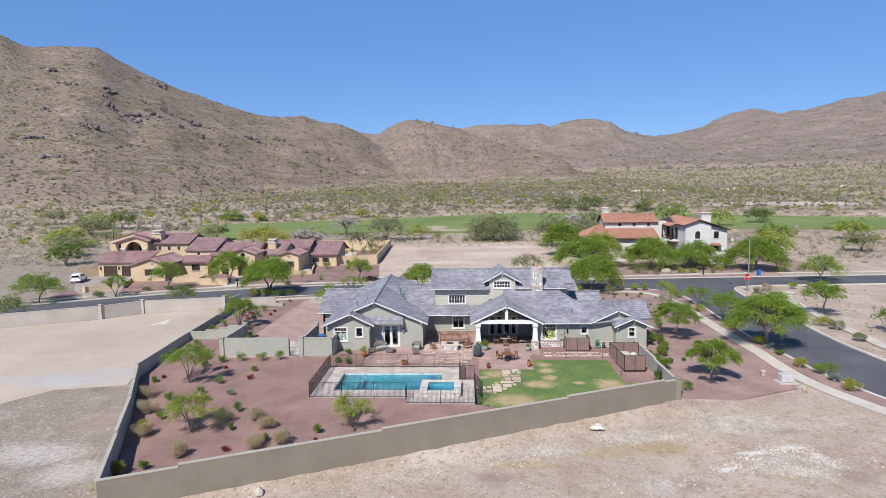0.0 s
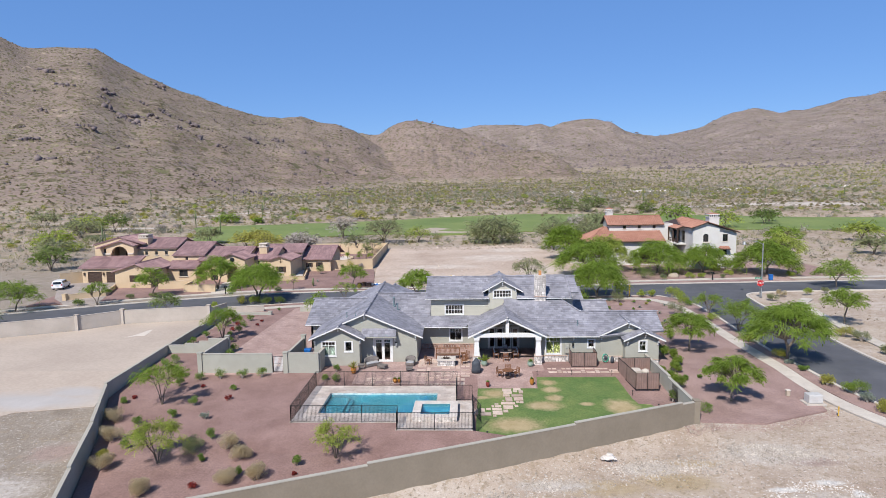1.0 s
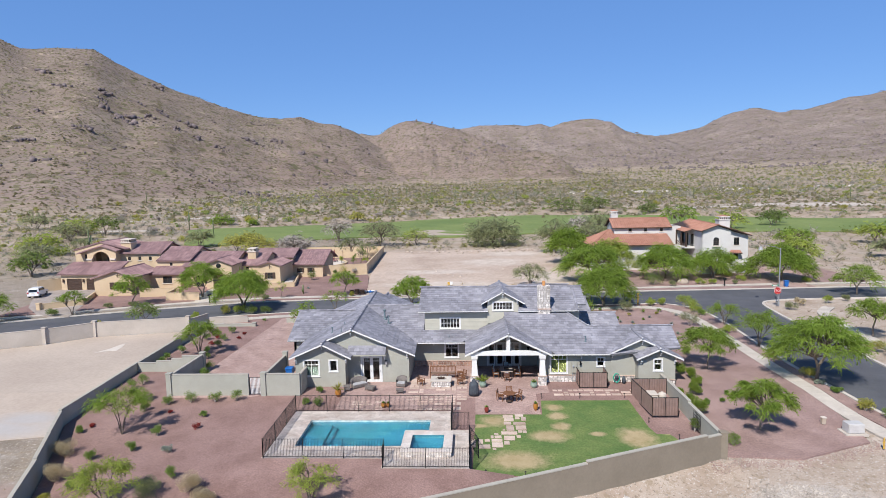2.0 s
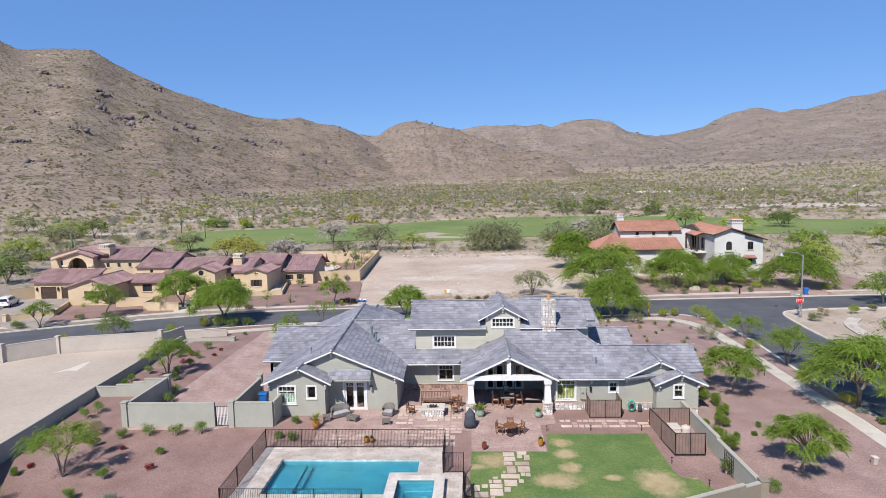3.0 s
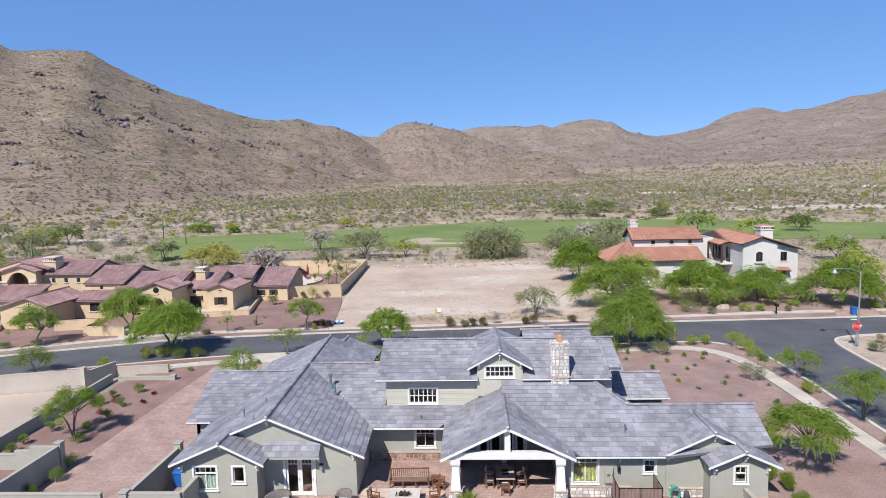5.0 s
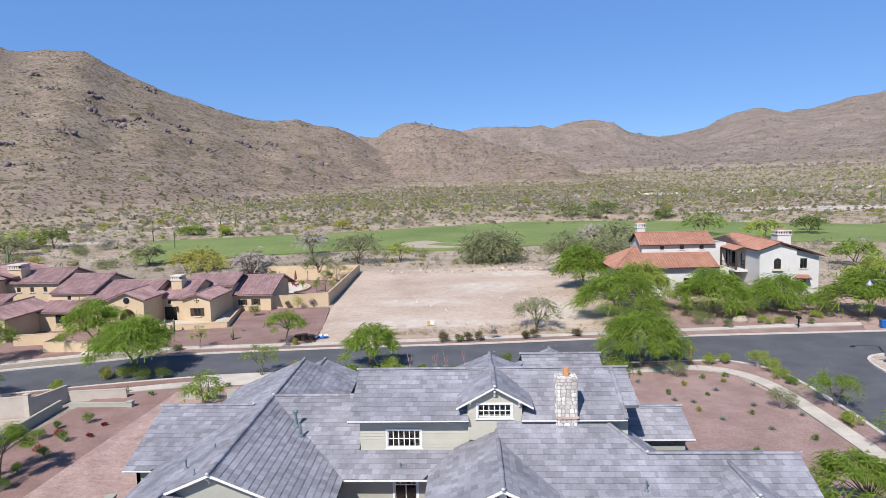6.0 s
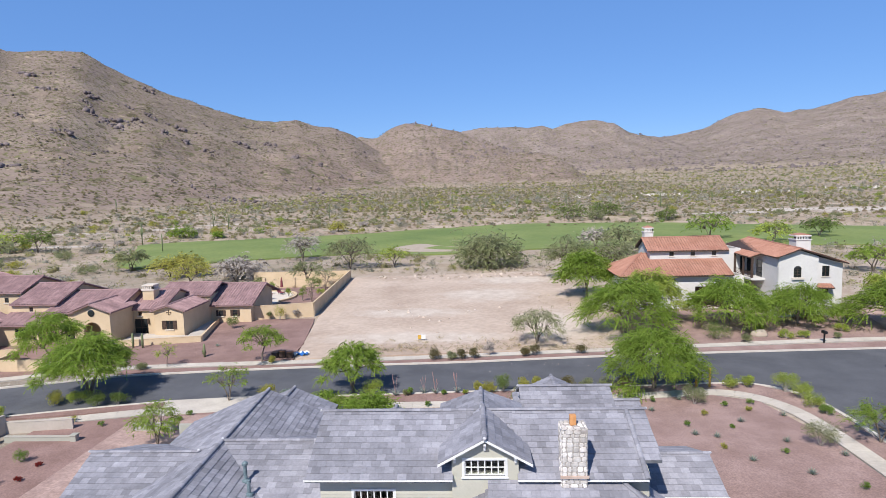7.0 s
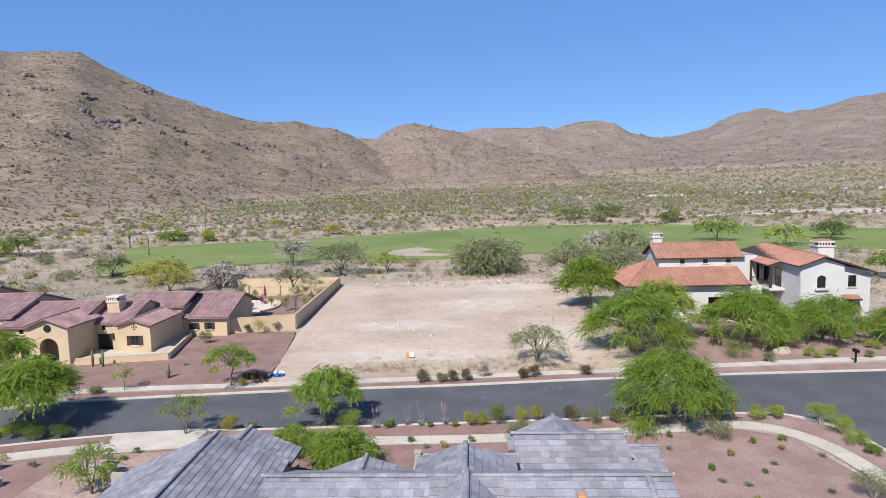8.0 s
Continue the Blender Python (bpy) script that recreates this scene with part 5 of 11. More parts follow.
part("flue_pot", boxes((8.2, 8.5, 72.35, 72.65, 8.35, 8.85), bev=0.02), CLAYPOT, ch)

# vents on the slopes
VENT = surface("blue_grey_painted_pipe", (0.10, 0.145, 0.165), (0.16, 0.215, 0.235), 3, 0.5, fine=(12, 0.1))
for x, y, s, cap in ((-8.75, 74.6, 1.5, 1), (-8.2, 73.6, 1.5, 0), (-11.9, 66.9, 0.6, 0), (-13.2, 68.6, 0.8, 1), (-12.3, 70.4, 0.6, 0), (-1.6, 71.4, 0.6, 0), (11.8, 67.8, 0.8, 1), (16.6, 66.9, 0.7, 0)):
    zz = g2(x) if x < -6.6 else (cf(y) if x < 0 else fp(y))
    bm = bmesh.new()
    turned(bm, [(0.17 * s, -0.1), (0.15 * s, 0.03), (0.07 * s, 0.10), (0.06 * s, 0.55 * s), (0.10 * s, 0.58 * s), (0.11 * s, 0.66 * s), (0.04 * s, 0.72 * s)] if cap else [(0.16 * s, -0.1), (0.14 * s, 0.03), (0.06 * s, 0.09), (0.055 * s, 0.5 * s), (0.045 * s, 0.5 * s)], 12, (x, y, zz))
    part("roof_vent", bm, VENT, house, "blue-grey painted vent pipe")
# ---- surfaces on the ground ----
def slab(name, poly, off, mat, label, category, th=0.3, kind="structure", hole=None):
    bm = bmesh.new()
    sheet(bm, poly, off, th, hole)
    return single(name, bm, mat, label, category, kind=kind)


NEAR_EDGE = [(-110, 62), (-92, 72), (-75, 80.5), (-58, 88.5), (-46, 93.2), (-34, 96.9), (-23.5, 99.2), (-9.0, 100.1), (7.3, 101.2), (26.3, 102.6)]
FAR_EDGE = [(-112, 72), (-92, 82), (-75, 90), (-60, 97.3), (-50, 101.5), (-41, 104.6), (-34.5, 106.6), (-14.8, 109.0), (2.1, 110.2), (16.5, 111.7), (31.1, 112.8), (46.6, 113.6), (80, 115.2), (140, 117)]
NE, FE = smooth_line(NEAR_EDGE, 5), smooth_line(FAR_EDGE, 5)
CORNER_L = smooth_line([(26.3, 102.6), (30.5, 102.4), (33.6, 99.6), (34.6, 95), (34.5, 86.7), (33.9, 78), (33.6, 68), (34.2, 62), (35.2, 57), (37.2, 51.5), (41, 44), (47, 36), (60, 24)], 4)
CORNER_R = smooth_line([(140, 107.5), (80, 106.0), (55, 105.0), (48.5, 104.2), (45.4, 102.3), (44.3, 97), (43.6, 87), (43.2, 78), (42.7, 71), (42.7, 65), (43.6, 61), (46, 55), (50, 48), (56, 41), (68, 30)], 4)
road = slab("road", NE + CORNER_L[1:] + CORNER_R[::-1] + FE[::-1], -0.12, ASPHALT, "dark grey asphalt street with a side street", "road", th=0.3)


def kerb(line, side, label):
    bm = bmesh.new()
    sheet(bm, strip(line, 0.35, side), 0.02, 0.3)
    return single("kerb", bm, KERB, label, "kerb", group="street kerbs", kind="structure")


kerb(NE, -0.17, "pale concrete street kerb")
kerb(CORNER_L, -0.17, "pale concrete kerb round the street corner")
kerb(CORNER_R, -0.17, "pale concrete kerb round the far corner")
kerb(FE, 0.17, "pale concrete street kerb")
# pavements
SLABCONC = surface("pavement_concrete", (0.46, 0.41, 0.36), (0.56, 0.51, 0.45), 0.5, 0.9, 0.003, 30, fine=(5, 0.06), ob_rand=0.05)
SW_NEAR = smooth_line([(-95, 67.2), (-75, 77.4), (-58, 85.3), (-46, 90.2), (-34, 94.0), (-23.5, 96.6), (-9, 97.1), (7, 97.7), (20, 99.3), (25.5, 100.0), (28.6, 99.0), (30.6, 96.2), (31.4, 92), (31.5, 84), (31.3, 76), (31.3, 68), (31.6, 60), (32.5, 55), (34.9, 49.5), (38, 43), (44, 34)], 4)
SW_FAR = smooth_line([(-100, 81), (-75, 93.4), (-60, 100.6), (-50, 105), (-36, 109.4), (-16.6, 111.0), (-7.4, 111.7), (17.1, 114.2), (32, 115.8), (50, 117.6), (90, 119)], 5)
SW_SIDE = smooth_line([(53, 99), (50, 95), (48.6, 88), (47.3, 78.7), (46.6, 71.1), (46.2, 65.8), (47.5, 60), (51, 54), (57, 47)], 4)
for ln, w in ((SW_NEAR, 1.5), (SW_FAR, 1.3), (SW_SIDE, 1.5)):
    bed = slab("pavement", strip(ln, w), 0.005, MORTAR, "pale concrete pavement beside the street", "pavement", th=0.2)
    run = [0.0]
    for p, q in zip(ln, ln[1:]):
        run.append(run[-1] + math.hypot(q[0] - p[0], q[1] - p[1]))
    at = lambda d: (float(np.interp(d, run, [p[0] for p in ln])), float(np.interp(d, run, [p[1] for p in ln])))
    for i in range(int(run[-1] / 1.5)):
        bm = bmesh.new()
        sheet(bm, strip([at(i * 1.5 + 0.012), at(i * 1.5 + 0.75), at(i * 1.5 + 1.488)], w), 0.028, 0.05)
        part("paving_slab", bm, SLABCONC, bed)
slab("driveway_apron", [(-24.8, 95.0), (-18.6, 96.2), (-18.0, 99.9), (-26.0, 98.9)], 0.03, CONCRETE, "pale concrete driveway apron", "driveway", th=0.2)

# house pad: red gravel round the house and street corner, fenced yard
slab("gravel_yard", [(-34.2, 70.4), (-33.4, 57), (-29.2, 48.6), (-23.2, 34.2), (-6, 41.6), (7.9, 48.1), (18.4, 52.4), (24, 51.9), (30.3, 54.4), (31.0, 60), (30.6, 68), (30.6, 90), (29.0, 97.6), (25.5, 99.2), (7, 96.9), (-9, 96.3), (-23.5, 95.8), (-34, 93.2), (-34.2, 90.5)], 0.0, GRAVEL, "raked red-brown gravel yard", "gravel", th=0.25, hole=(-13.6, -1.6, 51.4, 58.9))
slab("verge", NE[20:] + [(30.5, 102.2), (33.2, 99.4), (34.2, 95), (34.1, 86.7), (33.4, 78), (33.1, 68), (33.7, 62), (34.8, 57), (36.8, 51.5), (35.6, 50), (33.4, 55), (32.4, 60), (32.1, 68), (32.2, 84), (32.1, 92), (31.3, 96.6), (29.0, 99.7), (25.5, 100.8), (20, 100.0), (7, 98.5), (-9, 97.9), (-23.5, 97.4)], -0.005, GRAVEL, "red-brown gravel verge between kerb and pavement", "verge", th=0.2)
slab("far_verge", [(-36, 107.2), (-14.8, 109.3), (2.1, 110.6), (16.5, 112.1), (31.1, 113.2), (60, 114.6), (60, 117.2), (32, 115.0), (17.1, 113.4), (-7.4, 110.9), (-16.6, 110.2), (-36, 108.6)], -0.01, GRAVEL, "red-brown gravel verge of the far pavement", "verge", th=0.2)

# paver driveway from the street into the walled court
slab("driveway", [(-27.2, 62.6), (-20.0, 62.6), (-16.3, 64.5), (-16.3, 72.0), (-18.3, 72.0), (-18.3, 84), (-18.5, 95.6), (-26.6, 94.6), (-27.0, 70)], 0.02, PAVERBED, "pink-brown concrete paver driveway", "driveway", th=0.2)
# patio and porch floor
slab("patio", [(-11.2, 60.2), (-1.0, 60.2), (-1.0, 62.4), (1.0, 62.4), (1.0, 59.2), (6.5, 59.2), (6.5, 63.3), (7.8, 63.6), (7.8, 71.5), (1.2, 71.5), (-5.3, 71.5), (-5.3, 66.5), (-11.2, 66.5)], 0.02, PAVERBED, "pink-brown paver patio and porch floor", "patio", th=0.3)
# lawn with a pale header course
slab("lawn", [(1.0, 59.1), (6.6, 59.1), (6.8, 61.85), (14.5, 61.9), (14.75, 56.7), (15.0, 55.6), (16.0, 55.6), (17.3, 52.2), (7.8, 48.3), (5.4, 49.3), (0.7, 49.7)], 0.03, LAWN, "green lawn with straw-coloured dry patches", "lawn", th=0.2)
# golf course
FAIR = list(zip(FAIR_X, FAIR_NEAR)) + list(zip(FAIR_X, FAIR_FAR))[::-1]
FAIR = smooth_line(FAIR + FAIR[:1], 3)[:-1]
slab("fairway", FAIR, 0.25, FAIRWAY, "mown green golf fairway", "fairway", th=1.5)
slab("bunker", smooth_line([(-21, 226), (-19, 231), (-13, 238), (-7, 231), (-2, 227), (4, 220), (1, 216), (-8, 215), (-18, 218), (-21, 226)], 5)[:-1], 0.33, SAND, "pale sand bunker beside the fairway", "bunker", th=0.3)
slab("bunker_lip", smooth_line([(-11, 224), (-7, 229), (-2, 225), (3.4, 220), (-4, 219.5), (-11, 224)], 5)[:-1], 0.42, FAIRWAY, "tongue of green turf in the bunker", "bunker", th=0.3)
# neighbouring lots
slab("graded_lot", [(-120, 34), (-60, 43), (-43.2, 50.7), (-40.2, 54.1), (-33.8, 55.4), (-34.3, 57.2), (-35, 70), (-36.4, 87.9), (-48.6, 85.1), (-52.8, 81.4), (-64, 76.1), (-92, 61.1), (-120, 46)], -0.11, PALEDIRT, "smooth graded bare lot of pale dirt", "ground", th=0.3)
slab("chalk_patch", [(-44.0, 77.6), (-42.9, 78.5), (-41.8, 78.5), (-42.0, 80.1), (-42.5, 81.8), (-42.9, 81.1), (-43.2, 79.3)], -0.095, PALESTUCCO, "thin white chalky patch on the graded lot", "ground patch", th=0.02)
slab("bare_lot", [(-17.5, 112.3), (22, 115.6), (24, 134), (22, 150), (18, 176), (-22.5, 172), (-20.2, 134)], 0.0, PINKDIRT, "bare pinkish stony building lot", "ground", th=0.3)
slab("front_gravel", [(-72, 97.5), (-60, 101.4), (-50, 105.8), (-36, 110.1), (-17.6, 112.0), (-17.7, 114.0), (-18.2, 116.2), (-18.1, 118.4), (-18.6, 120.6), (-18.9, 123.2), (-19.4, 126.0), (-19.9, 129.6), (-20.6, 133), (-31, 133), (-76, 124)], 0.0, GRAVEL, "red-brown gravel front garden", "gravel", th=0.3)
slab("front_gravel", [(22.5, 115.3), (32, 116.6), (50, 118.4), (72, 119.6), (72, 136), (52, 140), (24, 136)], 0.0, GRAVEL, "red-brown gravel front garden", "gravel", th=0.3)
# ---- walls of the yard ----
def wall_run(parent, a, b, z0, tops, th=0.22, mat=None, cap=True, capmat=None):
    """A wall from a to b in plan; tops: (fraction where a length begins, its top level)."""
    mat = mat or STUCCO
    a, b = Vector((*a, 0)), Vector((*b, 0))
    d = b - a
    n = Vector((-d.y, d.x, 0)).normalized() * th / 2
    for i, (f, zt) in enumerate(tops):
        f1 = tops[i + 1][0] if i + 1 < len(tops) else 1.0
        p, q = a + d * f, a + d * f1
        for nm, w, lo, hi, m in (("wall_panel", 1.0, z0, zt - 0.07, mat), ("wall_cap", 1.2, zt - 0.07, zt, capmat or mat)):
            bm = bmesh.new()
            prism(bm, [tuple(v)[:2] + (lo,) for v in (p - n * w, q - n * w, q + n * w, p + n * w)], (0, 0, hi - lo))
            part(nm, bm, m, parent)


def pier(parent, x, y, z0, z1, w=0.46, mat=None):
    p = part("pier", boxes((x - w / 2, x + w / 2, y - w / 2, y + w / 2, z0, z1 - 0.1)), mat or STUCCO, parent)
    part("pier_cap", boxes((x - w / 2 - 0.05, x + w / 2 + 0.05, y - w / 2 - 0.05, y + w / 2 + 0.05, z1 - 0.1, z1), bev=0.02), mat or STUCCO, p)


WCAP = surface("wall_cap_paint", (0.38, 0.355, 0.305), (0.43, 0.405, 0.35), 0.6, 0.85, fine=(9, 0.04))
fw = thing("garden_wall", -2, 43, -1.6, "grey-green stucco garden wall stepping up along the dirt lot", "garden wall", "garden walls")
fw.location = (0, 0, 0)
L0, L1 = (-23.2, 33.8), (18.7, 52.3)
fr = lambda x: (x - L0[0]) / (L1[0] - L0[0])
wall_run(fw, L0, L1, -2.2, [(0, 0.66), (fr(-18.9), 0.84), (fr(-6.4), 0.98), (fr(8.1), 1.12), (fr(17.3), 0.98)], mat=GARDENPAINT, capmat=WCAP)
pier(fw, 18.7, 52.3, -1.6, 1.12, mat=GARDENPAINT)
lw = thing("garden_wall", 0, 0, 0, "grey-green stucco garden wall with its shaded side to the gravel", "garden wall", "garden walls")
for a, b, z0, t0, t1 in (((-23.2, 33.8), (-29.5, 48.5), -2.0, 0.52, 0.80), ((-29.5, 48.5), (-33.6, 57.0), -1.5, 0.80, 0.85), ((-33.6, 57.0), (-34.5, 70.3), -1.2, 1.0, 1.0), ((-34.5, 70.3), (-35.7, 89.9), -0.8, 0.98, 0.62)):
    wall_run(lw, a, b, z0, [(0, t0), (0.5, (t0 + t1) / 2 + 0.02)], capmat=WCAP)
rw = thing("garden_wall", 0, 0, 0, "grey-green stucco side wall beside the lawn", "garden wall", "garden walls")
wall_run(rw, (18.55, 52.6), (18.35, 65.4), -1.3, [(0, 0.98), (0.45, 1.15), (0.95, 1.15)], th=0.24, capmat=WCAP)
cw = thing("garden_wall", 0, 0, 0, "grey-green stucco court wall with piers round the driveway end", "garden wall", "garden walls")
wall_run(cw, (-27.2, 63.2), (-19.9, 63.2), -0.4, [(0, 1.98)], capmat=WCAP)
wall_run(cw, (-18.3, 63.2), (-15.1, 63.2), -0.4, [(0, 2.02)], capmat=WCAP)
wall_run(cw, (-15.1, 63.3), (-15.1, 65.3), -0.4, [(0, 2.0)], capmat=WCAP)
wall_run(cw, (-18.46, 63.5), (-18.46, 69.5), -0.3, [(0, 1.9)], capmat=WCAP)
wall_run(cw, (-27.4, 63.5), (-27.4, 70.1), -0.3, [(0, 1.86)], capmat=WCAP)
wall_run(cw, (-34.4, 70.2), (-27.4, 70.2), -0.4, [(0, 1.0), (0.29, 1.2), (0.53, 1.45), (0.69, 1.75)], capmat=WCAP)
wall_run(cw, (-35.0, 90.0), (-29.2, 90.0), -0.5, [(0, 0.5)], capmat=WCAP)
wall_run(cw, (-25.2, 92.0), (-22.0, 92.0), -0.3, [(0, 0.75)], capmat=WCAP)
for x, y, z1 in ((-27.4, 63.2, 2.1), (-18.5, 63.2, 2.14), (-27.4, 70.2, 2.1), (-18.46, 69.75, 2.25), (-29.1, 90.0, 0.66), (-22.0, 92.0, 0.9)):
    pier(cw, x, y, -0.4, z1)
gate = thing("garden_gate", 0, 0, 0, "white barred garden gate in a black metal frame", "gate")
bm = bmesh.new()
for z in (0.08, 0.9, 1.62):
    bar(bm, (-19.85, 63.2, z), (-18.75, 63.2, z), 0.04)
for x in (-19.83, -18.77):
    bar(bm, (x, 63.2, 0.02), (x, 63.2, 1.64), 0.05)
part("gate_frame", bm, BLACKMETAL, gate)
for i in range(8):
    bm = bmesh.new()
    bar(bm, (-19.7 + i * 0.12, 63.2, 0.08), (-19.7 + i * 0.12, 63.2, 1.62), 0.05)
    part("gate_bar", bm, WHITE, gate)
# wall of the lot next door
nw = thing("garden_wall", 0, 0, 0, "pale cream block wall with piers round the bare lot", "garden wall", "garden walls")
for a, b, t in (((-92, 61.4), (-64, 76.4), 1.9), ((-64, 76.4), (-52.9, 81.8), 1.9), ((-52.9, 81.8), (-48.7, 85.4), 1.9), ((-48.7, 85.4), (-37.4, 88.0), 1.9), ((-37.4, 88.0), (-36.4, 91.8), 1.6), ((-36.4, 91.8), (-30.9, 92.5), 1.0)):
    wall_run(nw, a, b, -0.6, [(0, t)], mat=LOTWALL)
for x, y in ((-52.9, 81.8), (-48.7, 85.4), (-37.4, 88.0)):
    pier(nw, x, y, -0.5, 2.12, mat=LOTWALL)

# low wall of the entry court on the street side
ew = thing("garden_wall", 0, 0, 0, "low grey-green stucco wall of the entry court", "garden wall", "garden walls")
wall_run(ew, (0.2, 88.6), (0.2, 93.5), -0.3, [(0, 0.75)])
wall_run(ew, (0.2, 93.5), (8.6, 93.5), -0.3, [(0, 0.75)])
pier(ew, 0.2, 93.5, -0.3, 1.0)

# ---- pool ----
DZ = -0.28
deck = thing("pool_deck", 0, 0, 0, "pale travertine pool deck", "pool deck")
RECTS = [(-14.5, -0.95, 57.85, 59.75), (-14.5, -12.65, 50.9, 57.85), (-12.65, -4.6, 50.9, 52.88), (-5.6, 0.5, 49.4, 50.9), (-2.7, -0.95, 55.82, 57.85), (-4.6, 0.5, 50.9, 55.82)]
for r in RECTS[:-1]:
    part("deck_slab", boxes((r[0], r[1], r[2], r[3], -2.2, DZ - 0.03)), MORTAR, deck)
part("deck_slab", boxes((-4.6, -3.9, 50.9, 55.82, -2.2, DZ - 0.03), (-1.34, 0.5, 50.9, 55.82, -2.2, DZ - 0.03), (-3.9, -1.34, 50.9, 51.59, -2.2, DZ - 0.03), (-3.9, -1.34, 54.08, 55.82, -2.2, DZ - 0.03)), MORTAR, deck)


def deck_bank(x, y):
    """Gravel raked up against the front of the deck."""
    d = 99.0
    for x0, x1, y0, y1 in RECTS:
        d = min(d, math.hypot(max(x0 - x, 0, x - x1), max(y0 - y, 0, y - y1)))
    return max(level(y) - 0.03, DZ - 0.05 - 0.15 * d)


bm = bmesh.new()
bxs, bys = [-19.5 + 0.5 * i for i in range(47)], [44.9 + 0.5 * i for i in range(17)]
bv = [[bm.verts.new((x, y, deck_bank(x, y))) for x in bxs] for y in bys]
for j in range(len(bys) - 1):
    for i in range(len(bxs) - 1):
        cx, cy = bxs[i] + 0.25, bys[j] + 0.25
        if not any(r[0] + 0.3 < cx < r[1] - 0.3 and r[2] + 0.3 < cy < r[3] - 0.3 for r in RECTS) and not (-12.7 < cx < -2.6 and 52.8 < cy) and not (cx > 0.6 and cy > 49.4) and cy > 34.5 + (cx + 23.2) * 0.4415:
            bm.faces.new((bv[j][i], bv[j][i + 1], bv[j + 1][i + 1], bv[j + 1][i]))
bmesh.ops.delete(bm, geom=[v for v in bm.verts if not v.link_faces], context="VERTS")
single("gravel_bank", bm, GRAVEL, "red-brown gravel raked up to the pool deck", "gravel", kind="structure", smooth=True)


def lay_tiles(parent, rects, w, h, z, mats, name, limit=300, gap=0.012, th=0.035, seed=2, stagger=0.5):
    """Tiles over rectangles: whole ones near by as pieces, cut ones joined."""
    rnd = random.Random(seed)
    bm = boxes((0, w - gap, 0, h - gap, 0, th))
    me = mesh_of(bm, name, mats[0])
    verts, faces, n = [], [], 0
    for x0, x1, y0, y1 in rects:
        row = 0
        y = y0
        while y < y1 - 0.03:
            x = x0 - (w * stagger if row % 2 else 0)
            while x < x1 - 0.03:
                a, b, c, d = max(x, x0), min(x + w - gap, x1), y, min(y + h - gap, y1)
                zz = z(y) if callable(z) else z
                zz += rnd.uniform(-0.003, 0.003)
                if b - a > 0.04:
                    if n < limit and b - a > w - gap - 1e-4 and d - c > h - gap - 1e-4:
                        ob = new(name, me)
                        ob.parent = parent
                        ob.location = (a, c, zz - th)
                        n += 1
                    else:
                        k = len(verts)
                        for q in (zz - th, zz):
                            verts += [(a, c, q), (b, c, q), (b, d, q), (a, d, q)]
                        faces += [(k + 4, k + 5, k + 6, k + 7), (k, k + 1, k + 5, k + 4), (k + 1, k + 2, k + 6, k + 5), (k + 2, k + 3, k + 7, k + 6), (k + 3, k, k + 4, k + 7)]
                x += w
            y += h
            row += 1
    if verts:
        tagged(raw(name + "_field", verts, faces, mats[1], parent), kind="stuff")


TRAV_P = surface("travertine_tile", (0.44, 0.365, 0.315), (0.58, 0.515, 0.465), 0.9, 0.7, 0.002, 30, fine=(6, 0.10), ob_rand=0.10, island=0.10)
lay_tiles(deck, RECTS[:-1] + [(-4.6, -3.9, 50.9, 55.82), (-1.34, 0.5, 50.9, 55.82), (-3.9, -1.34, 50.9, 51.59), (-3.9, -1.34, 54.08, 55.82)], 0.61, 0.405, DZ, (TRAV_P, TRAV_P), "deck_tile")
pool = thing("swimming_pool", 0, 0, 0, "blue rectangular swimming pool with still water", "swimming pool")
bm = bmesh.new()
box(bm, -12.65, -2.7, 52.88, 57.85, -1.7, -1.0)
for v in bm.verts:
    if v.co.z > -1.2 and v.co.x > -5:
        v.co.z = -1.6
part("pool_floor", bm, POOLTILE, pool)
part("pool_wall", boxes((-12.7, -12.64, 52.8, 57.9, -2.1, DZ - 0.03), (-12.7, -4.6, 52.82, 52.89, -2.1, DZ - 0.03), (-12.7, -2.6, 57.84, 57.9, -2.1, DZ - 0.03), (-4.61, -4.55, 52.8, 55.86, -2.1, DZ - 0.03), (-4.6, -2.65, 55.8, 55.83, -2.1, DZ - 0.03), (-2.71, -2.65, 55.8, 57.9, -2.1, DZ - 0.03)), POOLTILE, pool)
part("waterline_tile", boxes((-12.635, -12.62, 52.9, 57.83, -0.47, DZ - 0.03), (-12.6, -4.62, 52.892, 52.905, -0.47, DZ - 0.03), (-12.6, -2.72, 57.815, 57.83, -0.47, DZ - 0.03), (-4.635, -4.62, 52.9, 55.8, -0.47, DZ - 0.03)), POOLTILEDARK, pool)
part("pool_step", boxes((-12.63, -10.85, 52.91, 57.8, -1.5, -0.74), (-10.85, -10.45, 54.9, 57.8, -1.5, -0.9), bev=0.03), POOLTILE, pool)
wa = part("water", boxes((-12.63, -4.63, 52.91, 57.81, -0.46, -0.45), (-4.63, -2.72, 55.84, 57.81, -0.46, -0.45)), WATER, pool)
wa.visible_shadow = False
spa = thing("spa", 0, 0, 0, "raised square spa with stone face beside the pool", "spa")
part("spa_wall", boxes((-4.45, -3.87, 51.0, 54.55, -0.4, 0.08), (-1.37, -0.8, 51.0, 54.55, -0.4, 0.08), (-3.87, -1.37, 51.0, 51.62, -0.4, 0.08), (-3.87, -1.37, 54.05, 54.55, -0.4, 0.08)), TRAV, spa)
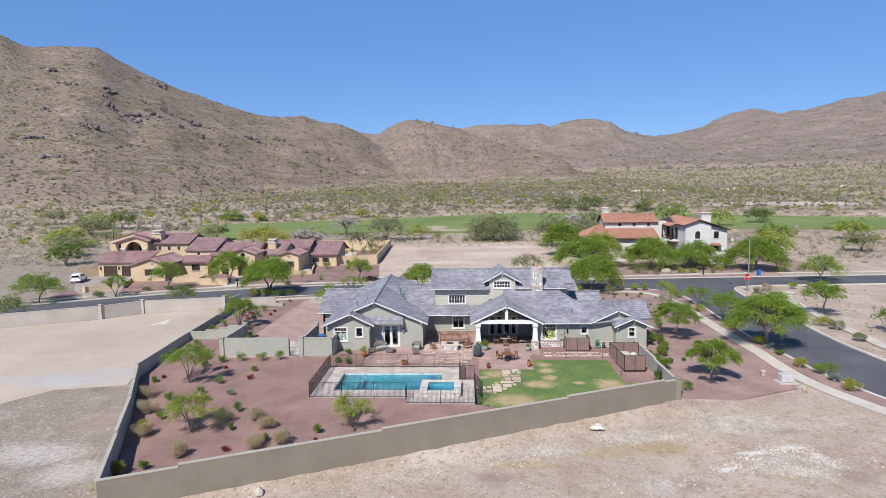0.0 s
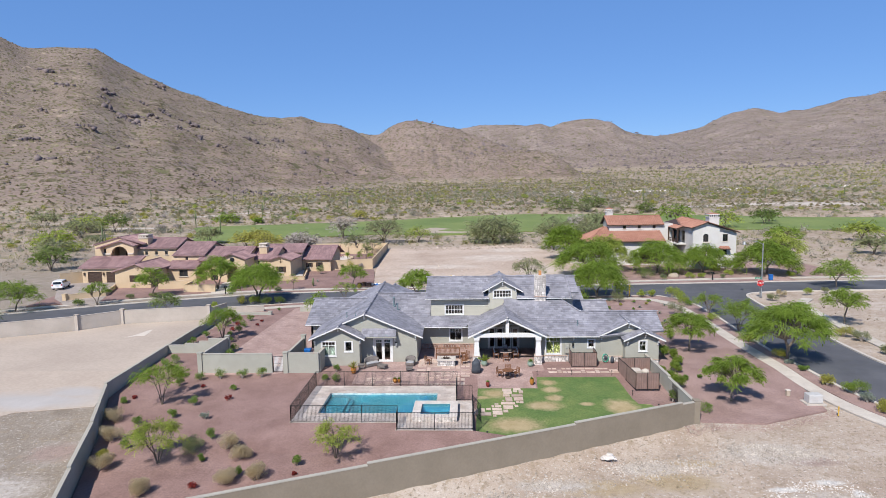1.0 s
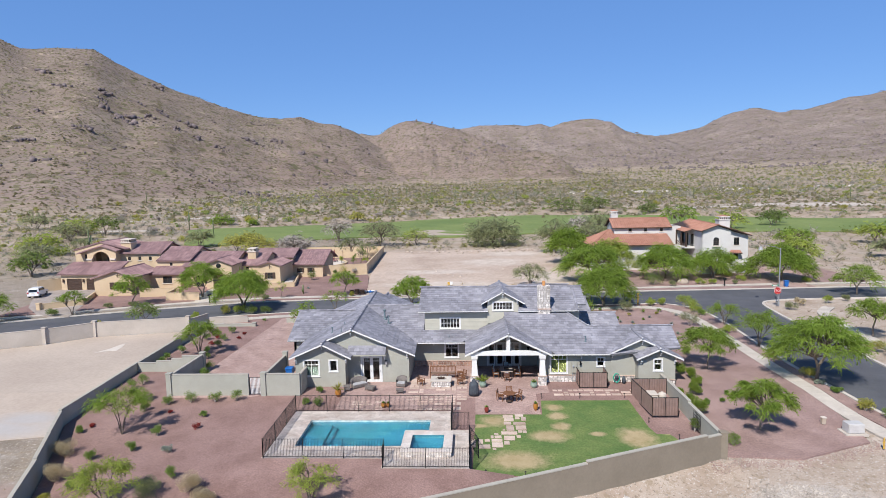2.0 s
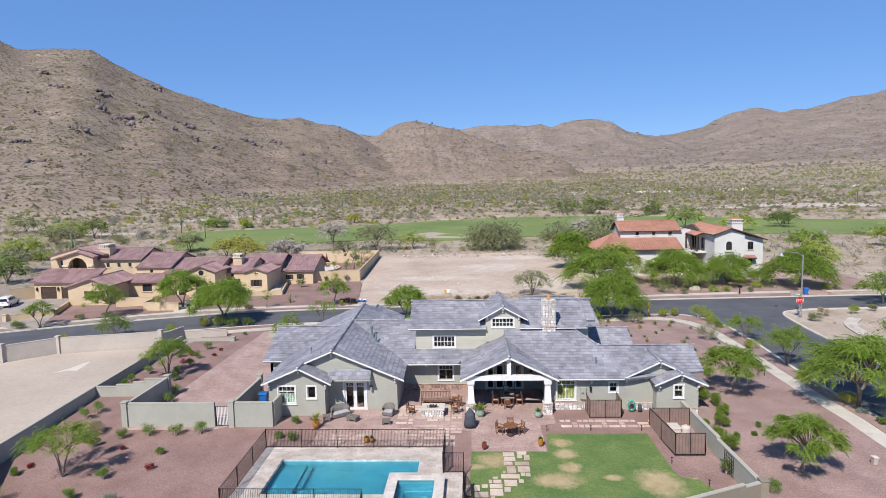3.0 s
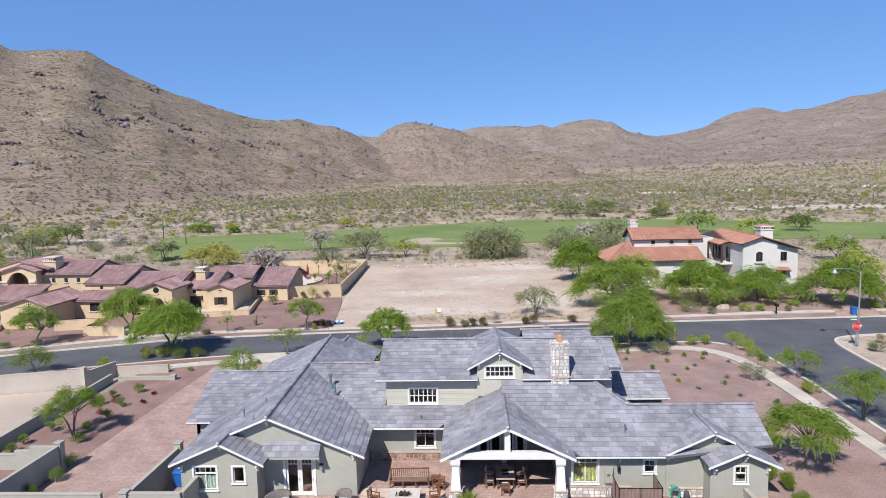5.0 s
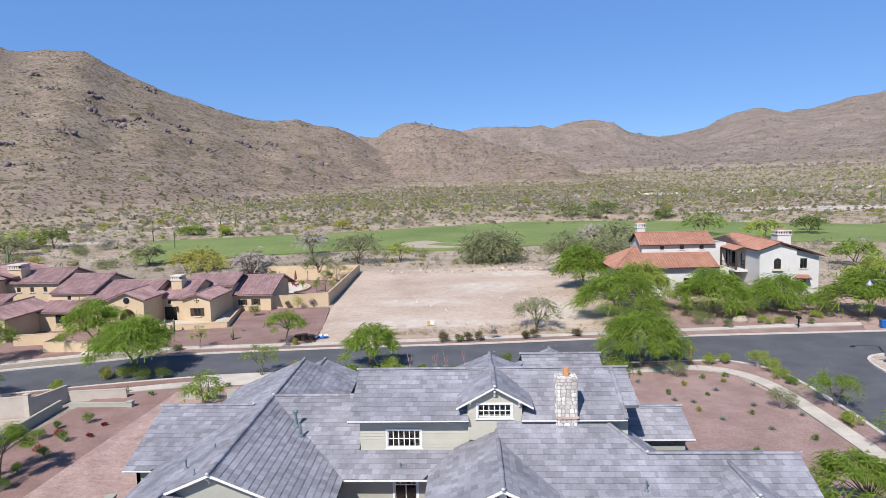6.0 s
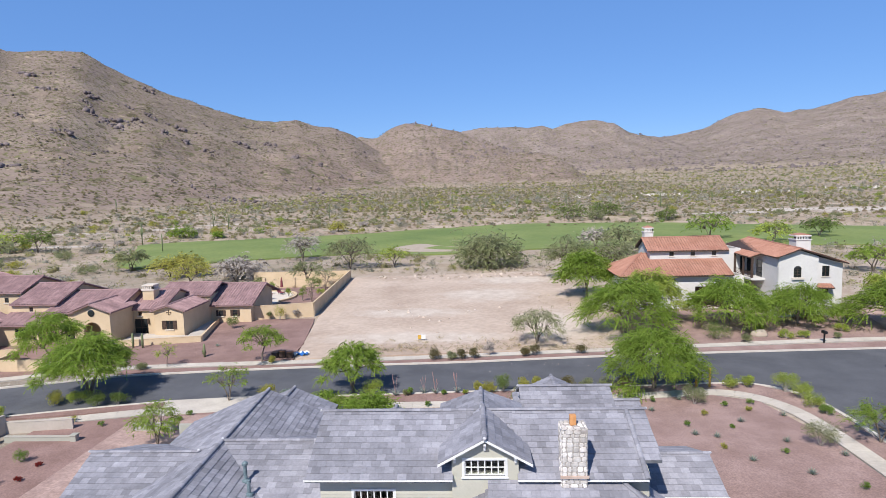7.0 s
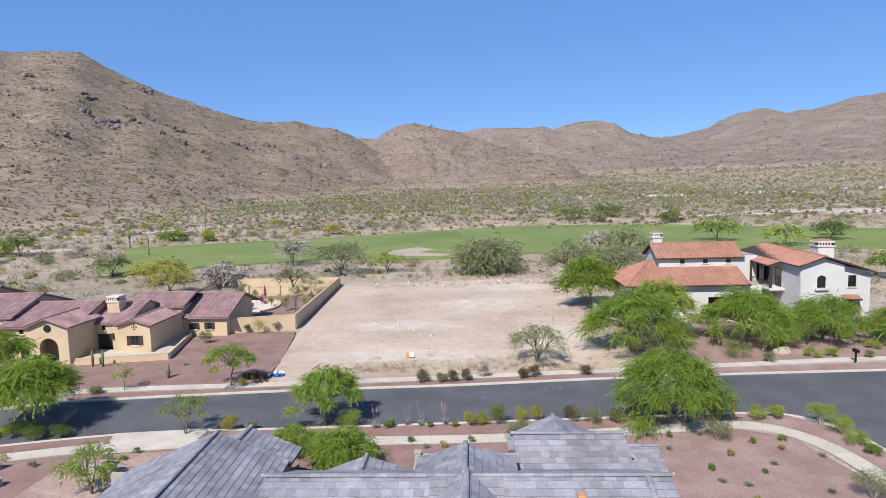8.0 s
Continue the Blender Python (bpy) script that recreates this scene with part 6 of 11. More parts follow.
part("spa_coping", boxes((-4.5, -3.82, 50.95, 54.6, 0.08, 0.14), (-1.42, -0.75, 50.95, 54.6, 0.08, 0.14), (-3.82, -1.42, 50.95, 51.67, 0.08, 0.14), (-3.82, -1.42, 54.0, 54.6, 0.08, 0.14), bev=0.015), TRAV, spa)
stones(spa, (-4.45, -0.8, -0.28, 0.07), lambda u, z, o: (u, 51.0 - o, z), seed=21, size=0.24)
part("spa_floor", boxes((-3.9, -1.34, 51.59, 54.08, -0.95, -0.9)), POOLTILE, spa)
part("spa_liner", boxes((-3.9, -3.86, 51.59, 54.08, -0.9, 0.06), (-1.38, -1.34, 51.59, 54.08, -0.9, 0.06), (-3.86, -1.38, 51.59, 51.63, -0.9, 0.06), (-3.86, -1.38, 54.04, 54.08, -0.9, 0.06)), POOLTILE, spa)
part("spa_bench", boxes((-3.86, -3.4, 51.63, 54.04, -0.9, -0.45), (-3.4, -1.38, 53.6, 54.04, -0.9, -0.45), bev=0.02), POOLTILE, spa)
sw = part("water", boxes((-3.855, -1.385, 51.635, 54.035, -0.01, 0.0)), WATER, spa)
sw.visible_shadow = False

# ---- pool fence ----
fence = thing("pool_fence", 0, 0, 0, "black metal pool fence with thin upright bars", "fence")


FENCE_BAR = mesh_of(boxes((-0.0075, 0.0075, -0.0075, 0.0075, 0, 1)), "fence_bar", BLACKMETAL)
FENCE_BARS, FENCE_REST = [], bmesh.new()


def fence_run(parent, pts, z=DZ, h=1.42, gap=0.11, posts=2.6):
    for a, b in zip(pts, pts[1:]):
        a, b = Vector((*a, z)), Vector((*b, z))
        n = max(1, round((b - a).length / posts))
        for i in range(n):
            p, q = a.lerp(b, i / n), a.lerp(b, (i + 1) / n)
            bm = bmesh.new()
            bar(bm, p, p + Vector((0, 0, h + 0.04)), 0.055)
            part("fence_post", bm, BLACKMETAL, parent)
            for zz in (0.1, h):
                bm = bmesh.new()
                bar(bm, p + Vector((0, 0, zz)), q + Vector((0, 0, zz)), 0.03)
                part("fence_rail", bm, BLACKMETAL, parent)
            m = max(2, round((q - p).length / gap))
            for k in range(1, m):
                c = p.lerp(q, k / m)
                if len(FENCE_BARS) < 300 and c.y < 58.5:
                    ob = new("fence_bar", FENCE_BAR)
                    ob.parent = parent
                    ob.location = c + Vector((0, 0, 0.1))
                    ob.scale = (1, 1, h - 0.1)
                    FENCE_BARS.append(ob)
                else:
                    bar(FENCE_REST, c + Vector((0, 0, 0.1)), c + Vector((0, 0, h)), 0.015)
        bm = bmesh.new()
        bar(bm, b, b + Vector((0, 0, h + 0.04)), 0.055)
        part("fence_post", bm, BLACKMETAL, parent)


fence_run(fence, [(-0.95, 55.8), (-0.95, 59.74), (-14.5, 59.7), (-14.35, 50.85), (-5.6, 50.88), (-5.5, 49.42), (0.48, 49.42), (0.48, 53.4)])
fence_run(fence, [(-0.9, 55.8), (0.46, 55.77)])
fence_run(fence, [(0.5, 53.2), (1.15, 50.9)], h=1.45)
tagged(part("fence_infill", FENCE_REST, BLACKMETAL, fence), kind="stuff")

# ---- enclosures of corrugated panels ----
def enclosure(pts, z, h, label):
    e = thing("equipment_screen", 0, 0, 0, label, "screen", "equipment screens")
    for a, b in zip(pts, pts[1:]):
        a, b = Vector((*a, z)), Vector((*b, z))
        d = (b - a)
        nrm = Vector((-d.y, d.x, 0)).normalized()
        m = max(4, round(d.length / 0.11))
        bm = bmesh.new()
        rows = []
        for k in range(m + 1):
            c = a.lerp(b, k / m) + nrm * (0.03 if k % 2 else 0.0)
            rows.append((bm.verts.new(c + Vector((0, 0, 0.08))), bm.verts.new(c + Vector((0, 0, h - 0.04)))))
        for p, q in zip(rows, rows[1:]):
            bm.faces.new((p[0], q[0], q[1], p[1]))
        part("corrugated_panel", bm, BROWNMETAL, e)
        bm = bmesh.new()
        for zz in (0.05, h):
            bar(bm, a + Vector((0, 0, zz)), b + Vector((0, 0, zz)), 0.035)
        for c in (a, (a + b) / 2, b):
            bar(bm, c, c + Vector((0, 0, h)), 0.04)
        part("screen_frame", bm, BLACKMETAL, e)
    return e


enclosure([(10.7, 66.5), (10.7, 64.7), (13.25, 64.7), (13.25, 66.5)], 0.0, 1.5, "brown corrugated metal screen by the house wall")
enclosure([(15.1, 63.3), (15.5, 58.45), (17.6, 58.45), (17.6, 58.47)], -0.26, 1.62, "brown corrugated metal screen round pool equipment")
enclosure([(15.1, 63.3), (18.2, 63.3)], -0.2, 1.55, "brown corrugated metal screen round pool equipment")
pe = thing("pool_filter", 17.0, 60.7, -0.15, "off-white pool filter and pump behind the screen", "pool filter")
bm = bmesh.new()
turned(bm, [(0.26, 0), (0.34, 0.08), (0.34, 0.5), (0.37, 0.52), (0.37, 0.58), (0.34, 0.6), (0.34, 0.98), (0.3, 1.08), (0.12, 1.14), (0.1, 1.2), (0.02, 1.21)], 20)
part("filter_tank", bm, PALESTUCCO, pe)
part("heater_box", boxes((-1.12, -0.42, -0.3, 0.75, 0, 1.0), bev=0.03), PALESTUCCO, pe)
part("heater_lid", boxes((-1.16, -0.38, -0.34, 0.79, 1.0, 1.06), bev=0.02), PALESTUCCO, pe)
part("heater_grille", boxes(*[(-1.0, -0.54, -0.32, -0.29, z, z + 0.05) for z in (0.2, 0.32, 0.44)]), METALGREY, pe)
bm = bmesh.new()
tube(bm, [(-0.6, -0.2, 0.1), (-0.6, -0.7, 0.1), (0.2, -0.7, 0.12), (0.2, -0.3, 0.3)], 0.04, 6)
part("pipe", bm, METALGREY, pe)

# ---- stepping stones and flagstones ----
flag_set = random.Random(8)


def paving(name, x0, x1, y0, y1, cell, z, label, keep=1.0, cat="paving", gap=0.10):
    """Random rectangular stones fitted into a grid of cells."""
    t = thing(name, 0, 0, 0, label, cat)
    nx, ny = max(1, round((x1 - x0) / cell)), max(1, round((y1 - y0) / cell))
    used = set()
    base = mesh_of(boxes((0, 1, 0, 1, 0, 1)), "flagstone", FLAG)
    for j in range(ny):
        for i in range(nx):
            if (i, j) in used:
                continue
            w, h = flag_set.choice(((2, 1), (1, 1), (2, 2), (1, 2), (2, 1), (1, 1), (2, 2)))
            w, h = min(w, nx - i), min(h, ny - j)
            while any((i + a, j + b) in used for a in range(w) for b in range(h)):
                w, h = max(1, w - 1), max(1, h - 1) if w == 1 else h
                if w == 1 and h == 1:
                    break
            for a in range(w):
                for b in range(h):
                    used.add((i + a, j + b))
            if flag_set.random() > keep:
                continue
            ob = new("flagstone", base)
            ob.parent = t
            zz = z(y0 + j * cell) if callable(z) else z
            ob.matrix_local = pose(x0 + i * cell + gap / 2, y0 + j * cell + gap / 2, zz - 0.05, 0, 0, flag_set.uniform(-0.6, 0.6)) @ Matrix.Diagonal((w * cell - gap, h * cell - gap, 0.06 + flag_set.uniform(0, 0.01), 1))
    return t


paving("flagstone_terrace", -5.2, 0.3, 62.0, 67.5, 0.5, lambda y: level(y) + 0.03, "pale flagstone terrace round the fire pit", keep=0.97, gap=0.12)
paving("flagstone_terrace", -4.2, -0.2, 60.0, 62.0, 0.5, lambda y: level(y) + 0.03, "pale flagstones leading from the terrace to the pool", keep=0.94, gap=0.11)
paving("flagstone_path", -10.0, -7.0, 59.95, 62.2, 0.5, lambda y: level(y) + 0.03, "pale flagstones set in the patio")
paving("flagstone_path", 8.1, 15.5, 62.9, 64.3, 0.47, lambda y: level(y) + 0.02, "pale flagstone path along the house")
steps = thing("stepping_stones", 0, 0, 0, "pale rectangular stepping stones across the lawn", "stepping stones")
one = mesh_of(boxes((-0.5, 0.5, -0.5, 0.5, 0, 1), bev=0.01), "stepping_stone", FLAG)
srnd = random.Random(4)
# centre x, y, width, depth of each stone: the way down from the patio, then the turn to the pool gate
DOWN = ((3.68, 58.7, 0.83, 0.56), (4.63, 58.88, 0.7, 0.44), (3.73, 58.06, 0.78, 0.55), (4.45, 58.38, 0.38, 0.4), (4.95, 58.22, 0.39, 0.71), (3.58, 57.41, 0.6, 0.46), (3.74, 56.56, 0.6, 1.0), (4.54, 57.4, 1.0, 0.46), (4.61, 56.65, 0.82, 0.74), (3.62, 55.71, 1.25, 0.5), (4.49, 55.99, 0.31, 0.4), (4.84, 55.94, 0.3, 0.44), (3.23, 56.26, 0.19, 0.26))
TURN_IN = ((3.59, 54.88, 0.84, 0.75), (3.33, 54.11, 0.41, 0.54), (4.31, 55.14, 0.31, 0.42), (2.59, 55.53, 0.34, 0.21), (2.25, 55.07, 0.22, 0.4), (2.71, 55.06, 0.53, 0.4), (2.6, 54.5, 0.83, 0.42), (2.61, 53.79, 0.84, 0.8), (2.35, 53.14, 0.27, 0.29), (1.34, 54.28, 0.38, 0.7), (1.85, 54.5, 0.38, 0.38), (1.6, 53.51, 0.93, 0.62), (0.78, 53.98, 0.38, 1.3))
for x, y, w, d in DOWN + TURN_IN:
    ob = new("stepping_stone", one)
    ob.parent = steps
    ob.matrix_local = pose(x, y, level(y) + 0.025, 0, 0, srnd.uniform(-1.5, 1.5)) @ Matrix.Diagonal((w, d, 0.05, 1))

# ---- terrace furniture ----
def empty_chair(x, y, rz, label, group):
    t = thing("patio_chair", 0, 0, 0, label, "chair", group)
    part("seat", boxes((-0.25, 0.25, -0.25, 0.25, 0.38, 0.44), bev=0.015), WOOD, t)
    for sx in (-0.24, 0.24):
        for sy in (-0.24, 0.24):
            bm = bmesh.new()
            bar(bm, (sx, sy, 0), (sx, sy + (0.1 if sy > 0 else 0), 0.62 if sy < 0 else 0.95), 0.05)
            part("leg", bm, WOOD, t)
        bm = bmesh.new()
        bar(bm, (sx, -0.28, 0.63), (sx, 0.28, 0.63), 0.05)
        part("armrest", bm, WOOD, t)
    bm = bmesh.new()
    for z in (0.5, 0.6, 0.7, 0.8, 0.9):
        bar(bm, (-0.24, 0.24 + z * 0.1, z), (0.24, 0.24 + z * 0.1, z), 0.03, 0.05)
    part("backrest", bm, WOOD, t)
    t.matrix_basis = pose(x, y, 0.03, 0, 0, rz)
    return t


c0 = empty_chair(-4.1, 65.6, 70, "brown wooden slatted armchair by the fire pit", "terrace chairs")
copy_thing(c0, pose(-0.35, 65.7, 0.03, 0, 0, -75))
copy_thing(c0, pose(-0.2, 67.2, 0.03, 0, 0, -50))
for x, y, rz in ((3.1, 68.6, 80), (3.1, 67.7, 95), (5.2, 68.6, -80), (5.2, 67.7, -95), (4.1, 66.75, 175), (4.2, 69.7, 0)):
    pc = tagged(copy_thing(c0, pose(x, y, 0.03, 0, 0, rz)), "brown wooden armchair with pale cushions at the porch table", group="porch dining chairs")
    part("seat_cushion", boxes((-0.22, 0.22, -0.24, 0.2, 0.47, 0.54), bev=0.03), PILLOW, pc)
    bm = boxes((-0.2, 0.2, 0.16, 0.26, 0.55, 0.92), bev=0.04)
    part("back_pillow", bm, PILLOW, pc)
for x, y, rz in ((3.25, 61.9, 70), (4.75, 61.85, -60), (4.1, 62.5, 5)):
    tagged(copy_thing(c0, pose(x, y, 0.03 - 0.12, 0, 0, rz)), "brown wooden armchair at the round table", group="round table chairs")
bench = thing("garden_bench", 0, 0, 0, "long brown wooden bench with slatted back", "bench")
for i in range(6):
    part("seat_slat", boxes((-1.1, 1.1, -0.3 + i * 0.098, -0.23 + i * 0.098, 0.41, 0.45)), WOOD, bench)
for x in (-1.08, -0.36, 0.36, 1.08):
    for y0, y1 in ((-0.3, 0.62 if abs(x) > 1 else 0.41), (0.24, 1.0 if abs(x) > 1 else 0.41)):
        part("leg", boxes((x - 0.03, x + 0.03, y0, y0 + 0.06, 0, y1)), WOOD, bench)
for x in (-1.08, 1.08):
    part("armrest", boxes((x - 0.04, x + 0.04, -0.34, 0.24, 0.62, 0.66)), WOOD, bench)
part("seat_cushion", boxes((-1.02, 1.02, -0.27, 0.2, 0.451, 0.5), bev=0.02), BROWNCLOTH, bench)
for i in range(19):
    part("back_slat", boxes((-1.06 + i * 0.1165, -1.02 + i * 0.1165, 0.25, 0.28, 0.5, 0.95)), WOOD, bench)
part("back_rail", boxes((-1.1, 1.1, 0.24, 0.3, 0.95, 1.02)), WOOD, bench)
bench.matrix_basis = pose(-2.1, 67.75, 0.05, 0, 0, 2) @ Matrix.Diagonal((1.16, 1.1, 1.08, 1.0))
st_ = thing("side_table", -0.45, 68.1, 0.04, "small brown wooden side table by the bench", "table")
part("tabletop", boxes((-0.27, 0.27, -0.27, 0.27, 0.46, 0.5), bev=0.008), WOOD, st_)
for sx in (-0.22, 0.22):
    for sy in (-0.22, 0.22):
        part("leg", boxes((sx - 0.025, sx + 0.025, sy - 0.025, sy + 0.025, 0, 0.46)), WOOD, st_)
fp_ = thing("fire_pit", -2.2, 65.5, 0.05, "square stone fire pit with pale slab top", "fire pit")
part("pit_base", boxes((-0.75, 0.75, -0.55, 0.55, 0, 0.42)), MORTAR, fp_)
for sd, f in ((31, lambda u, z, o: (u, -0.55 - o, z)), (32, lambda u, z, o: (u, 0.55 + o, z))):
    stones(fp_, (-0.75, 0.75, 0, 0.42), f, seed=sd, size=0.2)
for sd, f in ((33, lambda u, z, o: (0.75 + o, u, z)), (34, lambda u, z, o: (-0.75 - o, u, z))):
    stones(fp_, (-0.55, 0.55, 0, 0.42), f, seed=sd, size=0.2)
part("pit_top", boxes((-0.85, 0.85, -0.65, -0.3, 0.42, 0.5), (-0.85, 0.85, 0.3, 0.65, 0.42, 0.5), (-0.85, -0.45, -0.3, 0.3, 0.42, 0.5), (0.45, 0.85, -0.3, 0.3, 0.42, 0.5)), KERB, fp_)
bm = bmesh.new()
lr = random.Random(3)
for i in range(9):
    a = lr.uniform(0, 6.3)
    bar(bm, (-0.3 * math.cos(a), -0.2 * math.sin(a), 0.42), (0.3 * math.cos(a), 0.2 * math.sin(a), 0.56), 0.07)
part("log", bm, DARKWOOD, fp_)
fp_.scale = (1.16, 1.1, 1.35)


def wicker_seat(name, w, x, y, rz, label):
    t = thing(name, 0, 0, 0, label, "wicker seat", "wicker set")
    bm = bmesh.new()
    n = 18
    ring0, ring1, ring2, ring3 = [], [], [], []
    for k in range(n + 1):
        a = math.pi * (-0.08 + 1.16 * k / n)
        cx, cy = math.cos(a), math.sin(a)
        hgt = 0.62 + 0.30 * max(0, cy) ** 0.55
        sx, sy = w / 2, 0.42
        ring0.append(bm.verts.new((cx * sx * 0.92, cy * sy * 0.9, 0.05)))
        ring1.append(bm.verts.new((cx * sx * 1.06, cy * sy * 1.08, hgt)))
        ring2.append(bm.verts.new((cx * (sx - 0.1), cy * (sy - 0.06), hgt - 0.02)))
        ring3.append(bm.verts.new((cx * (sx - 0.12), cy * (sy - 0.1), 0.3)))
    for r0, r1 in ((ring0, ring1), (ring1, ring2), (ring2, ring3)):
        for k in range(n):
            bm.faces.new((r0[k], r0[k + 1], r1[k + 1], r1[k]))
    part("wicker_shell", bm, WICKER, t, smooth=True)
    part("seat_base", boxes((-w / 2 + 0.06, w / 2 - 0.06, -0.36, 0.3, 0.05, 0.32), bev=0.03), WICKER, t)
    part("seat_cushion", boxes((-w / 2 + 0.12, w / 2 - 0.12, -0.36, 0.26, 0.32, 0.42), bev=0.03), CUSHION, t)
    t.matrix_basis = pose(x, y, 0.03, 0, 0, rz)
    return t


wicker_seat("wicker_loveseat", 1.65, -10.0, 65.15, 36, "grey wicker loveseat with grey cushion")
wicker_seat("wicker_armchair", 1.05, -5.95, 65.35, -14, "grey wicker armchair with grey cushion")
for x, y, w, d, rz, hh in ((-8.75, 64.2, 1.0, 0.62, -25, 0.42), (-10.95, 64.1, 0.62, 0.62, 15, 0.5), (-5.9, 63.5, 0.7, 0.5, 5, 0.38)):
    t = thing("wicker_table", 0, 0, 0, "low grey wicker side table" if w < 0.65 else "low grey wicker table", "table", "wicker set")
    part("table_top", boxes((-w / 2, w / 2, -d / 2, d / 2, hh - 0.06, hh), bev=0.01), WICKER, t)
    for sx in (-1, 1):
        for sy in (-1, 1):
            part("leg", boxes((sx * (w / 2 - 0.06) - 0.03, sx * (w / 2 - 0.06) + 0.03, sy * (d / 2 - 0.06) - 0.03, sy * (d / 2 - 0.06) + 0.03, 0, hh - 0.06)), WICKER, t)
    part("apron", boxes((-w / 2 + 0.03, w / 2 - 0.03, -d / 2 + 0.03, d / 2 - 0.03, 0.14, hh - 0.06), bev=0.01), WICKER, t)
    t.matrix_basis = pose(x, y, 0.03, 0, 0, rz)
dt = thing("dining_table", 4.15, 68.2, 0.03, "pale-topped porch dining table with dark centre", "table")
part("tabletop", boxes((-0.6, 0.6, -0.95, 0.95, 0.7, 0.76), bev=0.01), FLAG, dt)
part("centre_inlay", boxes((-0.22, 0.22, -0.4, 0.4, 0.764, 0.78)), DARKWOOD, dt)
for sx in (-0.5, 0.5):
    for sy in (-0.8, 0.8):
        part("leg", boxes((sx - 0.04, sx + 0.04, sy - 0.04, sy + 0.04, 0, 0.7)), DARKWOOD, dt)
rt = thing("round_table", 4.0, 61.6, -0.08, "round brown wooden patio table", "table")
bm = bmesh.new()
turned(bm, [(0.55, 0.7), (0.58, 0.72), (0.58, 0.75), (0.55, 0.76)], 24)
part("tabletop", bm, WOOD, rt)
bm = bmesh.new()
turned(bm, [(0.3, 0), (0.28, 0.06), (0.07, 0.12), (0.06, 0.7)], 12)
part("pedestal", bm, DARKWOOD, rt)
gr = thing("covered_grill", 0.9, 63.0, 0.02, "barbecue under a charcoal fabric cover", "grill")
bm = bmesh.new()
turned(bm, [(0.52, 0), (0.49, 0.35), (0.45, 0.8), (0.43, 1.02), (0.40, 1.06), (0.24, 1.2), (0.13, 1.4), (0.03, 1.5)], 20)
for v in bm.verts:
    a = math.atan2(v.co.y, v.co.x)
    k = 1.0 / max(abs(math.cos(a)), abs(math.sin(a))) ** 0.6
    v.co.x *= k * (0.92 + 0.04 * math.sin(a * 5))
    v.co.y *= k * 0.72 * (1 + 0.05 * math.cos(a * 4))
part("grill_cover", bm, DARKCLOTH, gr, smooth=True)


def pot(x, y, z, r, h, mat, label, plant=None, ph=0.5, seed=0):
    t = thing("plant_pot", x, y, z, label, "plant pot", "terrace pots")
    bm = bmesh.new()
    turned(bm, [(r * 0.55, 0), (r * 0.9, h * 0.35), (r, h * 0.65), (r * 0.8, h * 0.92), (r * 0.9, h), (r * 0.72, h), (r * 0.66, h * 0.88)], 18)
    part("pot", bm, mat, t, smooth=True)
    if plant:
        rr = random.Random(seed)
        bm = bmesh.new()
        for i in range(46):
            a, e, l = rr.uniform(0, 6.28), rr.uniform(0.3, 1.4), ph * rr.uniform(0.6, 1.1)
            d = Vector((math.cos(a) * math.cos(e), math.sin(a) * math.cos(e), math.sin(e)))
            s = Vector((-math.sin(a), math.cos(a), 0)) * 0.03
            p = Vector((0, 0, h * 0.9))
            m = p + d * l * 0.6
            q = p + d * l - Vector((0, 0, 0.1 * l))
            vs = [bm.verts.new(k) for k in (p - s * 0.5, p + s * 0.5, m + s, q, m - s)]
            bm.faces.new(vs)
        part("foliage", bm, plant, t)
    return t


pot(-11.5, 62.8, -0.02, 0.3, 0.62, TERRA, "ochre glazed pot with a palm-like plant", LEAF_YELLOW, 0.9, 1)
pot(-7.0, 60.5, -0.2, 0.24, 0.4, TERRA, "ochre glazed pot with small succulents", LEAF_SHRUB, 0.25, 2)
pot(-6.6, 60.55, -0.2, 0.18, 0.34, TERRA, "ochre glazed pot with small succulents", LEAF_SHRUB, 0.25, 3)
pot(1.75, 65.0, 0.02, 0.36, 0.6, GREENPOT, "celadon pot with a leafy yellow-green plant", LEAF_PALO, 0.95, 4)
pot(6.5, 64.8, 0.02, 0.34, 0.56, GREENPOT, "celadon pot with a low green plant", LEAF_SHRUB, 0.4, 5)
pot(1.95, 59.5, -0.3, 0.2, 0.5, REDPOT, "dark red glazed pot with a small plant", LEAF_SHRUB, 0.25, 6)
pot(6.15, 60.0, -0.28, 0.22, 0.6, TERRA, "ochre glazed pot with a small plant", LEAF_SHRUB, 0.3, 7)
# wall lanterns
for x, y, z in ((11.1, 66.58, 1.7), (1.6, 71.58, 1.75), (6.6, 71.58, 1.75)):
    wl_ = thing("wall_lantern", x, y, z, "dark metal wall lantern with glass panes", "lantern", "wall lanterns")
    part("back_plate", boxes((-0.06, 0.06, -0.02, 0.0, 0.05, 0.3)), BLACKMETAL, wl_)
    part("lantern_glass", boxes((-0.07, 0.07, -0.2, -0.06, 0.02, 0.26)), GLASSDARK, wl_)
    bm = bmesh.new()
    turned(bm, [(0.13, 0), (0.12, 0.03), (0.02, 0.1)], 4, (0, -0.13, 0.26))
    part("lantern_roof", bm, BLACKMETAL, wl_)
    part("lantern_base", boxes((-0.08, 0.08, -0.21, -0.05, 0.0, 0.02)), BLACKMETAL, wl_)
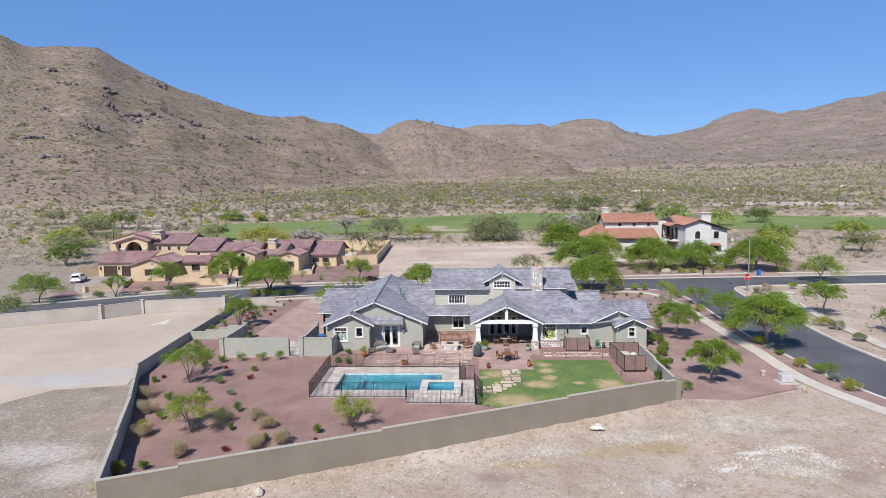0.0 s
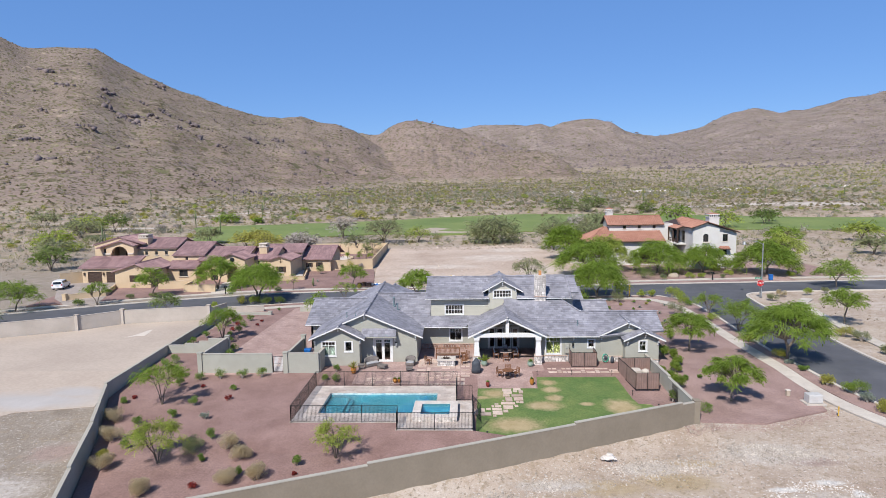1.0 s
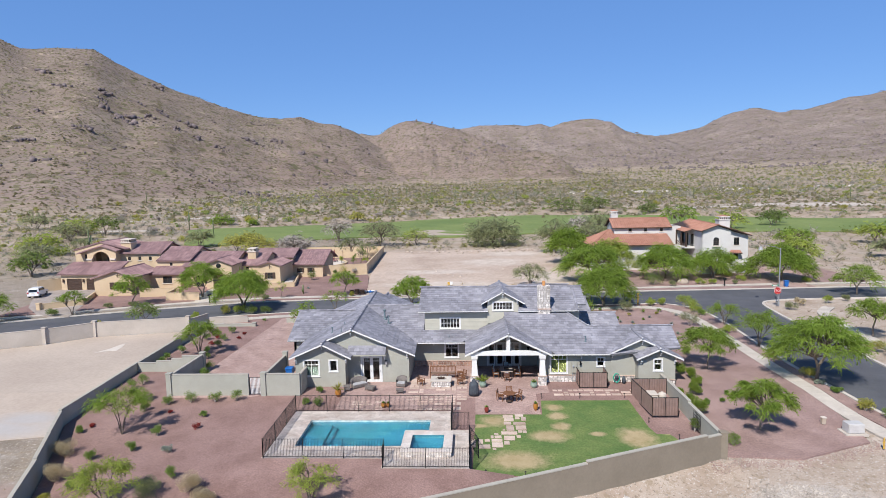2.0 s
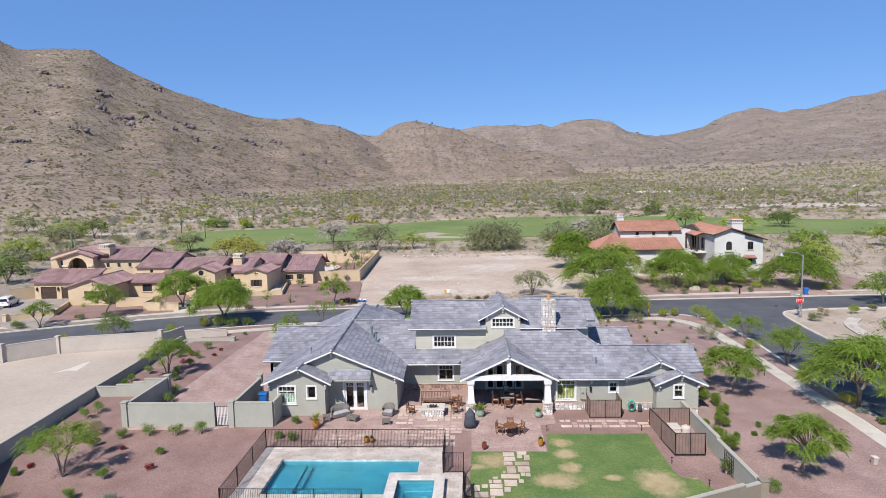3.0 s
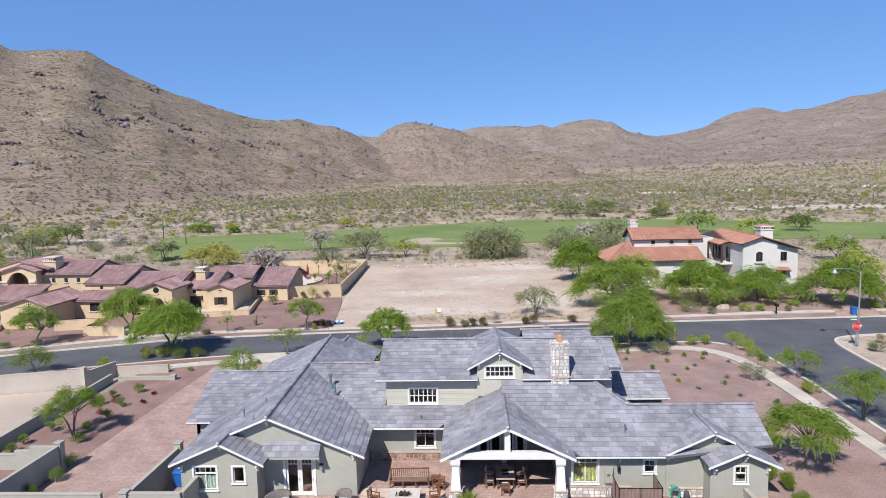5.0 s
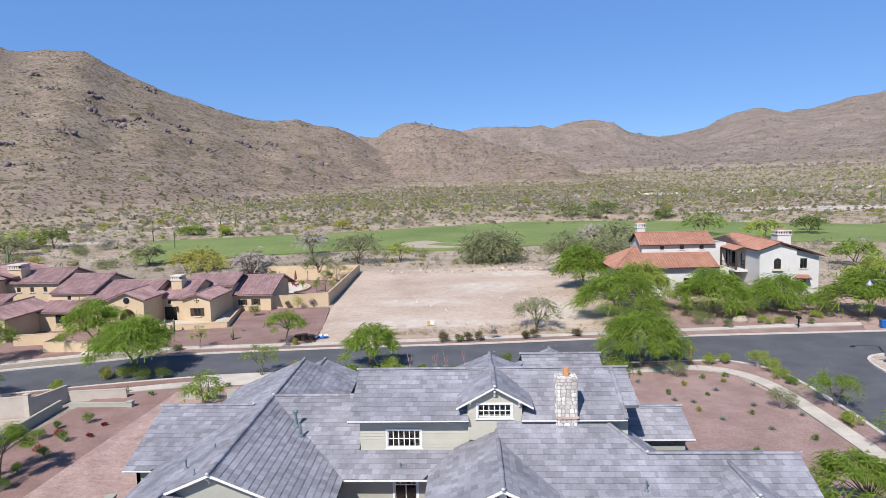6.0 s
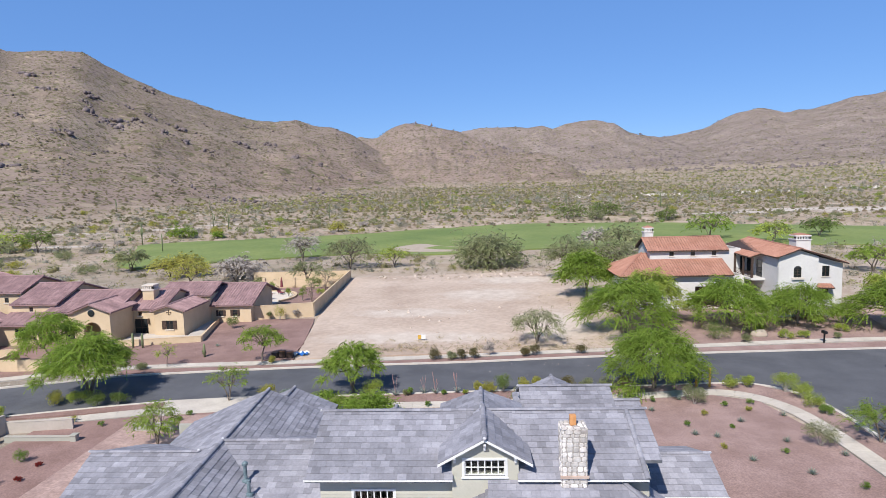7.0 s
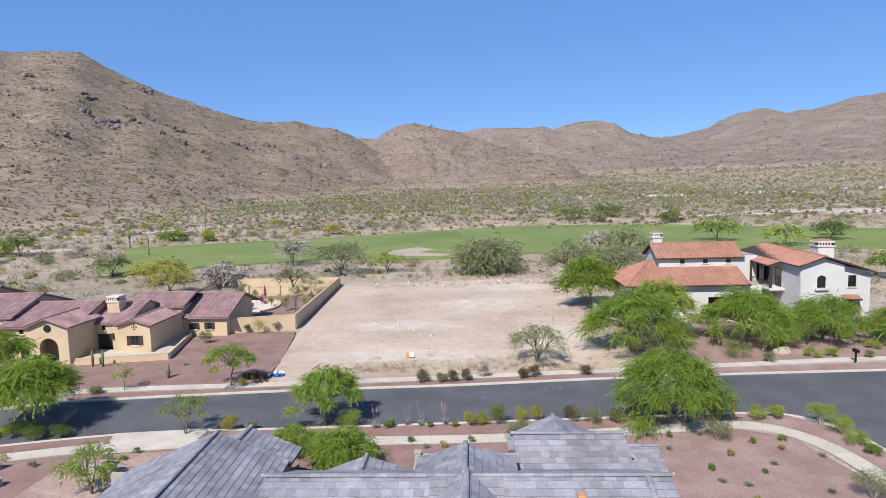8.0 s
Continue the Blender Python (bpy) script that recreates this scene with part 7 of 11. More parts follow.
# utility things at the house wall
mb = thing("meter_box", 10.5, 66.55, 0, "grey electric meter box with conduits", "meter box")
part("cabinet", boxes((-0.25, 0.25, -0.14, 0.0, 0.92, 1.98), bev=0.01), STUCCO, mb)
bm = bmesh.new()
turned(bm, [(0.09, 0), (0.09, 0.08), (0.05, 0.1)], 12)
bmesh.ops.rotate(bm, verts=bm.verts, cent=(0, 0, 0), matrix=Matrix.Rotation(radians(90), 3, "X"))
bmesh.ops.translate(bm, verts=bm.verts, vec=(-0.08, -0.14, 1.55))
part("meter_dial", bm, METALGREY, mb)
for x in (-0.15, 0.0, 0.15):
    bm = bmesh.new()
    tube(bm, [(x, -0.07, 0), (x, -0.07, 0.92)], 0.03, 6)
    part("conduit", bm, METALGREY, mb)
hs = thing("hose_reel", 14.4, 66.1, 0.0, "coiled green garden hose on the wall", "hose")
bm = bmesh.new()
coil = [k * math.pi / 7 for k in range(7 * 14 + 1)]
rad = [0.33 + 0.02 * math.sin(a * 0.37) for a in coil]
tube(bm, [(r * 0.85 * math.cos(a), -0.05 - a * 0.005, 0.55 + r * 1.25 * math.sin(a)) for a, r in zip(coil, rad)], 0.022, 5)
part("hose", bm, HOSE, hs)
part("hose_bracket", boxes((-0.12, 0.12, -0.25, 0.4, 0.75, 0.82)), METALGREY, hs)
sk = thing("covered_tap", 15.1, 66.0, 0, "small tap under a dark grey cover", "tap")
bm = bmesh.new()
turned(bm, [(0.16, 0), (0.2, 0.3), (0.14, 0.62), (0.05, 0.7)], 10)
part("cover", bm, DARKCLOTH, sk, smooth=True)
bn = thing("wheelie_bin", -17.5, 67.9, 0.03, "blue plastic wheelie bin", "bin", "blue bins")
bm = bmesh.new()
prism(bm, [(-0.28, -0.3, 0.05), (0.28, -0.3, 0.05), (0.28, 0.3, 0.05), (-0.28, 0.3, 0.05)], (0, 0, 0.95))
for v in bm.verts:
    if v.co.z > 0.5:
        v.co.x *= 1.15
        v.co.y *= 1.2
part("bin_body", bm, BLUEBIN, bn)
bm = bmesh.new()
prism(bm, [(-0.36, -0.42, 1.0), (-0.36, 0.42, 1.0), (-0.36, 0.36, 1.1), (-0.36, -0.2, 1.12)], (0.72, 0, 0))
part("lid", bm, BLUEBIN, bn)
for x in (-0.28, 0.28):
    bm = bmesh.new()
    tube(bm, [(x - 0.03, 0.32, 0.11), (x + 0.03, 0.32, 0.11)], 0.11, 10)
    part("wheel", bm, BLACKRUBBER, bn)
copy_thing(bn, pose(55.2, 115.3, 0.35, 0, 0, 170))
tr = thing("trellis", 0, 0, 0, "dark wire trellis with a climbing vine", "trellis")
bm = bmesh.new()
for i in range(6):
    bar(bm, (18.2, 55.3 + i * 0.28, -0.4), (18.2, 55.3 + i * 0.28, 1.0), 0.025)
for i in range(6):
    bar(bm, (18.2, 55.3, -0.3 + i * 0.25), (18.2, 56.7, -0.3 + i * 0.25), 0.025)
part("trellis_frame", bm, BLACKMETAL, tr)
# wall lamp beside the french door
wl = thing("wall_lamp", -7.55, 66.55, 1.95, "dark metal wall lantern by the french door", "wall lamp")
part("lamp_body", boxes((-0.09, 0.09, -0.2, -0.02, -0.15, 0.2), bev=0.015), METALGREY, wl)
part("lamp_cap", boxes((-0.12, 0.12, -0.23, 0.0, 0.2, 0.25), bev=0.02), BLACKMETAL, wl)
# path lights along the lawn
for x, y in ((6.9, 62.3), (10.3, 62.35), (14.2, 62.3), (14.95, 57.5), (16.4, 54.6), (4.3, 49.2), (1.6, 49.4)):
    t = thing("path_light", x, y, level(y), "small dark metal path light", "path light", "path lights")
    bm = bmesh.new()
    tube(bm, [(0, 0, 0), (0, 0, 0.45)], 0.018, 6)
    part("stake", bm, BLACKMETAL, t)
    bm = bmesh.new()
    turned(bm, [(0.03, 0.40), (0.09, 0.44), (0.02, 0.5)], 8)
    part("hood", bm, BLACKMETAL, t)
# ---- the tan house across the street ----
def flat_window(parent, xa, xb, za, zb, y, shutters=False, sill=True, frame_mat=None):
    """A dark-framed window set into an opening of a far wall."""
    w = window(parent, xa, xb, za, zb, y, cols=2 if xb - xa > 0.9 else 1, rows=2, trim=0.0, mat=frame_mat or DARKWOOD, glass=GLASSDARK)
    if sill:
        part("window_sill", boxes((xa - 0.12, xb + 0.12, y - 0.12, y + 0.02, za - 0.14, za)), PALESTUCCO, w)
    if shutters:
        s = (xb - xa) * 0.55
        for a in (xa - s, xb):
            part("shutter", boxes((a + 0.02, a + s - 0.02, y - 0.06, y - 0.003, za, zb)), DARKWOOD, w)
    return w


def block(parent, x0, x1, y0, y1, z0, z1, mat, front=(), th=0.3, top=None):
    """Four walls: the front with holes, and sides and back."""
    wall_front(parent, y0, x0, x1, z0, z1, mat, front, th=th, top=top)
    wall_box(parent, x0, x0 + th, y0 + th, y1, z0, z1, mat)
    wall_box(parent, x1 - th, x1, y0 + th, y1, z0, z1, mat)
    wall_box(parent, x0 + th, x1 - th, y1 - th, y1, z0, z1, mat)


def tiled_gable_x(rf, x0, x1, y0, y1, z0, z1, mat, ov=0.5):
    """A gable roof with its ridge along x; eaves at z0, ridge at z1."""
    ym = (y0 + y1) / 2
    s = (z1 - z0) / (ym - y0)
    e = z0 - ov * s
    rf.barrel([(x0 - ov, y0 - ov, e), (x1 + ov, y0 - ov, e), (x1 + ov, ym, z1), (x0 - ov, ym, z1)])
    rf.barrel([(x0 - ov, y1 + ov, e), (x1 + ov, y1 + ov, e), (x1 + ov, ym, z1), (x0 - ov, ym, z1)])
    for x in (x0, x1 - 0.3):
        bm = bmesh.new()
        prism(bm, [(x, y0, z0 - 0.05), (x, y1, z0 - 0.05), (x, ym, z1 - 0.2)], (0.3, 0, 0))
        part("gable_wall", bm, mat, rf.parent)
    rf.cap((x0 - ov, ym, z1 + 0.04), (x1 + ov, ym, z1 + 0.04), 0.17)


def tiled_gable_y(rf, xm, x0, x1, y0, y1, zl, zr, zt, ov=0.45):
    """A gable roof with its ridge along y at xm."""
    sl, sr = (zt - zl) / (xm - x0), (zt - zr) / (x1 - xm)
    rf.barrel([(x0 - ov, y0 - ov, zl - ov * sl), (xm, y0 - ov, zt), (xm, y1, zt), (x0 - ov, y1, zl - ov * sl)])
    rf.barrel([(x1 + ov, y0 - ov, zr - ov * sr), (xm, y0 - ov, zt), (xm, y1, zt), (x1 + ov, y1, zr - ov * sr)])
    rf.cap((xm, y0 - ov, zt + 0.04), (xm, y1, zt + 0.04), 0.17)


def arch_wall(parent, y, x0, x1, z0, xa, xb, za, zspring, mat, outline, th=0.5):
    """A gabled wall with an arched hole; outline: the (x, z) corners above, from right to left."""
    r = (xb - xa) / 2
    xm = (xa + xb) / 2
    arc = [(xm - r * math.cos(k * math.pi / 10), zspring + r * math.sin(k * math.pi / 10)) for k in range(11)]
    bm = bmesh.new()
    if za > z0:
        box(bm, x0, x1, y, y + th, z0, za)
    zt = max(p[1] for p in arc)
    box(bm, x0, xa, y, y + th, za, zspring)
    box(bm, xb, x1, y, y + th, za, zspring)
    for (ax, az), (bx, bz) in zip(arc, arc[1:]):
        prism(bm, [(ax, y, az), (bx, y, bz), (bx, y, zt + 0.02), (ax, y, zt + 0.02)], (0, th, 0))
    box(bm, x0, xa, y, y + th, zspring, zt + 0.02)
    box(bm, xb, x1, y, y + th, zspring, zt + 0.02)
    prism(bm, [(x0, y, zt + 0.02), (x1, y, zt + 0.02)] + [(x, y, z) for x, z in outline], (0, th, 0))
    return part("arched_wall", bm, mat, parent)


def gable_cross(parent, x, y, z):
    """A small cross of dark plates, coloured as a recess in shade, with a raised stucco ring."""
    part("gable_cross", boxes((x - 0.09, x + 0.09, y - 0.015, y + 0.02, z - 0.34, z + 0.34), (x - 0.34, x - 0.09, y - 0.015, y + 0.02, z - 0.09, z + 0.09), (x + 0.09, x + 0.34, y - 0.015, y + 0.02, z - 0.09, z + 0.09)), DARKWOOD, parent)
    bm = bmesh.new()
    for a in (45, 135, 225, 315):
        cx, cz = x + 0.2 * math.cos(radians(a)), z + 0.2 * math.sin(radians(a))
        box(bm, cx - 0.1, cx + 0.1, y - 0.06, y + 0.02, cz - 0.1, cz + 0.1, 0.03)
    part("cross_moulding", bm, TANSTUCCO, parent)


def roof_tower(parent, x, y, z0, z1, w, mat, capmat):
    """A stucco chimney with a vented cap."""
    c = new("chimney")
    c.parent = parent
    part("chimney_shaft", boxes((x - w / 2, x + w / 2, y - w / 2, y + w / 2, z0, z1 - 0.8)), mat, c)
    part("chimney_shoulder", boxes((x - w / 2 - 0.12, x + w / 2 + 0.12, y - w / 2 - 0.12, y + w / 2 + 0.12, z1 - 0.8, z1 - 0.62)), capmat, c)
    k = w / 2 - 0.1
    for i in range(6):
        u = -k + 2 * k * i / 5
        part("vent_baluster", boxes((x + u - 0.08, x + u + 0.08, y - k - 0.08, y - k + 0.08, z1 - 0.62, z1 - 0.22), (x + k - 0.08, x + k + 0.08, y + u - 0.08, y + u + 0.08, z1 - 0.62, z1 - 0.22)), capmat, c)
    part("chimney_top", boxes((x - w / 2 - 0.06, x + w / 2 + 0.06, y - w / 2 - 0.06, y + w / 2 + 0.06, z1 - 0.22, z1), bev=0.03), capmat, c)
    part("vent_core", boxes((x - k * 0.6, x + k * 0.6, y - k * 0.6, y + k * 0.6, z1 - 0.62, z1 - 0.22)), DARKWOOD, c)


TZ = 0.3
th_ = thing("house", 0, 0, 0, "tan stucco villa with plum clay tile roofs", "house")
RT = Roof(th_, PLUMTILE, PLUMTILE)
# garage block
block(th_, -76.7, -66.0, 119.2, 123.6, TZ, 3.35, TANSTUCCO, front=((-75.6, -72.7, TZ, 2.6), (-71.8, -68.9, TZ, 2.6)))
for x0, x1 in ((-75.6, -72.7), (-71.8, -68.9)):
    gd = new("garage_door")
    gd.parent = th_
    for i in range(4):
        part("door_panel", boxes((x0, x1, 119.32, 119.4, TZ + i * 0.575, TZ + i * 0.575 + 0.555)), DARKWOOD, gd)
RT.barrel([(-77.3, 118.7, 3.45), (-66.0, 118.7, 3.45), (-66.0, 123.9, 5.2), (-77.3, 123.9, 5.2)])
# tower with the arched loggia
block(th_, -77.2, -69.0, 124.6, 133.4, 3.0, 7.3, TANSTUCCO, front=((-75.3, -74.75, 5.75, 6.6), (-73.2, -69.7, 4.2, 7.2)))
flat_window(th_, -75.3, -74.75, 5.75, 6.6, 124.6)
arch_wall(th_, 123.6, -74.2, -68.4, 3.0, -73.2, -69.7, 4.2, 5.45, TANSTUCCO, [(-68.4, 7.35), (-70.9, 8.25), (-74.2, 7.35)], th=0.6)
part("tower_side", boxes((-74.2, -73.8, 124.2, 124.6, 3.0, 7.4)), TANSTUCCO, th_)
part("tower_side", boxes((-68.8, -68.4, 124.2, 125.2, 3.0, 7.3)), TANSTUCCO, th_)
part("loggia_floor", boxes((-73.8, -68.8, 124.2, 127.5, 4.0, 4.1)), PALESTUCCO, th_)
part("loggia_back", boxes((-73.8, -69.0, 127.5, 127.7, 4.0, 7.2)), TANSTUCCO, th_)
part("loggia_door", boxes((-72.4, -71.2, 127.42, 127.49, 4.1, 6.3)), DARKWOOD, th_)
for x in (-73.75, -69.05):
    part("pilaster_cap", boxes((x - 0.55, x + 0.55, 123.4, 124.0, 5.55, 5.85)), PALESTUCCO, th_)
tiled_gable_y(RT, -70.9, -75.7, -68.4, 123.6, 129.0, 7.0, 7.5, 8.4)
tiled_gable_y(RT, -71.9, -77.0, -67.2, 124.9, 134.0, 7.6, 7.7, 9.0)
bm = bmesh.new()
prism(bm, [(-77.2, 124.6, 7.3), (-69.0, 124.6, 7.3), (-71.9, 124.6, 8.8), (-77.2, 124.6, 7.4)], (0, 0.3, 0))
part("gable_wall", bm, TANSTUCCO, th_)
# upper range with four small windows
UW = [(-69.05 + i * 2.1, -68.45 + i * 2.1, 5.22, 5.93) for i in range(4)]
block(th_, -69.0, -60.3, 125.2, 133.8, 3.2, 6.72, TANSTUCCO, front=UW[:0] + [(max(a, -68.95), b, c, d) for a, b, c, d in UW])
for a, b, c, d in UW:
    flat_window(th_, max(a, -68.95), b, c, d, 125.2)
tiled_gable_x(RT, -68.6, -60.3, 125.2, 133.8, 6.85, 8.36, TANSTUCCO)
# stepped range
block(th_, -60.3, -53.6, 122.6, 134.0, TZ, 5.42, TANSTUCCO, front=((-57.25, -56.7, 4.38, 4.98),))
flat_window(th_, -57.25, -56.7, 4.38, 4.98, 122.6)
tiled_gable_x(RT, -59.4, -53.4, 122.6, 134.0, 5.55, 7.45, TANSTUCCO, ov=0.4)
# gabled wing to the street
block(th_, -66.4, -59.6, 113.2, 122.0, TZ, 3.5, TANSTUCCO, front=((-62.7, -61.05, 1.5, 2.72),), top=[(-66.4, 3.5), (-59.6, 3.5), (-62.2, 4.75)])
flat_window(th_, -62.7, -61.05, 1.5, 2.72, 113.2, shutters=True)
tiled_gable_y(RT, -62.2, -66.4, -59.6, 113.2, 122.4, 3.6, 3.75, 4.92)
gable_cross(th_, -62.0, 113.18, 3.95)
# low range with the wide window
block(th_, -59.6, -53.8, 119.6, 122.6, TZ, 3.15, TANSTUCCO, front=((-57.2, -55.5, 1.47, 2.75),))
flat_window(th_, -57.2, -55.5, 1.47, 2.75, 119.6)
RT.barrel([(-60.0, 119.1, 3.2), (-53.4, 119.1, 3.2), (-53.4, 122.6, 4.3), (-60.0, 122.6, 4.3)])
# middle range
block(th_, -53.8, -44.6, 121.4, 130.6, TZ, 4.45, TANSTUCCO, front=((-51.6, -51.0, 3.55, 4.1), (-51.6, -50.2, TZ, 2.6)))
flat_window(th_, -51.6, -51.0, 3.55, 4.1, 121.4)
flat_window(th_, -51.6, -50.2, TZ, 2.6, 121.4, sill=False)
tiled_gable_x(RT, -53.8, -44.6, 121.4, 133.0, 4.58, 6.45, TANSTUCCO, ov=0.4)
# entry gable with its arch
arch_wall(th_, 119.0, -48.6, -43.7, TZ, -47.3, -45.0, TZ, 2.4, TANSTUCCO, [(-43.7, 4.95), (-46.2, 5.85), (-48.6, 4.95)], th=0.5)
wall_box(th_, -48.6, -48.2, 119.5, 121.4, TZ, 4.95, TANSTUCCO)
wall_box(th_, -44.1, -43.7, 119.5, 124.4, TZ, 4.95, TANSTUCCO)
tiled_gable_y(RT, -46.2, -48.6, -43.7, 119.0, 125.0, 5.05, 5.05, 6.0)
bm = bmesh.new()
turned(bm, [(0.45, 0), (0.45, 0.06), (0.32, 0.1)], 18)
bmesh.ops.rotate(bm, verts=bm.verts, cent=(0, 0, 0), matrix=Matrix.Rotation(radians(90), 3, "X"))
bmesh.ops.translate(bm, verts=bm.verts, vec=(-46.15, 118.99, 4.75))
part("round_window", bm, GLASSDARK, th_)
# east range and gabled bay
EW = ((-43.6, -41.7, TZ, 2.75), (-43.0, -42.5, 3.2, 3.75), (-40.4, -39.95, 2.0, 3.0))
block(th_, -44.6, -38.0, 124.4, 133.4, TZ, 4.15, TANSTUCCO, front=EW[:2])
for o in EW[:2]:
    flat_window(th_, *o, 124.4, sill=o[2] > 1)
tiled_gable_x(RT, -44.4, -39.6, 124.4, 134.6, 4.25, 6.1, TANSTUCCO, ov=0.35)
block(th_, -39.9, -35.8, 122.8, 131.6, TZ, 4.2, TANSTUCCO, front=((-38.3, -37.3, 1.6, 2.8),), top=[(-39.9, 4.2), (-35.8, 4.2), (-37.8, 4.75)])
flat_window(th_, -38.3, -37.3, 1.6, 2.8, 122.8, shutters=True)
tiled_gable_y(RT, -37.8, -39.9, -35.8, 122.8, 130.0, 4.3, 4.3, 4.95)
gable_cross(th_, -37.8, 122.78, 3.9)
# end range
block(th_, -44.0, -36.0, 131.6, 139.0, TZ, 4.65, TANSTUCCO)
block(th_, -36.0, -29.7, 131.4, 141.0, TZ, 3.2, TANSTUCCO, front=((-34.65, -33.95, 1.5, 2.4), (-32.5, -31.8, 1.5, 2.45)))
flat_window(th_, -34.65, -33.95, 1.5, 2.4, 131.4, shutters=True)
flat_window(th_, -32.5, -31.8, 1.5, 2.45, 131.4, shutters=True)
part("side_door", boxes((-37.5, -36.5, 131.52, 131.59, TZ, 2.3)), DARKWOOD, th_)
RT.barrel([(-44.0, 131.1, 4.72), (-35.5, 131.1, 4.72), (-35.5, 135.4, 6.1), (-44.0, 135.4, 6.1)])
RT.barrel([(-44.0, 140.4, 4.5), (-35.5, 140.4, 4.5), (-35.5, 135.4, 6.1), (-44.0, 135.4, 6.1)])
RT.cap((-44.0, 135.4, 6.14), (-35.5, 135.4, 6.14), 0.17)
RT.barrel([(-36.6, 130.9, 3.2), (-29.2, 130.9, 3.2), (-29.2, 137.6, 5.5), (-36.6, 137.6, 5.5)])
RT.barrel([(-36.6, 144.0, 3.3), (-29.2, 144.0, 3.3), (-29.2, 137.6, 5.5), (-36.6, 137.6, 5.5)])
RT.cap((-36.6, 137.6, 5.54), (-29.2, 137.6, 5.54), 0.17)
bm = bmesh.new()
prism(bm, [(-29.95, 131.4, 3.2), (-29.95, 141.0, 3.2), (-29.95, 141.0, 4.1), (-29.95, 137.6, 5.3)], (0.25, 0, 0))
part("gable_wall", bm, TANSTUCCO, th_)
RT.done()
roof_tower(th_, -67.5, 126.8, 6.6, 9.4, 2.0, TANSTUCCO, PALESTUCCO)
roof_tower(th_, -42.5, 127.2, 4.9, 7.2, 1.6, TANSTUCCO, PALESTUCCO)
for x in (-76.2, -72.3, -68.5):
    part("wall_sconce", boxes((x - 0.12, x + 0.12, 118.95, 119.2, 1.9, 2.5)), DARKWOOD, th_)
part("wall_sconce", boxes((-41.7, -41.45, 124.15, 124.4, 2.1, 2.8)), DARKWOOD, th_)
# garden walls of the tan house
tw = thing("garden_wall", 0, 0, 0, "low tan stucco garden walls by the gravel", "garden wall", "garden walls")
for a, b, t in (((-68.4, 101.8), (-63.6, 105.6), 0.9), ((-63.6, 105.6), (-66.6, 113.4), 0.75), ((-57.3, 111.6), (-51.4, 112.6), 1.5), ((-51.4, 112.6), (-51.0, 108.6), 1.3), ((-51.0, 108.6), (-45.3, 108.6), 1.3), ((-42.6, 118.4), (-32.4, 120.4), 0.95), ((-32.4, 120.4), (-34.7, 131.2), 0.9), ((-29.7, 132.7), (-21.2, 135.0), 2.4), ((-21.2, 135.0), (-22.8, 171.5), 2.4), ((-22.8, 171.5), (-44, 171.5), 2.3), ((-80.5, 118.0), (-77.0, 121.5), 2.2)):
    wall_run(tw, a, b, 0.0, [(0, t + 0.3)], mat=TANSTUCCO)
pier(tw, -68.4, 101.8, 0, 1.35, 0.6, TANSTUCCO)
slab("driveway", [(-66.3, 98.4), (-62.6, 96.6), (-60.2, 97.0), (-63.4, 105.2), (-66.6, 113.6), (-68.8, 119.2), (-77, 119.2), (-80.5, 117.5), (-71.5, 103.5)], 0.03, GREYPAVER, "grey-tan paver driveway to the garage", "driveway", th=0.3)
slab("front_walk", [(-45.2, 106.2), (-43.0, 106.9), (-43.8, 112.0), (-44.4, 118.8), (-47.6, 118.8), (-47.2, 112.0)], 0.035, CONCRETE, "pale stone front walk", "path", th=0.3)
slab("bay_walk", [(-43.0, 118.6), (-33.0, 120.6), (-35.2, 130.9), (-36.2, 130.9), (-35.2, 122.4), (-43.4, 124.2)], 0.36, CONCRETE, "pale raised walk by the bay", "path", th=0.6)
# back patio things of the tan house
sp = thing("parasol", -32.7, 155.4, 0.8, "closed dark red parasol on a patio", "parasol")
bm = bmesh.new()
tube(bm, [(0, 0, 0), (0, 0, 3.0)], 0.04, 6)
part("pole", bm, DARKWOOD, sp)
bm = bmesh.new()
turned(bm, [(0.3, 1.1), (0.2, 2.2), (0.03, 3.0)], 10)
part("canopy", bm, MAROON, sp)
slab("back_garden", [(-29.6, 141.6), (-29.6, 134.6), (-21.6, 135.6), (-22.9, 160.8), (-38.4, 161.2), (-38.4, 144.4), (-30, 144.4)], -0.02, GRAVEL, "brown gravel back garden inside tan walls", "gravel", th=0.3)
slab("back_patio", [(-36.8, 145), (-30.6, 144.8), (-29.4, 148), (-29.2, 152), (-31.4, 156.6), (-36.5, 158.6)], 0.05, PALESTUCCO, "pale stone back patio", "patio", th=0.4)
pw = thing("planter_wall", 0, 0, 0, "curved low tan garden wall round the patio", "garden wall")
arcp = [(-34.2 + 5.4 * math.cos(a), 150.4 + 6.4 * math.sin(a)) for a in [k * math.pi / 9 - 0.75 for k in range(9)]]
for a, b in zip(arcp, arcp[1:]):
    wall_run(pw, a, b, 0.4, [(0, 1.05)], mat=TANSTUCCO, th=0.4)
yw = thing("garden_wall", 0, 0, 0, "tan stucco back garden wall with square piers", "garden wall", "garden walls")
wall_run(yw, (-38.2, 161.6), (-23.2, 161.4), 0.4, [(0, 2.3)], mat=TANSTUCCO)
for x in (-38.2, -32.2):
    pier(yw, x, 161.5, 0.3, 2.75, 0.6, TANSTUCCO)
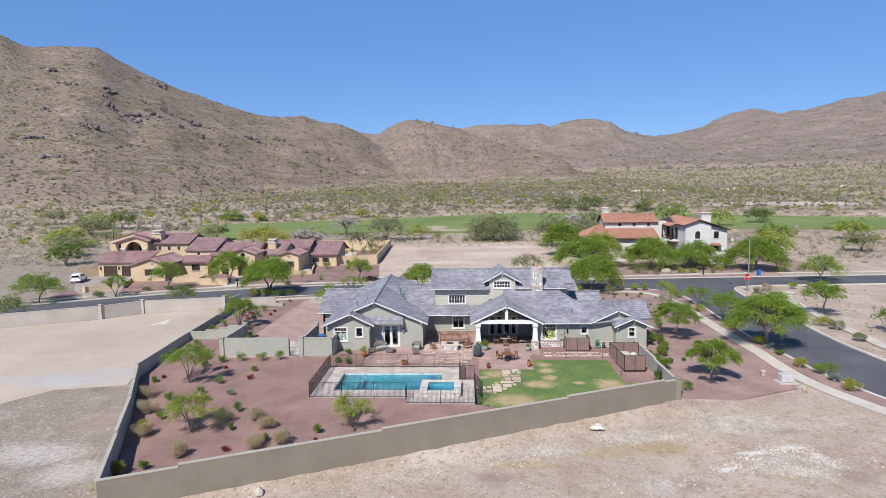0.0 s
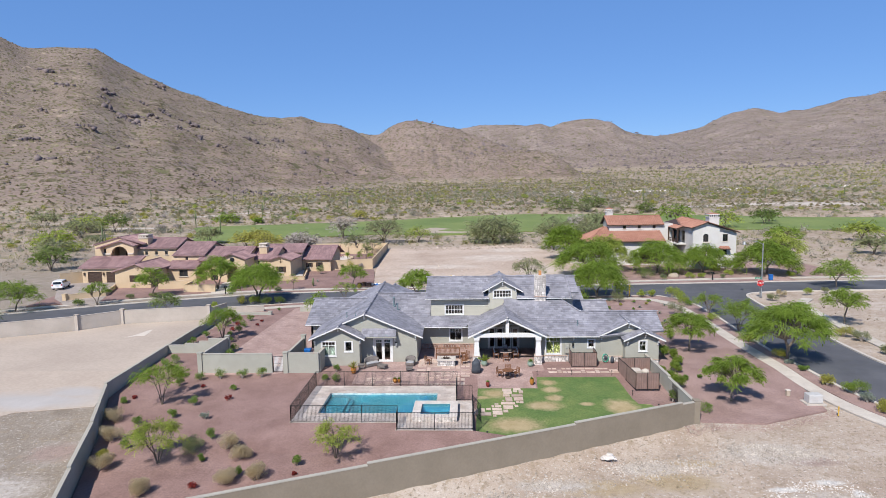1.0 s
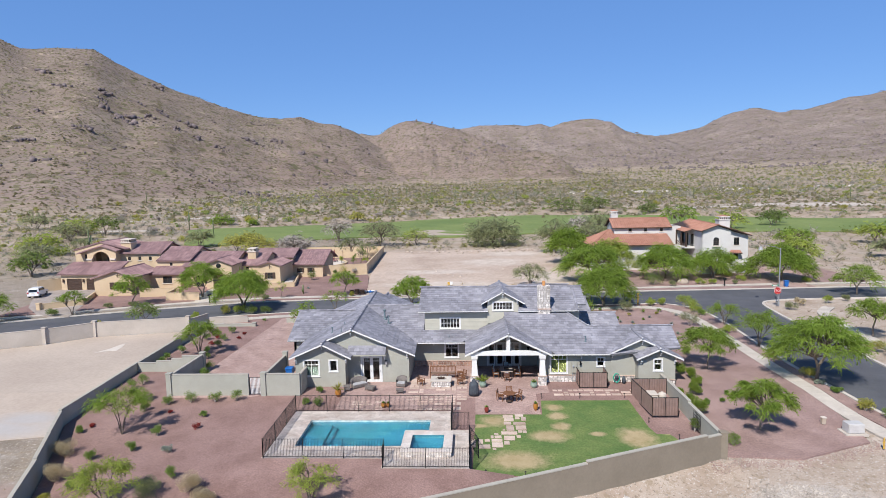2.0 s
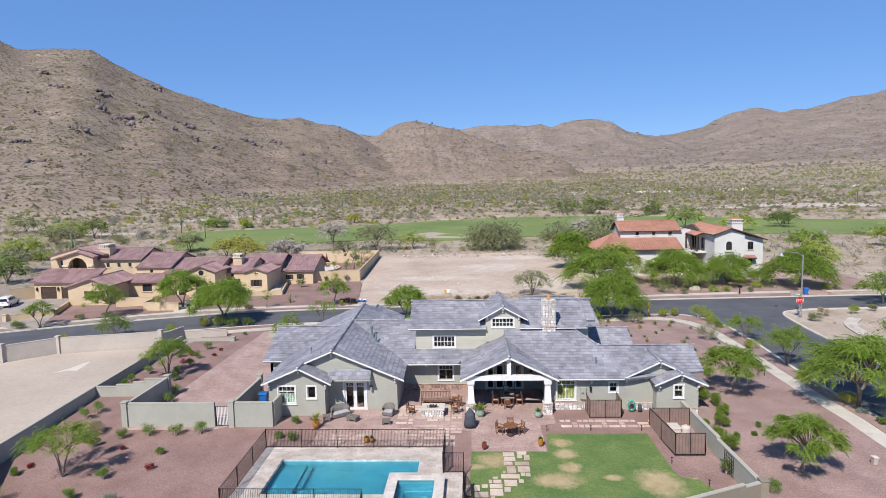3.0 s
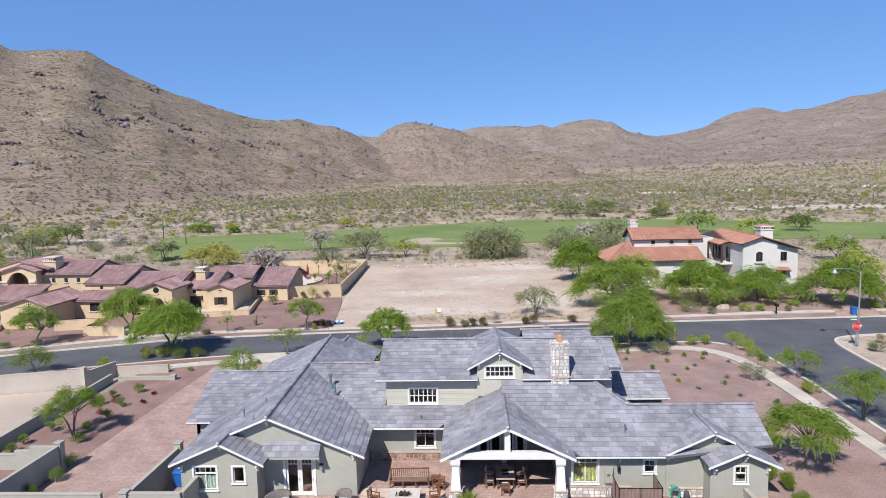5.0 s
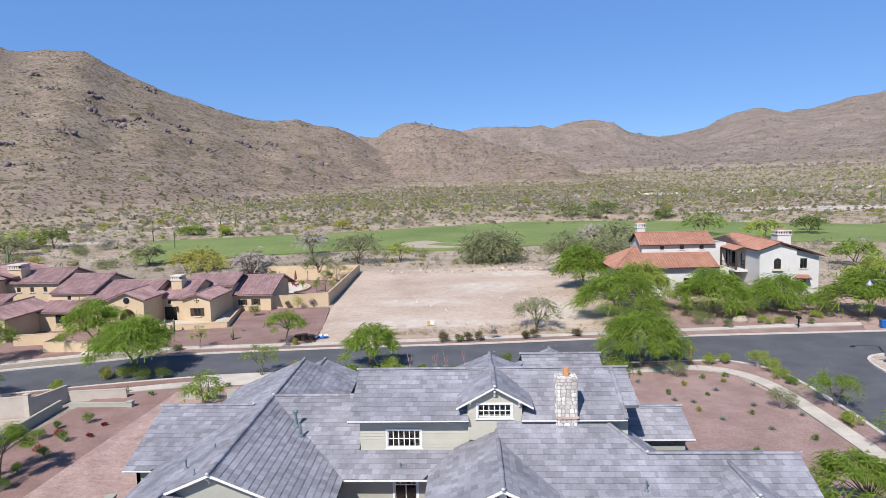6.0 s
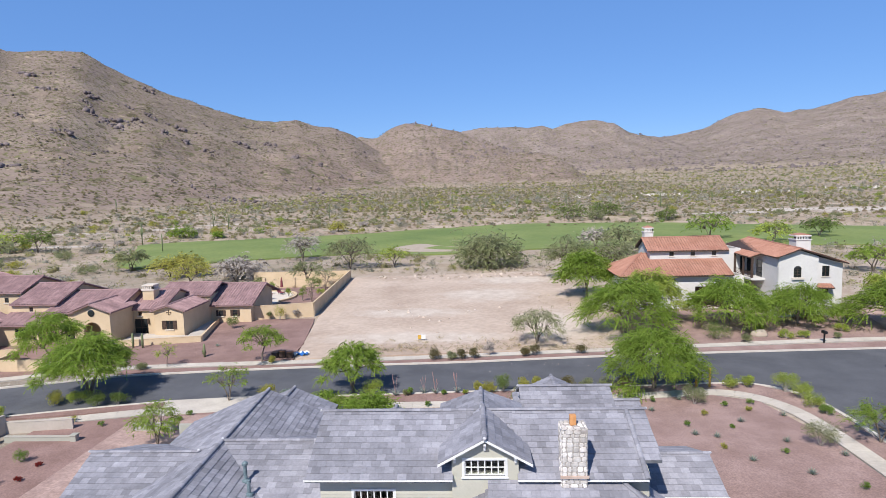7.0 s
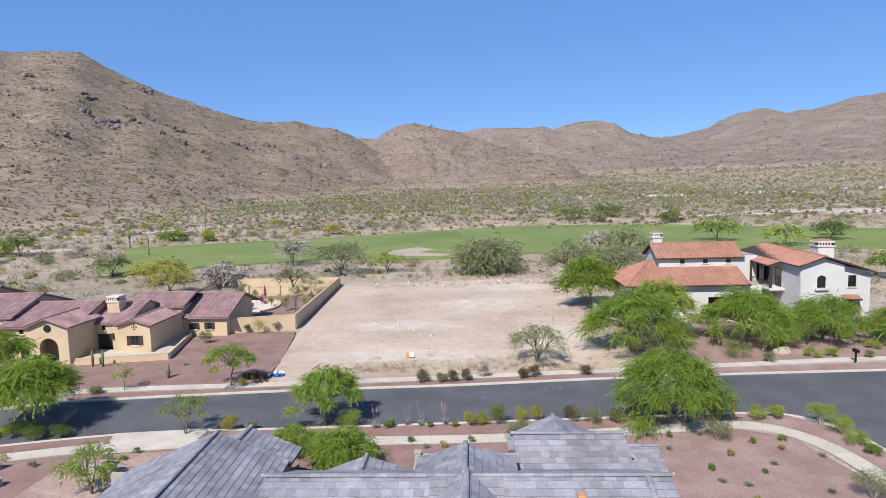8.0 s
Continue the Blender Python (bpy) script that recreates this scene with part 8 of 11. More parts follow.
for i, (x, y, rz) in enumerate(((-34.2, 149.2, 20), (-32.8, 148.0, -15), (-32.2, 153.4, 60))):
    lc = thing("lounge_chair", x, y, 0.85, "dark red patio lounge chair on pale stone", "chair", "patio loungers")
    lc.rotation_euler = (0, 0, radians(rz))
    part("seat", boxes((-0.4, 0.4, -0.7, 0.5, 0.3, 0.42), bev=0.03), MAROON, lc)
    bk = part("backrest", boxes((-0.4, 0.4, 0.0, 0.1, 0, 0.75), bev=0.03), MAROON, lc)
    bk.matrix_local = pose(0, 0.45, 0.36, -25, 0, 0)
    for lx in (-0.34, 0.34):
        for ly in (-0.6, 0.42):
            part("leg", boxes((lx - 0.03, lx + 0.03, ly - 0.03, ly + 0.03, 0, 0.3)), DARKWOOD, lc)

# ---- car on the driveway ----
car = thing("parked_car", -77.1, 113.4, 0.36, "white parked station wagon with dark windows", "car")
bm = bmesh.new()
prof = [(-2.3, 0.35), (-2.32, 0.75), (-2.25, 1.0), (-2.15, 1.55), (-1.9, 1.7), (0.3, 1.72), (0.95, 1.1), (2.1, 0.95), (2.32, 0.7), (2.3, 0.35)]
prism(bm, [(-0.92, py, pz) for py, pz in prof], (1.84, 0, 0))
for v in bm.verts:
    if v.co.z > 1.2:
        v.co.x *= 0.82
bmesh.ops.bevel(bm, geom=list(bm.edges), offset=0.06, segments=2, affect="EDGES")
part("body", bm, CARWHITE, car, smooth=False)
bm = bmesh.new()
prism(bm, [(-0.7, -2.27, 1.12), (0.7, -2.27, 1.12), (0.62, -2.19, 1.52), (-0.62, -2.19, 1.52)], (0, -0.03, 0))
part("rear_window", bm, GLASSDARK, car)
for sx in (-1, 1):
    bm = bmesh.new()
    prism(bm, [(sx * 0.90, -1.95, 1.1), (sx * 0.90, 0.75, 1.1), (sx * 0.80, 0.25, 1.58), (sx * 0.80, -1.85, 1.58)], (sx * 0.02, 0, 0))
    part("side_window", bm, GLASSDARK, car)
    part("tail_lamp", boxes((sx * 0.78 - 0.1, sx * 0.78 + 0.1, -2.36, -2.26, 0.85, 1.1)), SIGNRED, car)
    for wy in (-1.45, 1.4):
        w = new("wheel")
        w.parent = car
        bm = bmesh.new()
        tube(bm, [(sx * 0.95, wy, 0.33), (sx * 0.72, wy, 0.33)], 0.33, 16)
        part("tyre", bm, BLACKRUBBER, w)
        bm = bmesh.new()
        tube(bm, [(sx * 0.965, wy, 0.33), (sx * 0.94, wy, 0.33)], 0.2, 12)
        part("rim", bm, METALGREY, w)
part("rear_bumper", boxes((-0.9, 0.9, -2.42, -2.26, 0.4, 0.66), bev=0.03), CARWHITE, car)
part("number_plate", boxes((-0.26, 0.26, -2.36, -2.325, 0.76, 0.9)), PALESTUCCO, car)
car.rotation_euler = (0, 0, radians(18))

# ---- the cream house with red tiles ----
rh = thing("house", 0, 0, 0, "cream stucco two-storey house with red clay tile roofs", "house")
RK = Roof(rh, REDTILE, DARKWOOD)
RR = Roof(rh, REDTILE, DARKWOOD)
RZ = 0.3
BZ = -3.0


def chimney_roof(x, y, z, w):
    bm = bmesh.new()
    turned(bm, [(w, 0), (w * 0.95, 0.08), (0.1, 0.35)], 4)
    bmesh.ops.rotate(bm, verts=bm.verts, cent=(0, 0, 0), matrix=Matrix.Rotation(radians(45), 3, "Z"))
    bmesh.ops.translate(bm, verts=bm.verts, vec=(x, y, z))
    part("chimney_roof", bm, REDTILE, rh)


def set_back(parts, k):
    """Brings a group of parts nearer to the street, in proportion."""
    c = Vector((3.3, 40.8, 19.8))
    m = Matrix.Translation(c) @ Matrix.Scale(k, 4) @ Matrix.Translation(-c)
    for ob in parts:
        ob.matrix_basis = m @ ob.matrix_basis


# street block, its gable turned to the street
RF = ((52.0, 53.15, 5.0, 6.25),)
block(rh, 49.8, 55.6, 136.8, 156.0, BZ, 7.8, CREAM, front=RF, top=[(49.8, 7.8), (55.6, 7.8), (55.6, 8.15), (52.8, 9.15), (49.8, 8.1)])
aw = window(rh, 52.0, 53.15, 5.0, 6.25, 136.8, cols=2, rows=3, trim=0.0, mat=DARKWOOD, glass=GLASSDARK)
bm = bmesh.new()
prism(bm, [(52.575 + 0.575 * math.cos(a), 136.79, 6.25 + 0.5 * math.sin(a)) for a in [k * math.pi / 10 for k in range(11)]], (0, 0.05, 0))
part("arch_light", bm, GLASSDARK, aw)
part("window_sill", boxes((51.7, 53.45, 136.5, 136.82, 4.7, 5.0)), PALESTUCCO, aw)
block(rh, 55.6, 59.5, 137.4, 149.0, BZ, 6.9, CREAM, front=((56.5, 57.6, 5.0, 6.6), (56.6, 57.5, 2.0, 3.2)), top=[(55.6, 6.9), (59.5, 6.9), (59.5, 6.95), (55.6, 8.1)])
flat_window(rh, 56.5, 57.6, 5.0, 6.6, 137.4)
flat_window(rh, 56.6, 57.5, 2.0, 3.2, 137.4, sill=False)
RK.barrel([(49.2, 136.2, 8.15), (52.8, 136.2, 9.4), (54.2, 157.0, 9.4), (49.6, 157.0, 8.15)])
RK.barrel([(52.8, 136.2, 9.4), (60.0, 136.6, 7.05), (60.0, 156.0, 7.05), (54.2, 157.0, 9.4)])
RK.cap((52.8, 136.1, 9.45), (54.2, 157.0, 9.45), 0.17)
RK.barrel([(47.55, 141.3, 7.6), (49.25, 141.3, 8.16), (49.5, 151.2, 8.16), (48.0, 151.2, 7.6)])
RK.barrel([(55.4, 136.3, 3.45), (57.9, 136.3, 3.35), (57.9, 137.4, 3.85), (55.4, 137.4, 3.95)])
# balcony along the side of the block
wall_box(rh, 49.75, 49.79, 136.9, 141.8, BZ, 7.9, CREAM)
part("balcony_floor", boxes((47.6, 49.78, 140.9, 151.0, 4.0, 4.3)), CREAM, rh)
for y in (141.3, 144.4, 147.6, 150.8):
    part("balcony_post", boxes((47.75, 48.05, y - 0.15, y + 0.15, 4.3, 7.6), bev=0.02), DARKWOOD, rh)
for y0 in (142.0, 145.4, 148.2):
    part("balcony_door", boxes((49.68, 49.76, y0, y0 + 1.7, 4.35, 7.0)), GLASSDARK, rh)
bm = bmesh.new()
for z in (4.45, 5.25):
    bar(bm, (47.9, 141.2, z), (47.9, 150.9, z), 0.06)
for i in range(44):
    bar(bm, (47.9, 141.3 + i * 0.22, 4.45), (47.9, 141.3 + i * 0.22, 5.25), 0.03)
part("balcony_railing", bm, DARKWOOD, rh)
roof_tower(rh, 57.2, 145.2, 7.5, 10.7, 2.3, CREAM, CREAM)
chimney_roof(57.2, 145.2, 10.7, 1.6)
RK.done()
set_back(rh.children, 0.925)
BLOCK = set(ob.name for ob in rh.children)
# long wing with the clerestory
CL = [(35.3 + i * 3.35, 36.0 + i * 3.35, 7.95, 8.7) for i in range(3)]
block(rh, 32.2, 46.5, 142.2, 148.8, 4.0, 9.0, CREAM, front=CL)
for o in CL:
    flat_window(rh, *o, 142.2)
tiled_gable_x(RR, 32.2, 44.0, 142.2, 148.8, 9.05, 10.7, CREAM)
block(rh, 27.2, 45.4, 138.2, 149.0, -1.0, 5.2, CREAM, front=((38.0, 43.0, 0.2, 3.6),))
part("arcade_back", boxes((37.5, 43.5, 140.5, 140.7, RZ, 4.5)), DARKWOOD, rh)
RR.barrel([(26.2, 137.4, 5.4), (31.4, 144.3, 8.3), (32.2, 144.3, 8.3), (32.2, 137.4, 5.4)])
RR.barrel([(32.2, 137.4, 5.4), (43.6, 137.4, 5.4), (43.6, 142.2, 7.42), (32.2, 142.2, 7.42)])
RR.barrel([(26.2, 137.4, 5.4), (31.4, 144.3, 8.3), (26.2, 150.0, 5.4)])
RR.cap((26.2, 137.4, 5.44), (31.4, 144.3, 8.34), 0.17)
RR.done()
roof_tower(rh, 33.2, 147.0, 8.0, 12.3, 1.45, CREAM, CREAM)
chimney_roof(33.2, 147.0, 12.3, 1.05)
set_back([ob for ob in rh.children if ob.name not in BLOCK], 0.975)
rwl = thing("garden_wall", 0, 0, 0, "curved pale pink block wall by the bare lot", "garden wall", "garden walls")
for a, b in (((22.9, 144.0), (23.2, 139.0)), ((23.2, 139.0), (24.6, 134.8)), ((24.6, 134.8), (27.6, 132.6))):
    wall_run(rwl, a, b, 0.2, [(0, 1.9)], mat=PALESTUCCO)
slab("driveway", [(52.5, 114.4), (58.5, 114.8), (62, 122), (66, 136), (60.5, 137), (57, 124)], 0.03, PAVERBED, "pinkish paver driveway", "driveway", th=0.3)
bo = thing("garden_boulder", 39.2, 119.6, level(119.6), "pale tan garden boulder by the pavement", "boulder")
bm = bmesh.new()
bmesh.ops.create_icosphere(bm, subdivisions=2, radius=0.8)
for v in bm.verts:
    v.co = Vector((v.co.x * 1.3, v.co.y * 0.9, max(v.co.z * 0.85, -0.3) + 0.2)) * (1 + 0.12 * noise.noise(v.co * 2))
part("stone", bm, SAND, bo)

# ---- street furniture ----
sl = thing("street_lamp", 46.4, 100.2, level(100) - 0.02, "tall grey street lamp with a small hooded head", "street lamp")
bm = bmesh.new()
turned(bm, [(0.14, 0), (0.14, 0.5), (0.10, 0.6), (0.075, 8.6)], 10)
part("pole", bm, METALGREY, sl)
bm = bmesh.new()
tube(bm, [(0, 0, 8.4), (-0.8, 0, 8.85), (-2.0, 0, 9.0), (-2.9, 0, 8.95)], 0.04, 6)
part("arm", bm, METALGREY, sl)
bm = bmesh.new()
turned(bm, [(0.32, 8.45), (0.26, 8.6), (0.1, 8.85), (0.05, 9.0)], 12, (-2.9, 0, 0))
part("lamp_head", bm, METALGREY, sl)
ss = thing("stop_sign", 46.05, 99.95, level(100), "red octagonal stop sign on a post with street name blades", "sign")
bm = bmesh.new()
bar(bm, (0, 0, 0), (0, 0, 3.2), 0.06)
part("post", bm, METALGREY, ss)
bm = bmesh.new()
prism(bm, [(0.56 * math.cos(math.pi / 8 + k * math.pi / 4), -0.08, 2.3 + 0.56 * math.sin(math.pi / 8 + k * math.pi / 4)) for k in range(8)], (0, 0.02, 0))
face = part("sign_face", bm, SIGNRED, ss)
bm = bmesh.new()
for k in range(8):
    a, b = [Vector((0.51 * math.cos(math.pi / 8 + q * math.pi / 4), -0.085, 2.3 + 0.51 * math.sin(math.pi / 8 + q * math.pi / 4))) for q in (k, k + 1)]
    bar(bm, a, b, 0.012, 0.035, up=(0, 1, 0))
part("sign_border", bm, WHITE, ss)
fc = bpy.data.curves.new("sign_text", "FONT")
fc.body, fc.size, fc.align_x, fc.align_y, fc.extrude = "STOP", 0.46, "CENTER", "CENTER", 0.004
fc.materials.append(WHITE)
ft = new("sign_text", fc)
ft.parent = ss
ft.matrix_local = pose(0, -0.09, 2.3, 90, 0, 0)
for z, rz in ((3.0, 0), (3.2, 60)):
    bm = bmesh.new()
    box(bm, -0.85, 0.15, -0.015, 0.015, -0.11, 0.11)
    bl = part("street_name_blade", bm, SIGNGREEN, ss)
    bl.matrix_local = pose(0, -0.08, z + 0.1, 0, 0, rz)
    part("lettering_bar", boxes((-0.72, 0.02, -0.02, -0.017, -0.045, 0.045)), WHITE, bl)
CABINETGREY = surface("pale_grey_cabinet_paint", (0.46, 0.45, 0.44), (0.54, 0.53, 0.52), 2, 0.5, fine=(9, 0.04))
ub = thing("utility_cabinet", 30.0, 55.9, level(55.9), "pale grey utility cabinet on a concrete pad", "utility box")
part("pad", boxes((-0.85, 0.8, -0.6, 0.6, -0.1, 0.08)), CONCRETE, ub)
part("cabinet", boxes((-0.6, 0.6, -0.42, 0.42, 0.08, 0.82), bev=0.03), CABINETGREY, ub)
part("cabinet_door", boxes((-0.56, 0.56, -0.45, -0.42, 0.15, 0.74)), CABINETGREY, ub)
pd = thing("utility_pedestal", 28.6, 57.4, level(57.4), "small tan utility pedestal in gravel", "utility box")
part("body", boxes((-0.16, 0.16, -0.16, 0.16, 0, 0.5), bev=0.03), SAND, pd)
part("cap", boxes((-0.19, 0.19, -0.19, 0.19, 0.5, 0.58), bev=0.02), PALESTUCCO, pd)


def hydrant(x, y, s, label):
    t = thing("fire_hydrant", x, y, level(y) - 0.08, label, "hydrant", "hydrants")
    bm = bmesh.new()
    turned(bm, [(0.16 * s, 0), (0.16 * s, 0.06), (0.11 * s, 0.1), (0.11 * s, 0.6), (0.14 * s, 0.64), (0.1 * s, 0.8), (0.03 * s, 0.88)], 12)
    part("barrel", bm, YELLOW, t, smooth=True)
    bm = bmesh.new()
    tube(bm, [(-0.2 * s, 0, 0.48), (0.2 * s, 0, 0.48)], 0.06 * s, 8)
    part("outlet", bm, YELLOW, t)


hydrant(30.7, 53.5, 0.45, "small yellow fire hydrant beside the pavement")
hydrant(24.9, 101.5, 1.0, "yellow fire hydrant in the verge")
mk = thing("marker_post", 26.1, 101.4, level(101), "yellow marker post in the verge", "marker post")
part("post", boxes((-0.09, 0.09, -0.06, 0.06, 0, 1.9), bev=0.01), YELLOW, mk)
for x, y in ((45.2, 116.3), (-42.5, 106.3)):
    mx = thing("letter_box", x, y, level(y), "dark metal letter box on a post", "letter box", "letter boxes")
    part("post", boxes((-0.07, 0.07, -0.07, 0.07, 0, 1.1)), BLACKMETAL, mx)
    bm = bmesh.new()
    prism(bm, [(-0.18, -0.35, 1.1), (0.18, -0.35, 1.1), (0.18, -0.35, 1.35), (0.1, -0.35, 1.45), (-0.1, -0.35, 1.45), (-0.18, -0.35, 1.35)], (0, 0.7, 0))
    part("box_body", bm, BLACKMETAL, mx)
sg_ = thing("lot_sign", -3.1, 119.6, level(119.6), "small white and yellow sale board on the bare lot", "sign")
part("board", boxes((-0.5, 0.5, -0.03, 0.03, 0.15, 0.75)), WHITE, sg_)
part("colour_panel", boxes((-0.48, -0.05, -0.036, -0.032, 0.17, 0.73)), YELLOW, sg_)
part("stake", boxes((-0.4, -0.35, 0.03, 0.08, 0, 0.7), (0.35, 0.4, 0.03, 0.08, 0, 0.7)), DARKWOOD, sg_)
tp = thing("tarp_heap", -17.2, 113.8, level(113.8), "crumpled blue and white tarp on the dirt", "tarp")
bm = bmesh.new()
bmesh.ops.create_grid(bm, x_segments=14, y_segments=10, size=1.0)
for v in bm.verts:
    v.co = Vector((v.co.x * 0.95, v.co.y * 0.55, 0.18 + 0.4 * noise.noise(v.co * 2.3)))
for i, f in enumerate(bm.faces):
    f.material_index = 1 if noise.noise(f.calc_center_median() * 2.1) > 0.05 else 0
part("sheet", bm, [BLUEBIN, WHITE], tp)
for i in range(3):
    cr = thing("crate", -20.0 + i * 0.9, 112.9, level(112.9), "dark slatted crate by the tree", "crate", "crates")
    part("crate_body", boxes((-0.35, 0.35, -0.3, 0.3, 0, 0.6 + 0.15 * (i % 2))), DARKWOOD, cr)
    part("crate_rim", boxes((-0.38, 0.38, -0.33, 0.33, 0.6 + 0.15 * (i % 2), 0.66 + 0.15 * (i % 2))), WOOD, cr)
rk = thing("loose_rock", 10.4, 46.9, -1.4, "large pale angular rock on the dirt", "rock")
bm = bmesh.new()
for at, sz in (((0, 0, 0.10), (0.52, 0.30, 0.14)), ((0.12, 0.12, 0.26), (0.26, 0.2, 0.13)), ((-0.42, -0.05, 0.06), (0.2, 0.2, 0.1)), ((0.45, -0.1, 0.05), (0.16, 0.13, 0.09))):
    chunk = bmesh.ops.create_icosphere(bm, subdivisions=2, radius=1.0)["verts"]
    for v in chunk:
        k = 1 + 0.55 * noise.noise(v.co * 1.7 + Vector(at) * 9)
        v.co = Vector((v.co.x * sz[0] * k + at[0], v.co.y * sz[1] * k + at[1], v.co.z * sz[2] * k + at[2]))
part("stone", bm, WHITESTONE, rk)
rk2 = thing("loose_rock", -14.0, 36.6, -1.75, "pale blue-grey angular rock by the wall", "rock")
bm = bmesh.new()
bmesh.ops.create_icosphere(bm, subdivisions=1, radius=0.4)
for v in bm.verts:
    v.co = Vector((v.co.x * 0.9, v.co.y * 0.8, v.co.z * 0.8 + 0.2)) * (1 + 0.3 * noise.noise(v.co * 3))
part("stone", bm, ROCK, rk2)
# ---- plants ----
def leaf_cloud(rs, centres, radii, count, size, flat=0.7, droop=0.0, slim=0.4):
    """Small leaf blades scattered in soft clumps. Returns verts, faces."""
    k = rs.integers(0, len(centres), count)
    c, r = np.asarray(centres)[k], np.asarray(radii)[k]
    d = rs.normal(size=(count, 3))
    d /= np.linalg.norm(d, axis=1)[:, None]
    rad = rs.random(count) ** 0.42
    p = c + d * rad[:, None] * r[:, None] * np.array([1, 1, flat])
    a = rs.normal(size=(count, 3))
    a[:, 2] -= droop
    a /= np.linalg.norm(a, axis=1)[:, None]
    b = np.cross(a, rs.normal(size=(count, 3)))
    b /= np.maximum(np.linalg.norm(b, axis=1), 1e-6)[:, None]
    s = size * (0.6 + 0.8 * rs.random(count))[:, None]
    a, b = a * s, b * s * slim
    v = np.stack([p - a, p + b, p + a], 1).reshape(-1, 3)
    return v, np.arange(count * 3).reshape(-1, 3)


def spray_crown(rs, centres, radii, count, size, droop=0.55, flat=0.7):
    """Feathery fronds that arch outwards and droop, each a rib with leaflets on both sides. Returns verts, faces."""
    seg = 5
    n = max(1, count // (2 * seg))
    k = rs.integers(0, len(centres), n)
    c, r = np.asarray(centres)[k], np.asarray(radii)[k]
    d = rs.normal(size=(n, 3))
    d /= np.linalg.norm(d, axis=1)[:, None]
    p = c + d * (rs.random(n) ** 0.5 * r)[:, None] * np.array([0.9, 0.9, flat])
    out = p * np.array([1, 1, 0.0])
    out /= np.maximum(np.linalg.norm(out, axis=1), 0.3)[:, None]
    way = out * 0.8 + rs.normal(size=(n, 3)) * 0.9
    way[:, 2] = 0.45 * rs.normal(size=n) + 0.15
    way /= np.linalg.norm(way, axis=1)[:, None]
    ln = r * (0.35 + 0.6 * rs.random(n))
    t = np.linspace(0, 1, seg + 1)
    rib = p[:, None, :] + way[:, None, :] * (ln[:, None] * t)[..., None]
    rib[..., 2] -= droop * ln[:, None] * t ** 2
    side = np.cross(way, rs.normal(size=(n, 3)) * 0.55 + np.array([0, 0, 1.0]))
    side /= np.maximum(np.linalg.norm(side, axis=1), 1e-6)[:, None]
    mid = rib[:, :-1] * 0.35 + rib[:, 1:] * 0.65
    tips = []
    for sign in (-1, 1):
        w = size * (0.95 - 0.5 * t[:-1]) * (0.6 + 0.8 * rs.random((n, seg)))
        q = mid + sign * side[:, None, :] * w[..., None]
        q[..., 2] -= w * 0.5 * rs.random((n, seg))
        tips.append(q)
    v = np.concatenate([rib] + tips, 1)
    i = np.arange(seg)
    tri = np.concatenate([np.stack([i, i + 1, i + seg + 1], 1), np.stack([i + 1, i, i + 2 * seg + 1], 1)])
    f = (tri[None] + (np.arange(n) * (3 * seg + 1))[:, None, None]).reshape(-1, 3)
    return v.reshape(-1, 3), f


def np_mesh(name, v, f, mat):
    me = bpy.data.meshes.new(name)
    n, w = len(f), f.shape[1]
    me.vertices.add(len(v))
    me.vertices.foreach_set("co", np.ascontiguousarray(v, dtype=np.float32).ravel())
    me.loops.add(n * w)
    me.loops.foreach_set("vertex_index", f.ravel().astype(np.int32))
    me.polygons.add(n)
    me.polygons.foreach_set("loop_start", (np.arange(n) * w).astype(np.int32))
    me.update(calc_edges=True)
    me.materials.append(mat)
    return me


def young_tree(x, y, h, spread, mat, label, seed, leaves=9000, size=0.06, trunk=0.05, stems=4, group="yard trees", zoff=0.0, lift=0.0):
    """Many thin upswept stems with loose feathery sprays, open enough to see through."""
    rs = np.random.default_rng(seed)
    rr = random.Random(seed)
    t = thing("tree", x, y, level(y) + zoff, label, "tree", group)
    R = spread / 2
    bm = bmesh.new()
    tips, radii = [], []
    for s in range(stems):
        a = s * 6.283 / stems + rr.uniform(-0.4, 0.4)
        lean = R * rr.uniform(0.25, 0.5)
        knee = Vector((math.cos(a) * lean * 0.35, math.sin(a) * lean * 0.35, h * 0.28))
        top = Vector((math.cos(a) * lean, math.sin(a) * lean, h * rr.uniform(0.5, 0.62)))
        tube(bm, [(0, 0, -0.2), knee, top], [trunk, trunk * 0.75, trunk * 0.45], 6)
        for i in range(9):
            b = a + rr.uniform(-1.5, 1.5)
            f = knee.lerp(top, rr.uniform(0.25 + lift, 1.0))
            q = rr.uniform(0.35, 1.0)
            e = Vector((math.cos(b) * R * q, math.sin(b) * R * q, h * (0.97 - (0.42 - lift) * q ** 1.6) * rr.uniform(0.8 + lift * 0.5, 1.0)))
            m = f.lerp(e, 0.5) + Vector((0, 0, 0.07 * h))
            tube(bm, [f, m, e], [trunk * 0.4, trunk * 0.25, trunk * 0.1], 4)
            tips += [tuple(e), tuple(m.lerp(e, 0.5))]
            radii += [spread * rr.uniform(0.08, 0.13), spread * rr.uniform(0.07, 0.12)]
    part("trunk", bm, BARK, t)
    v, f = spray_crown(rs, tips, radii, int(leaves * 1.9), size * 0.69, droop=0.3, flat=0.85)
    ob = new("crown", np_mesh("crown", v, f, mat))
    ob.parent = t
    return t


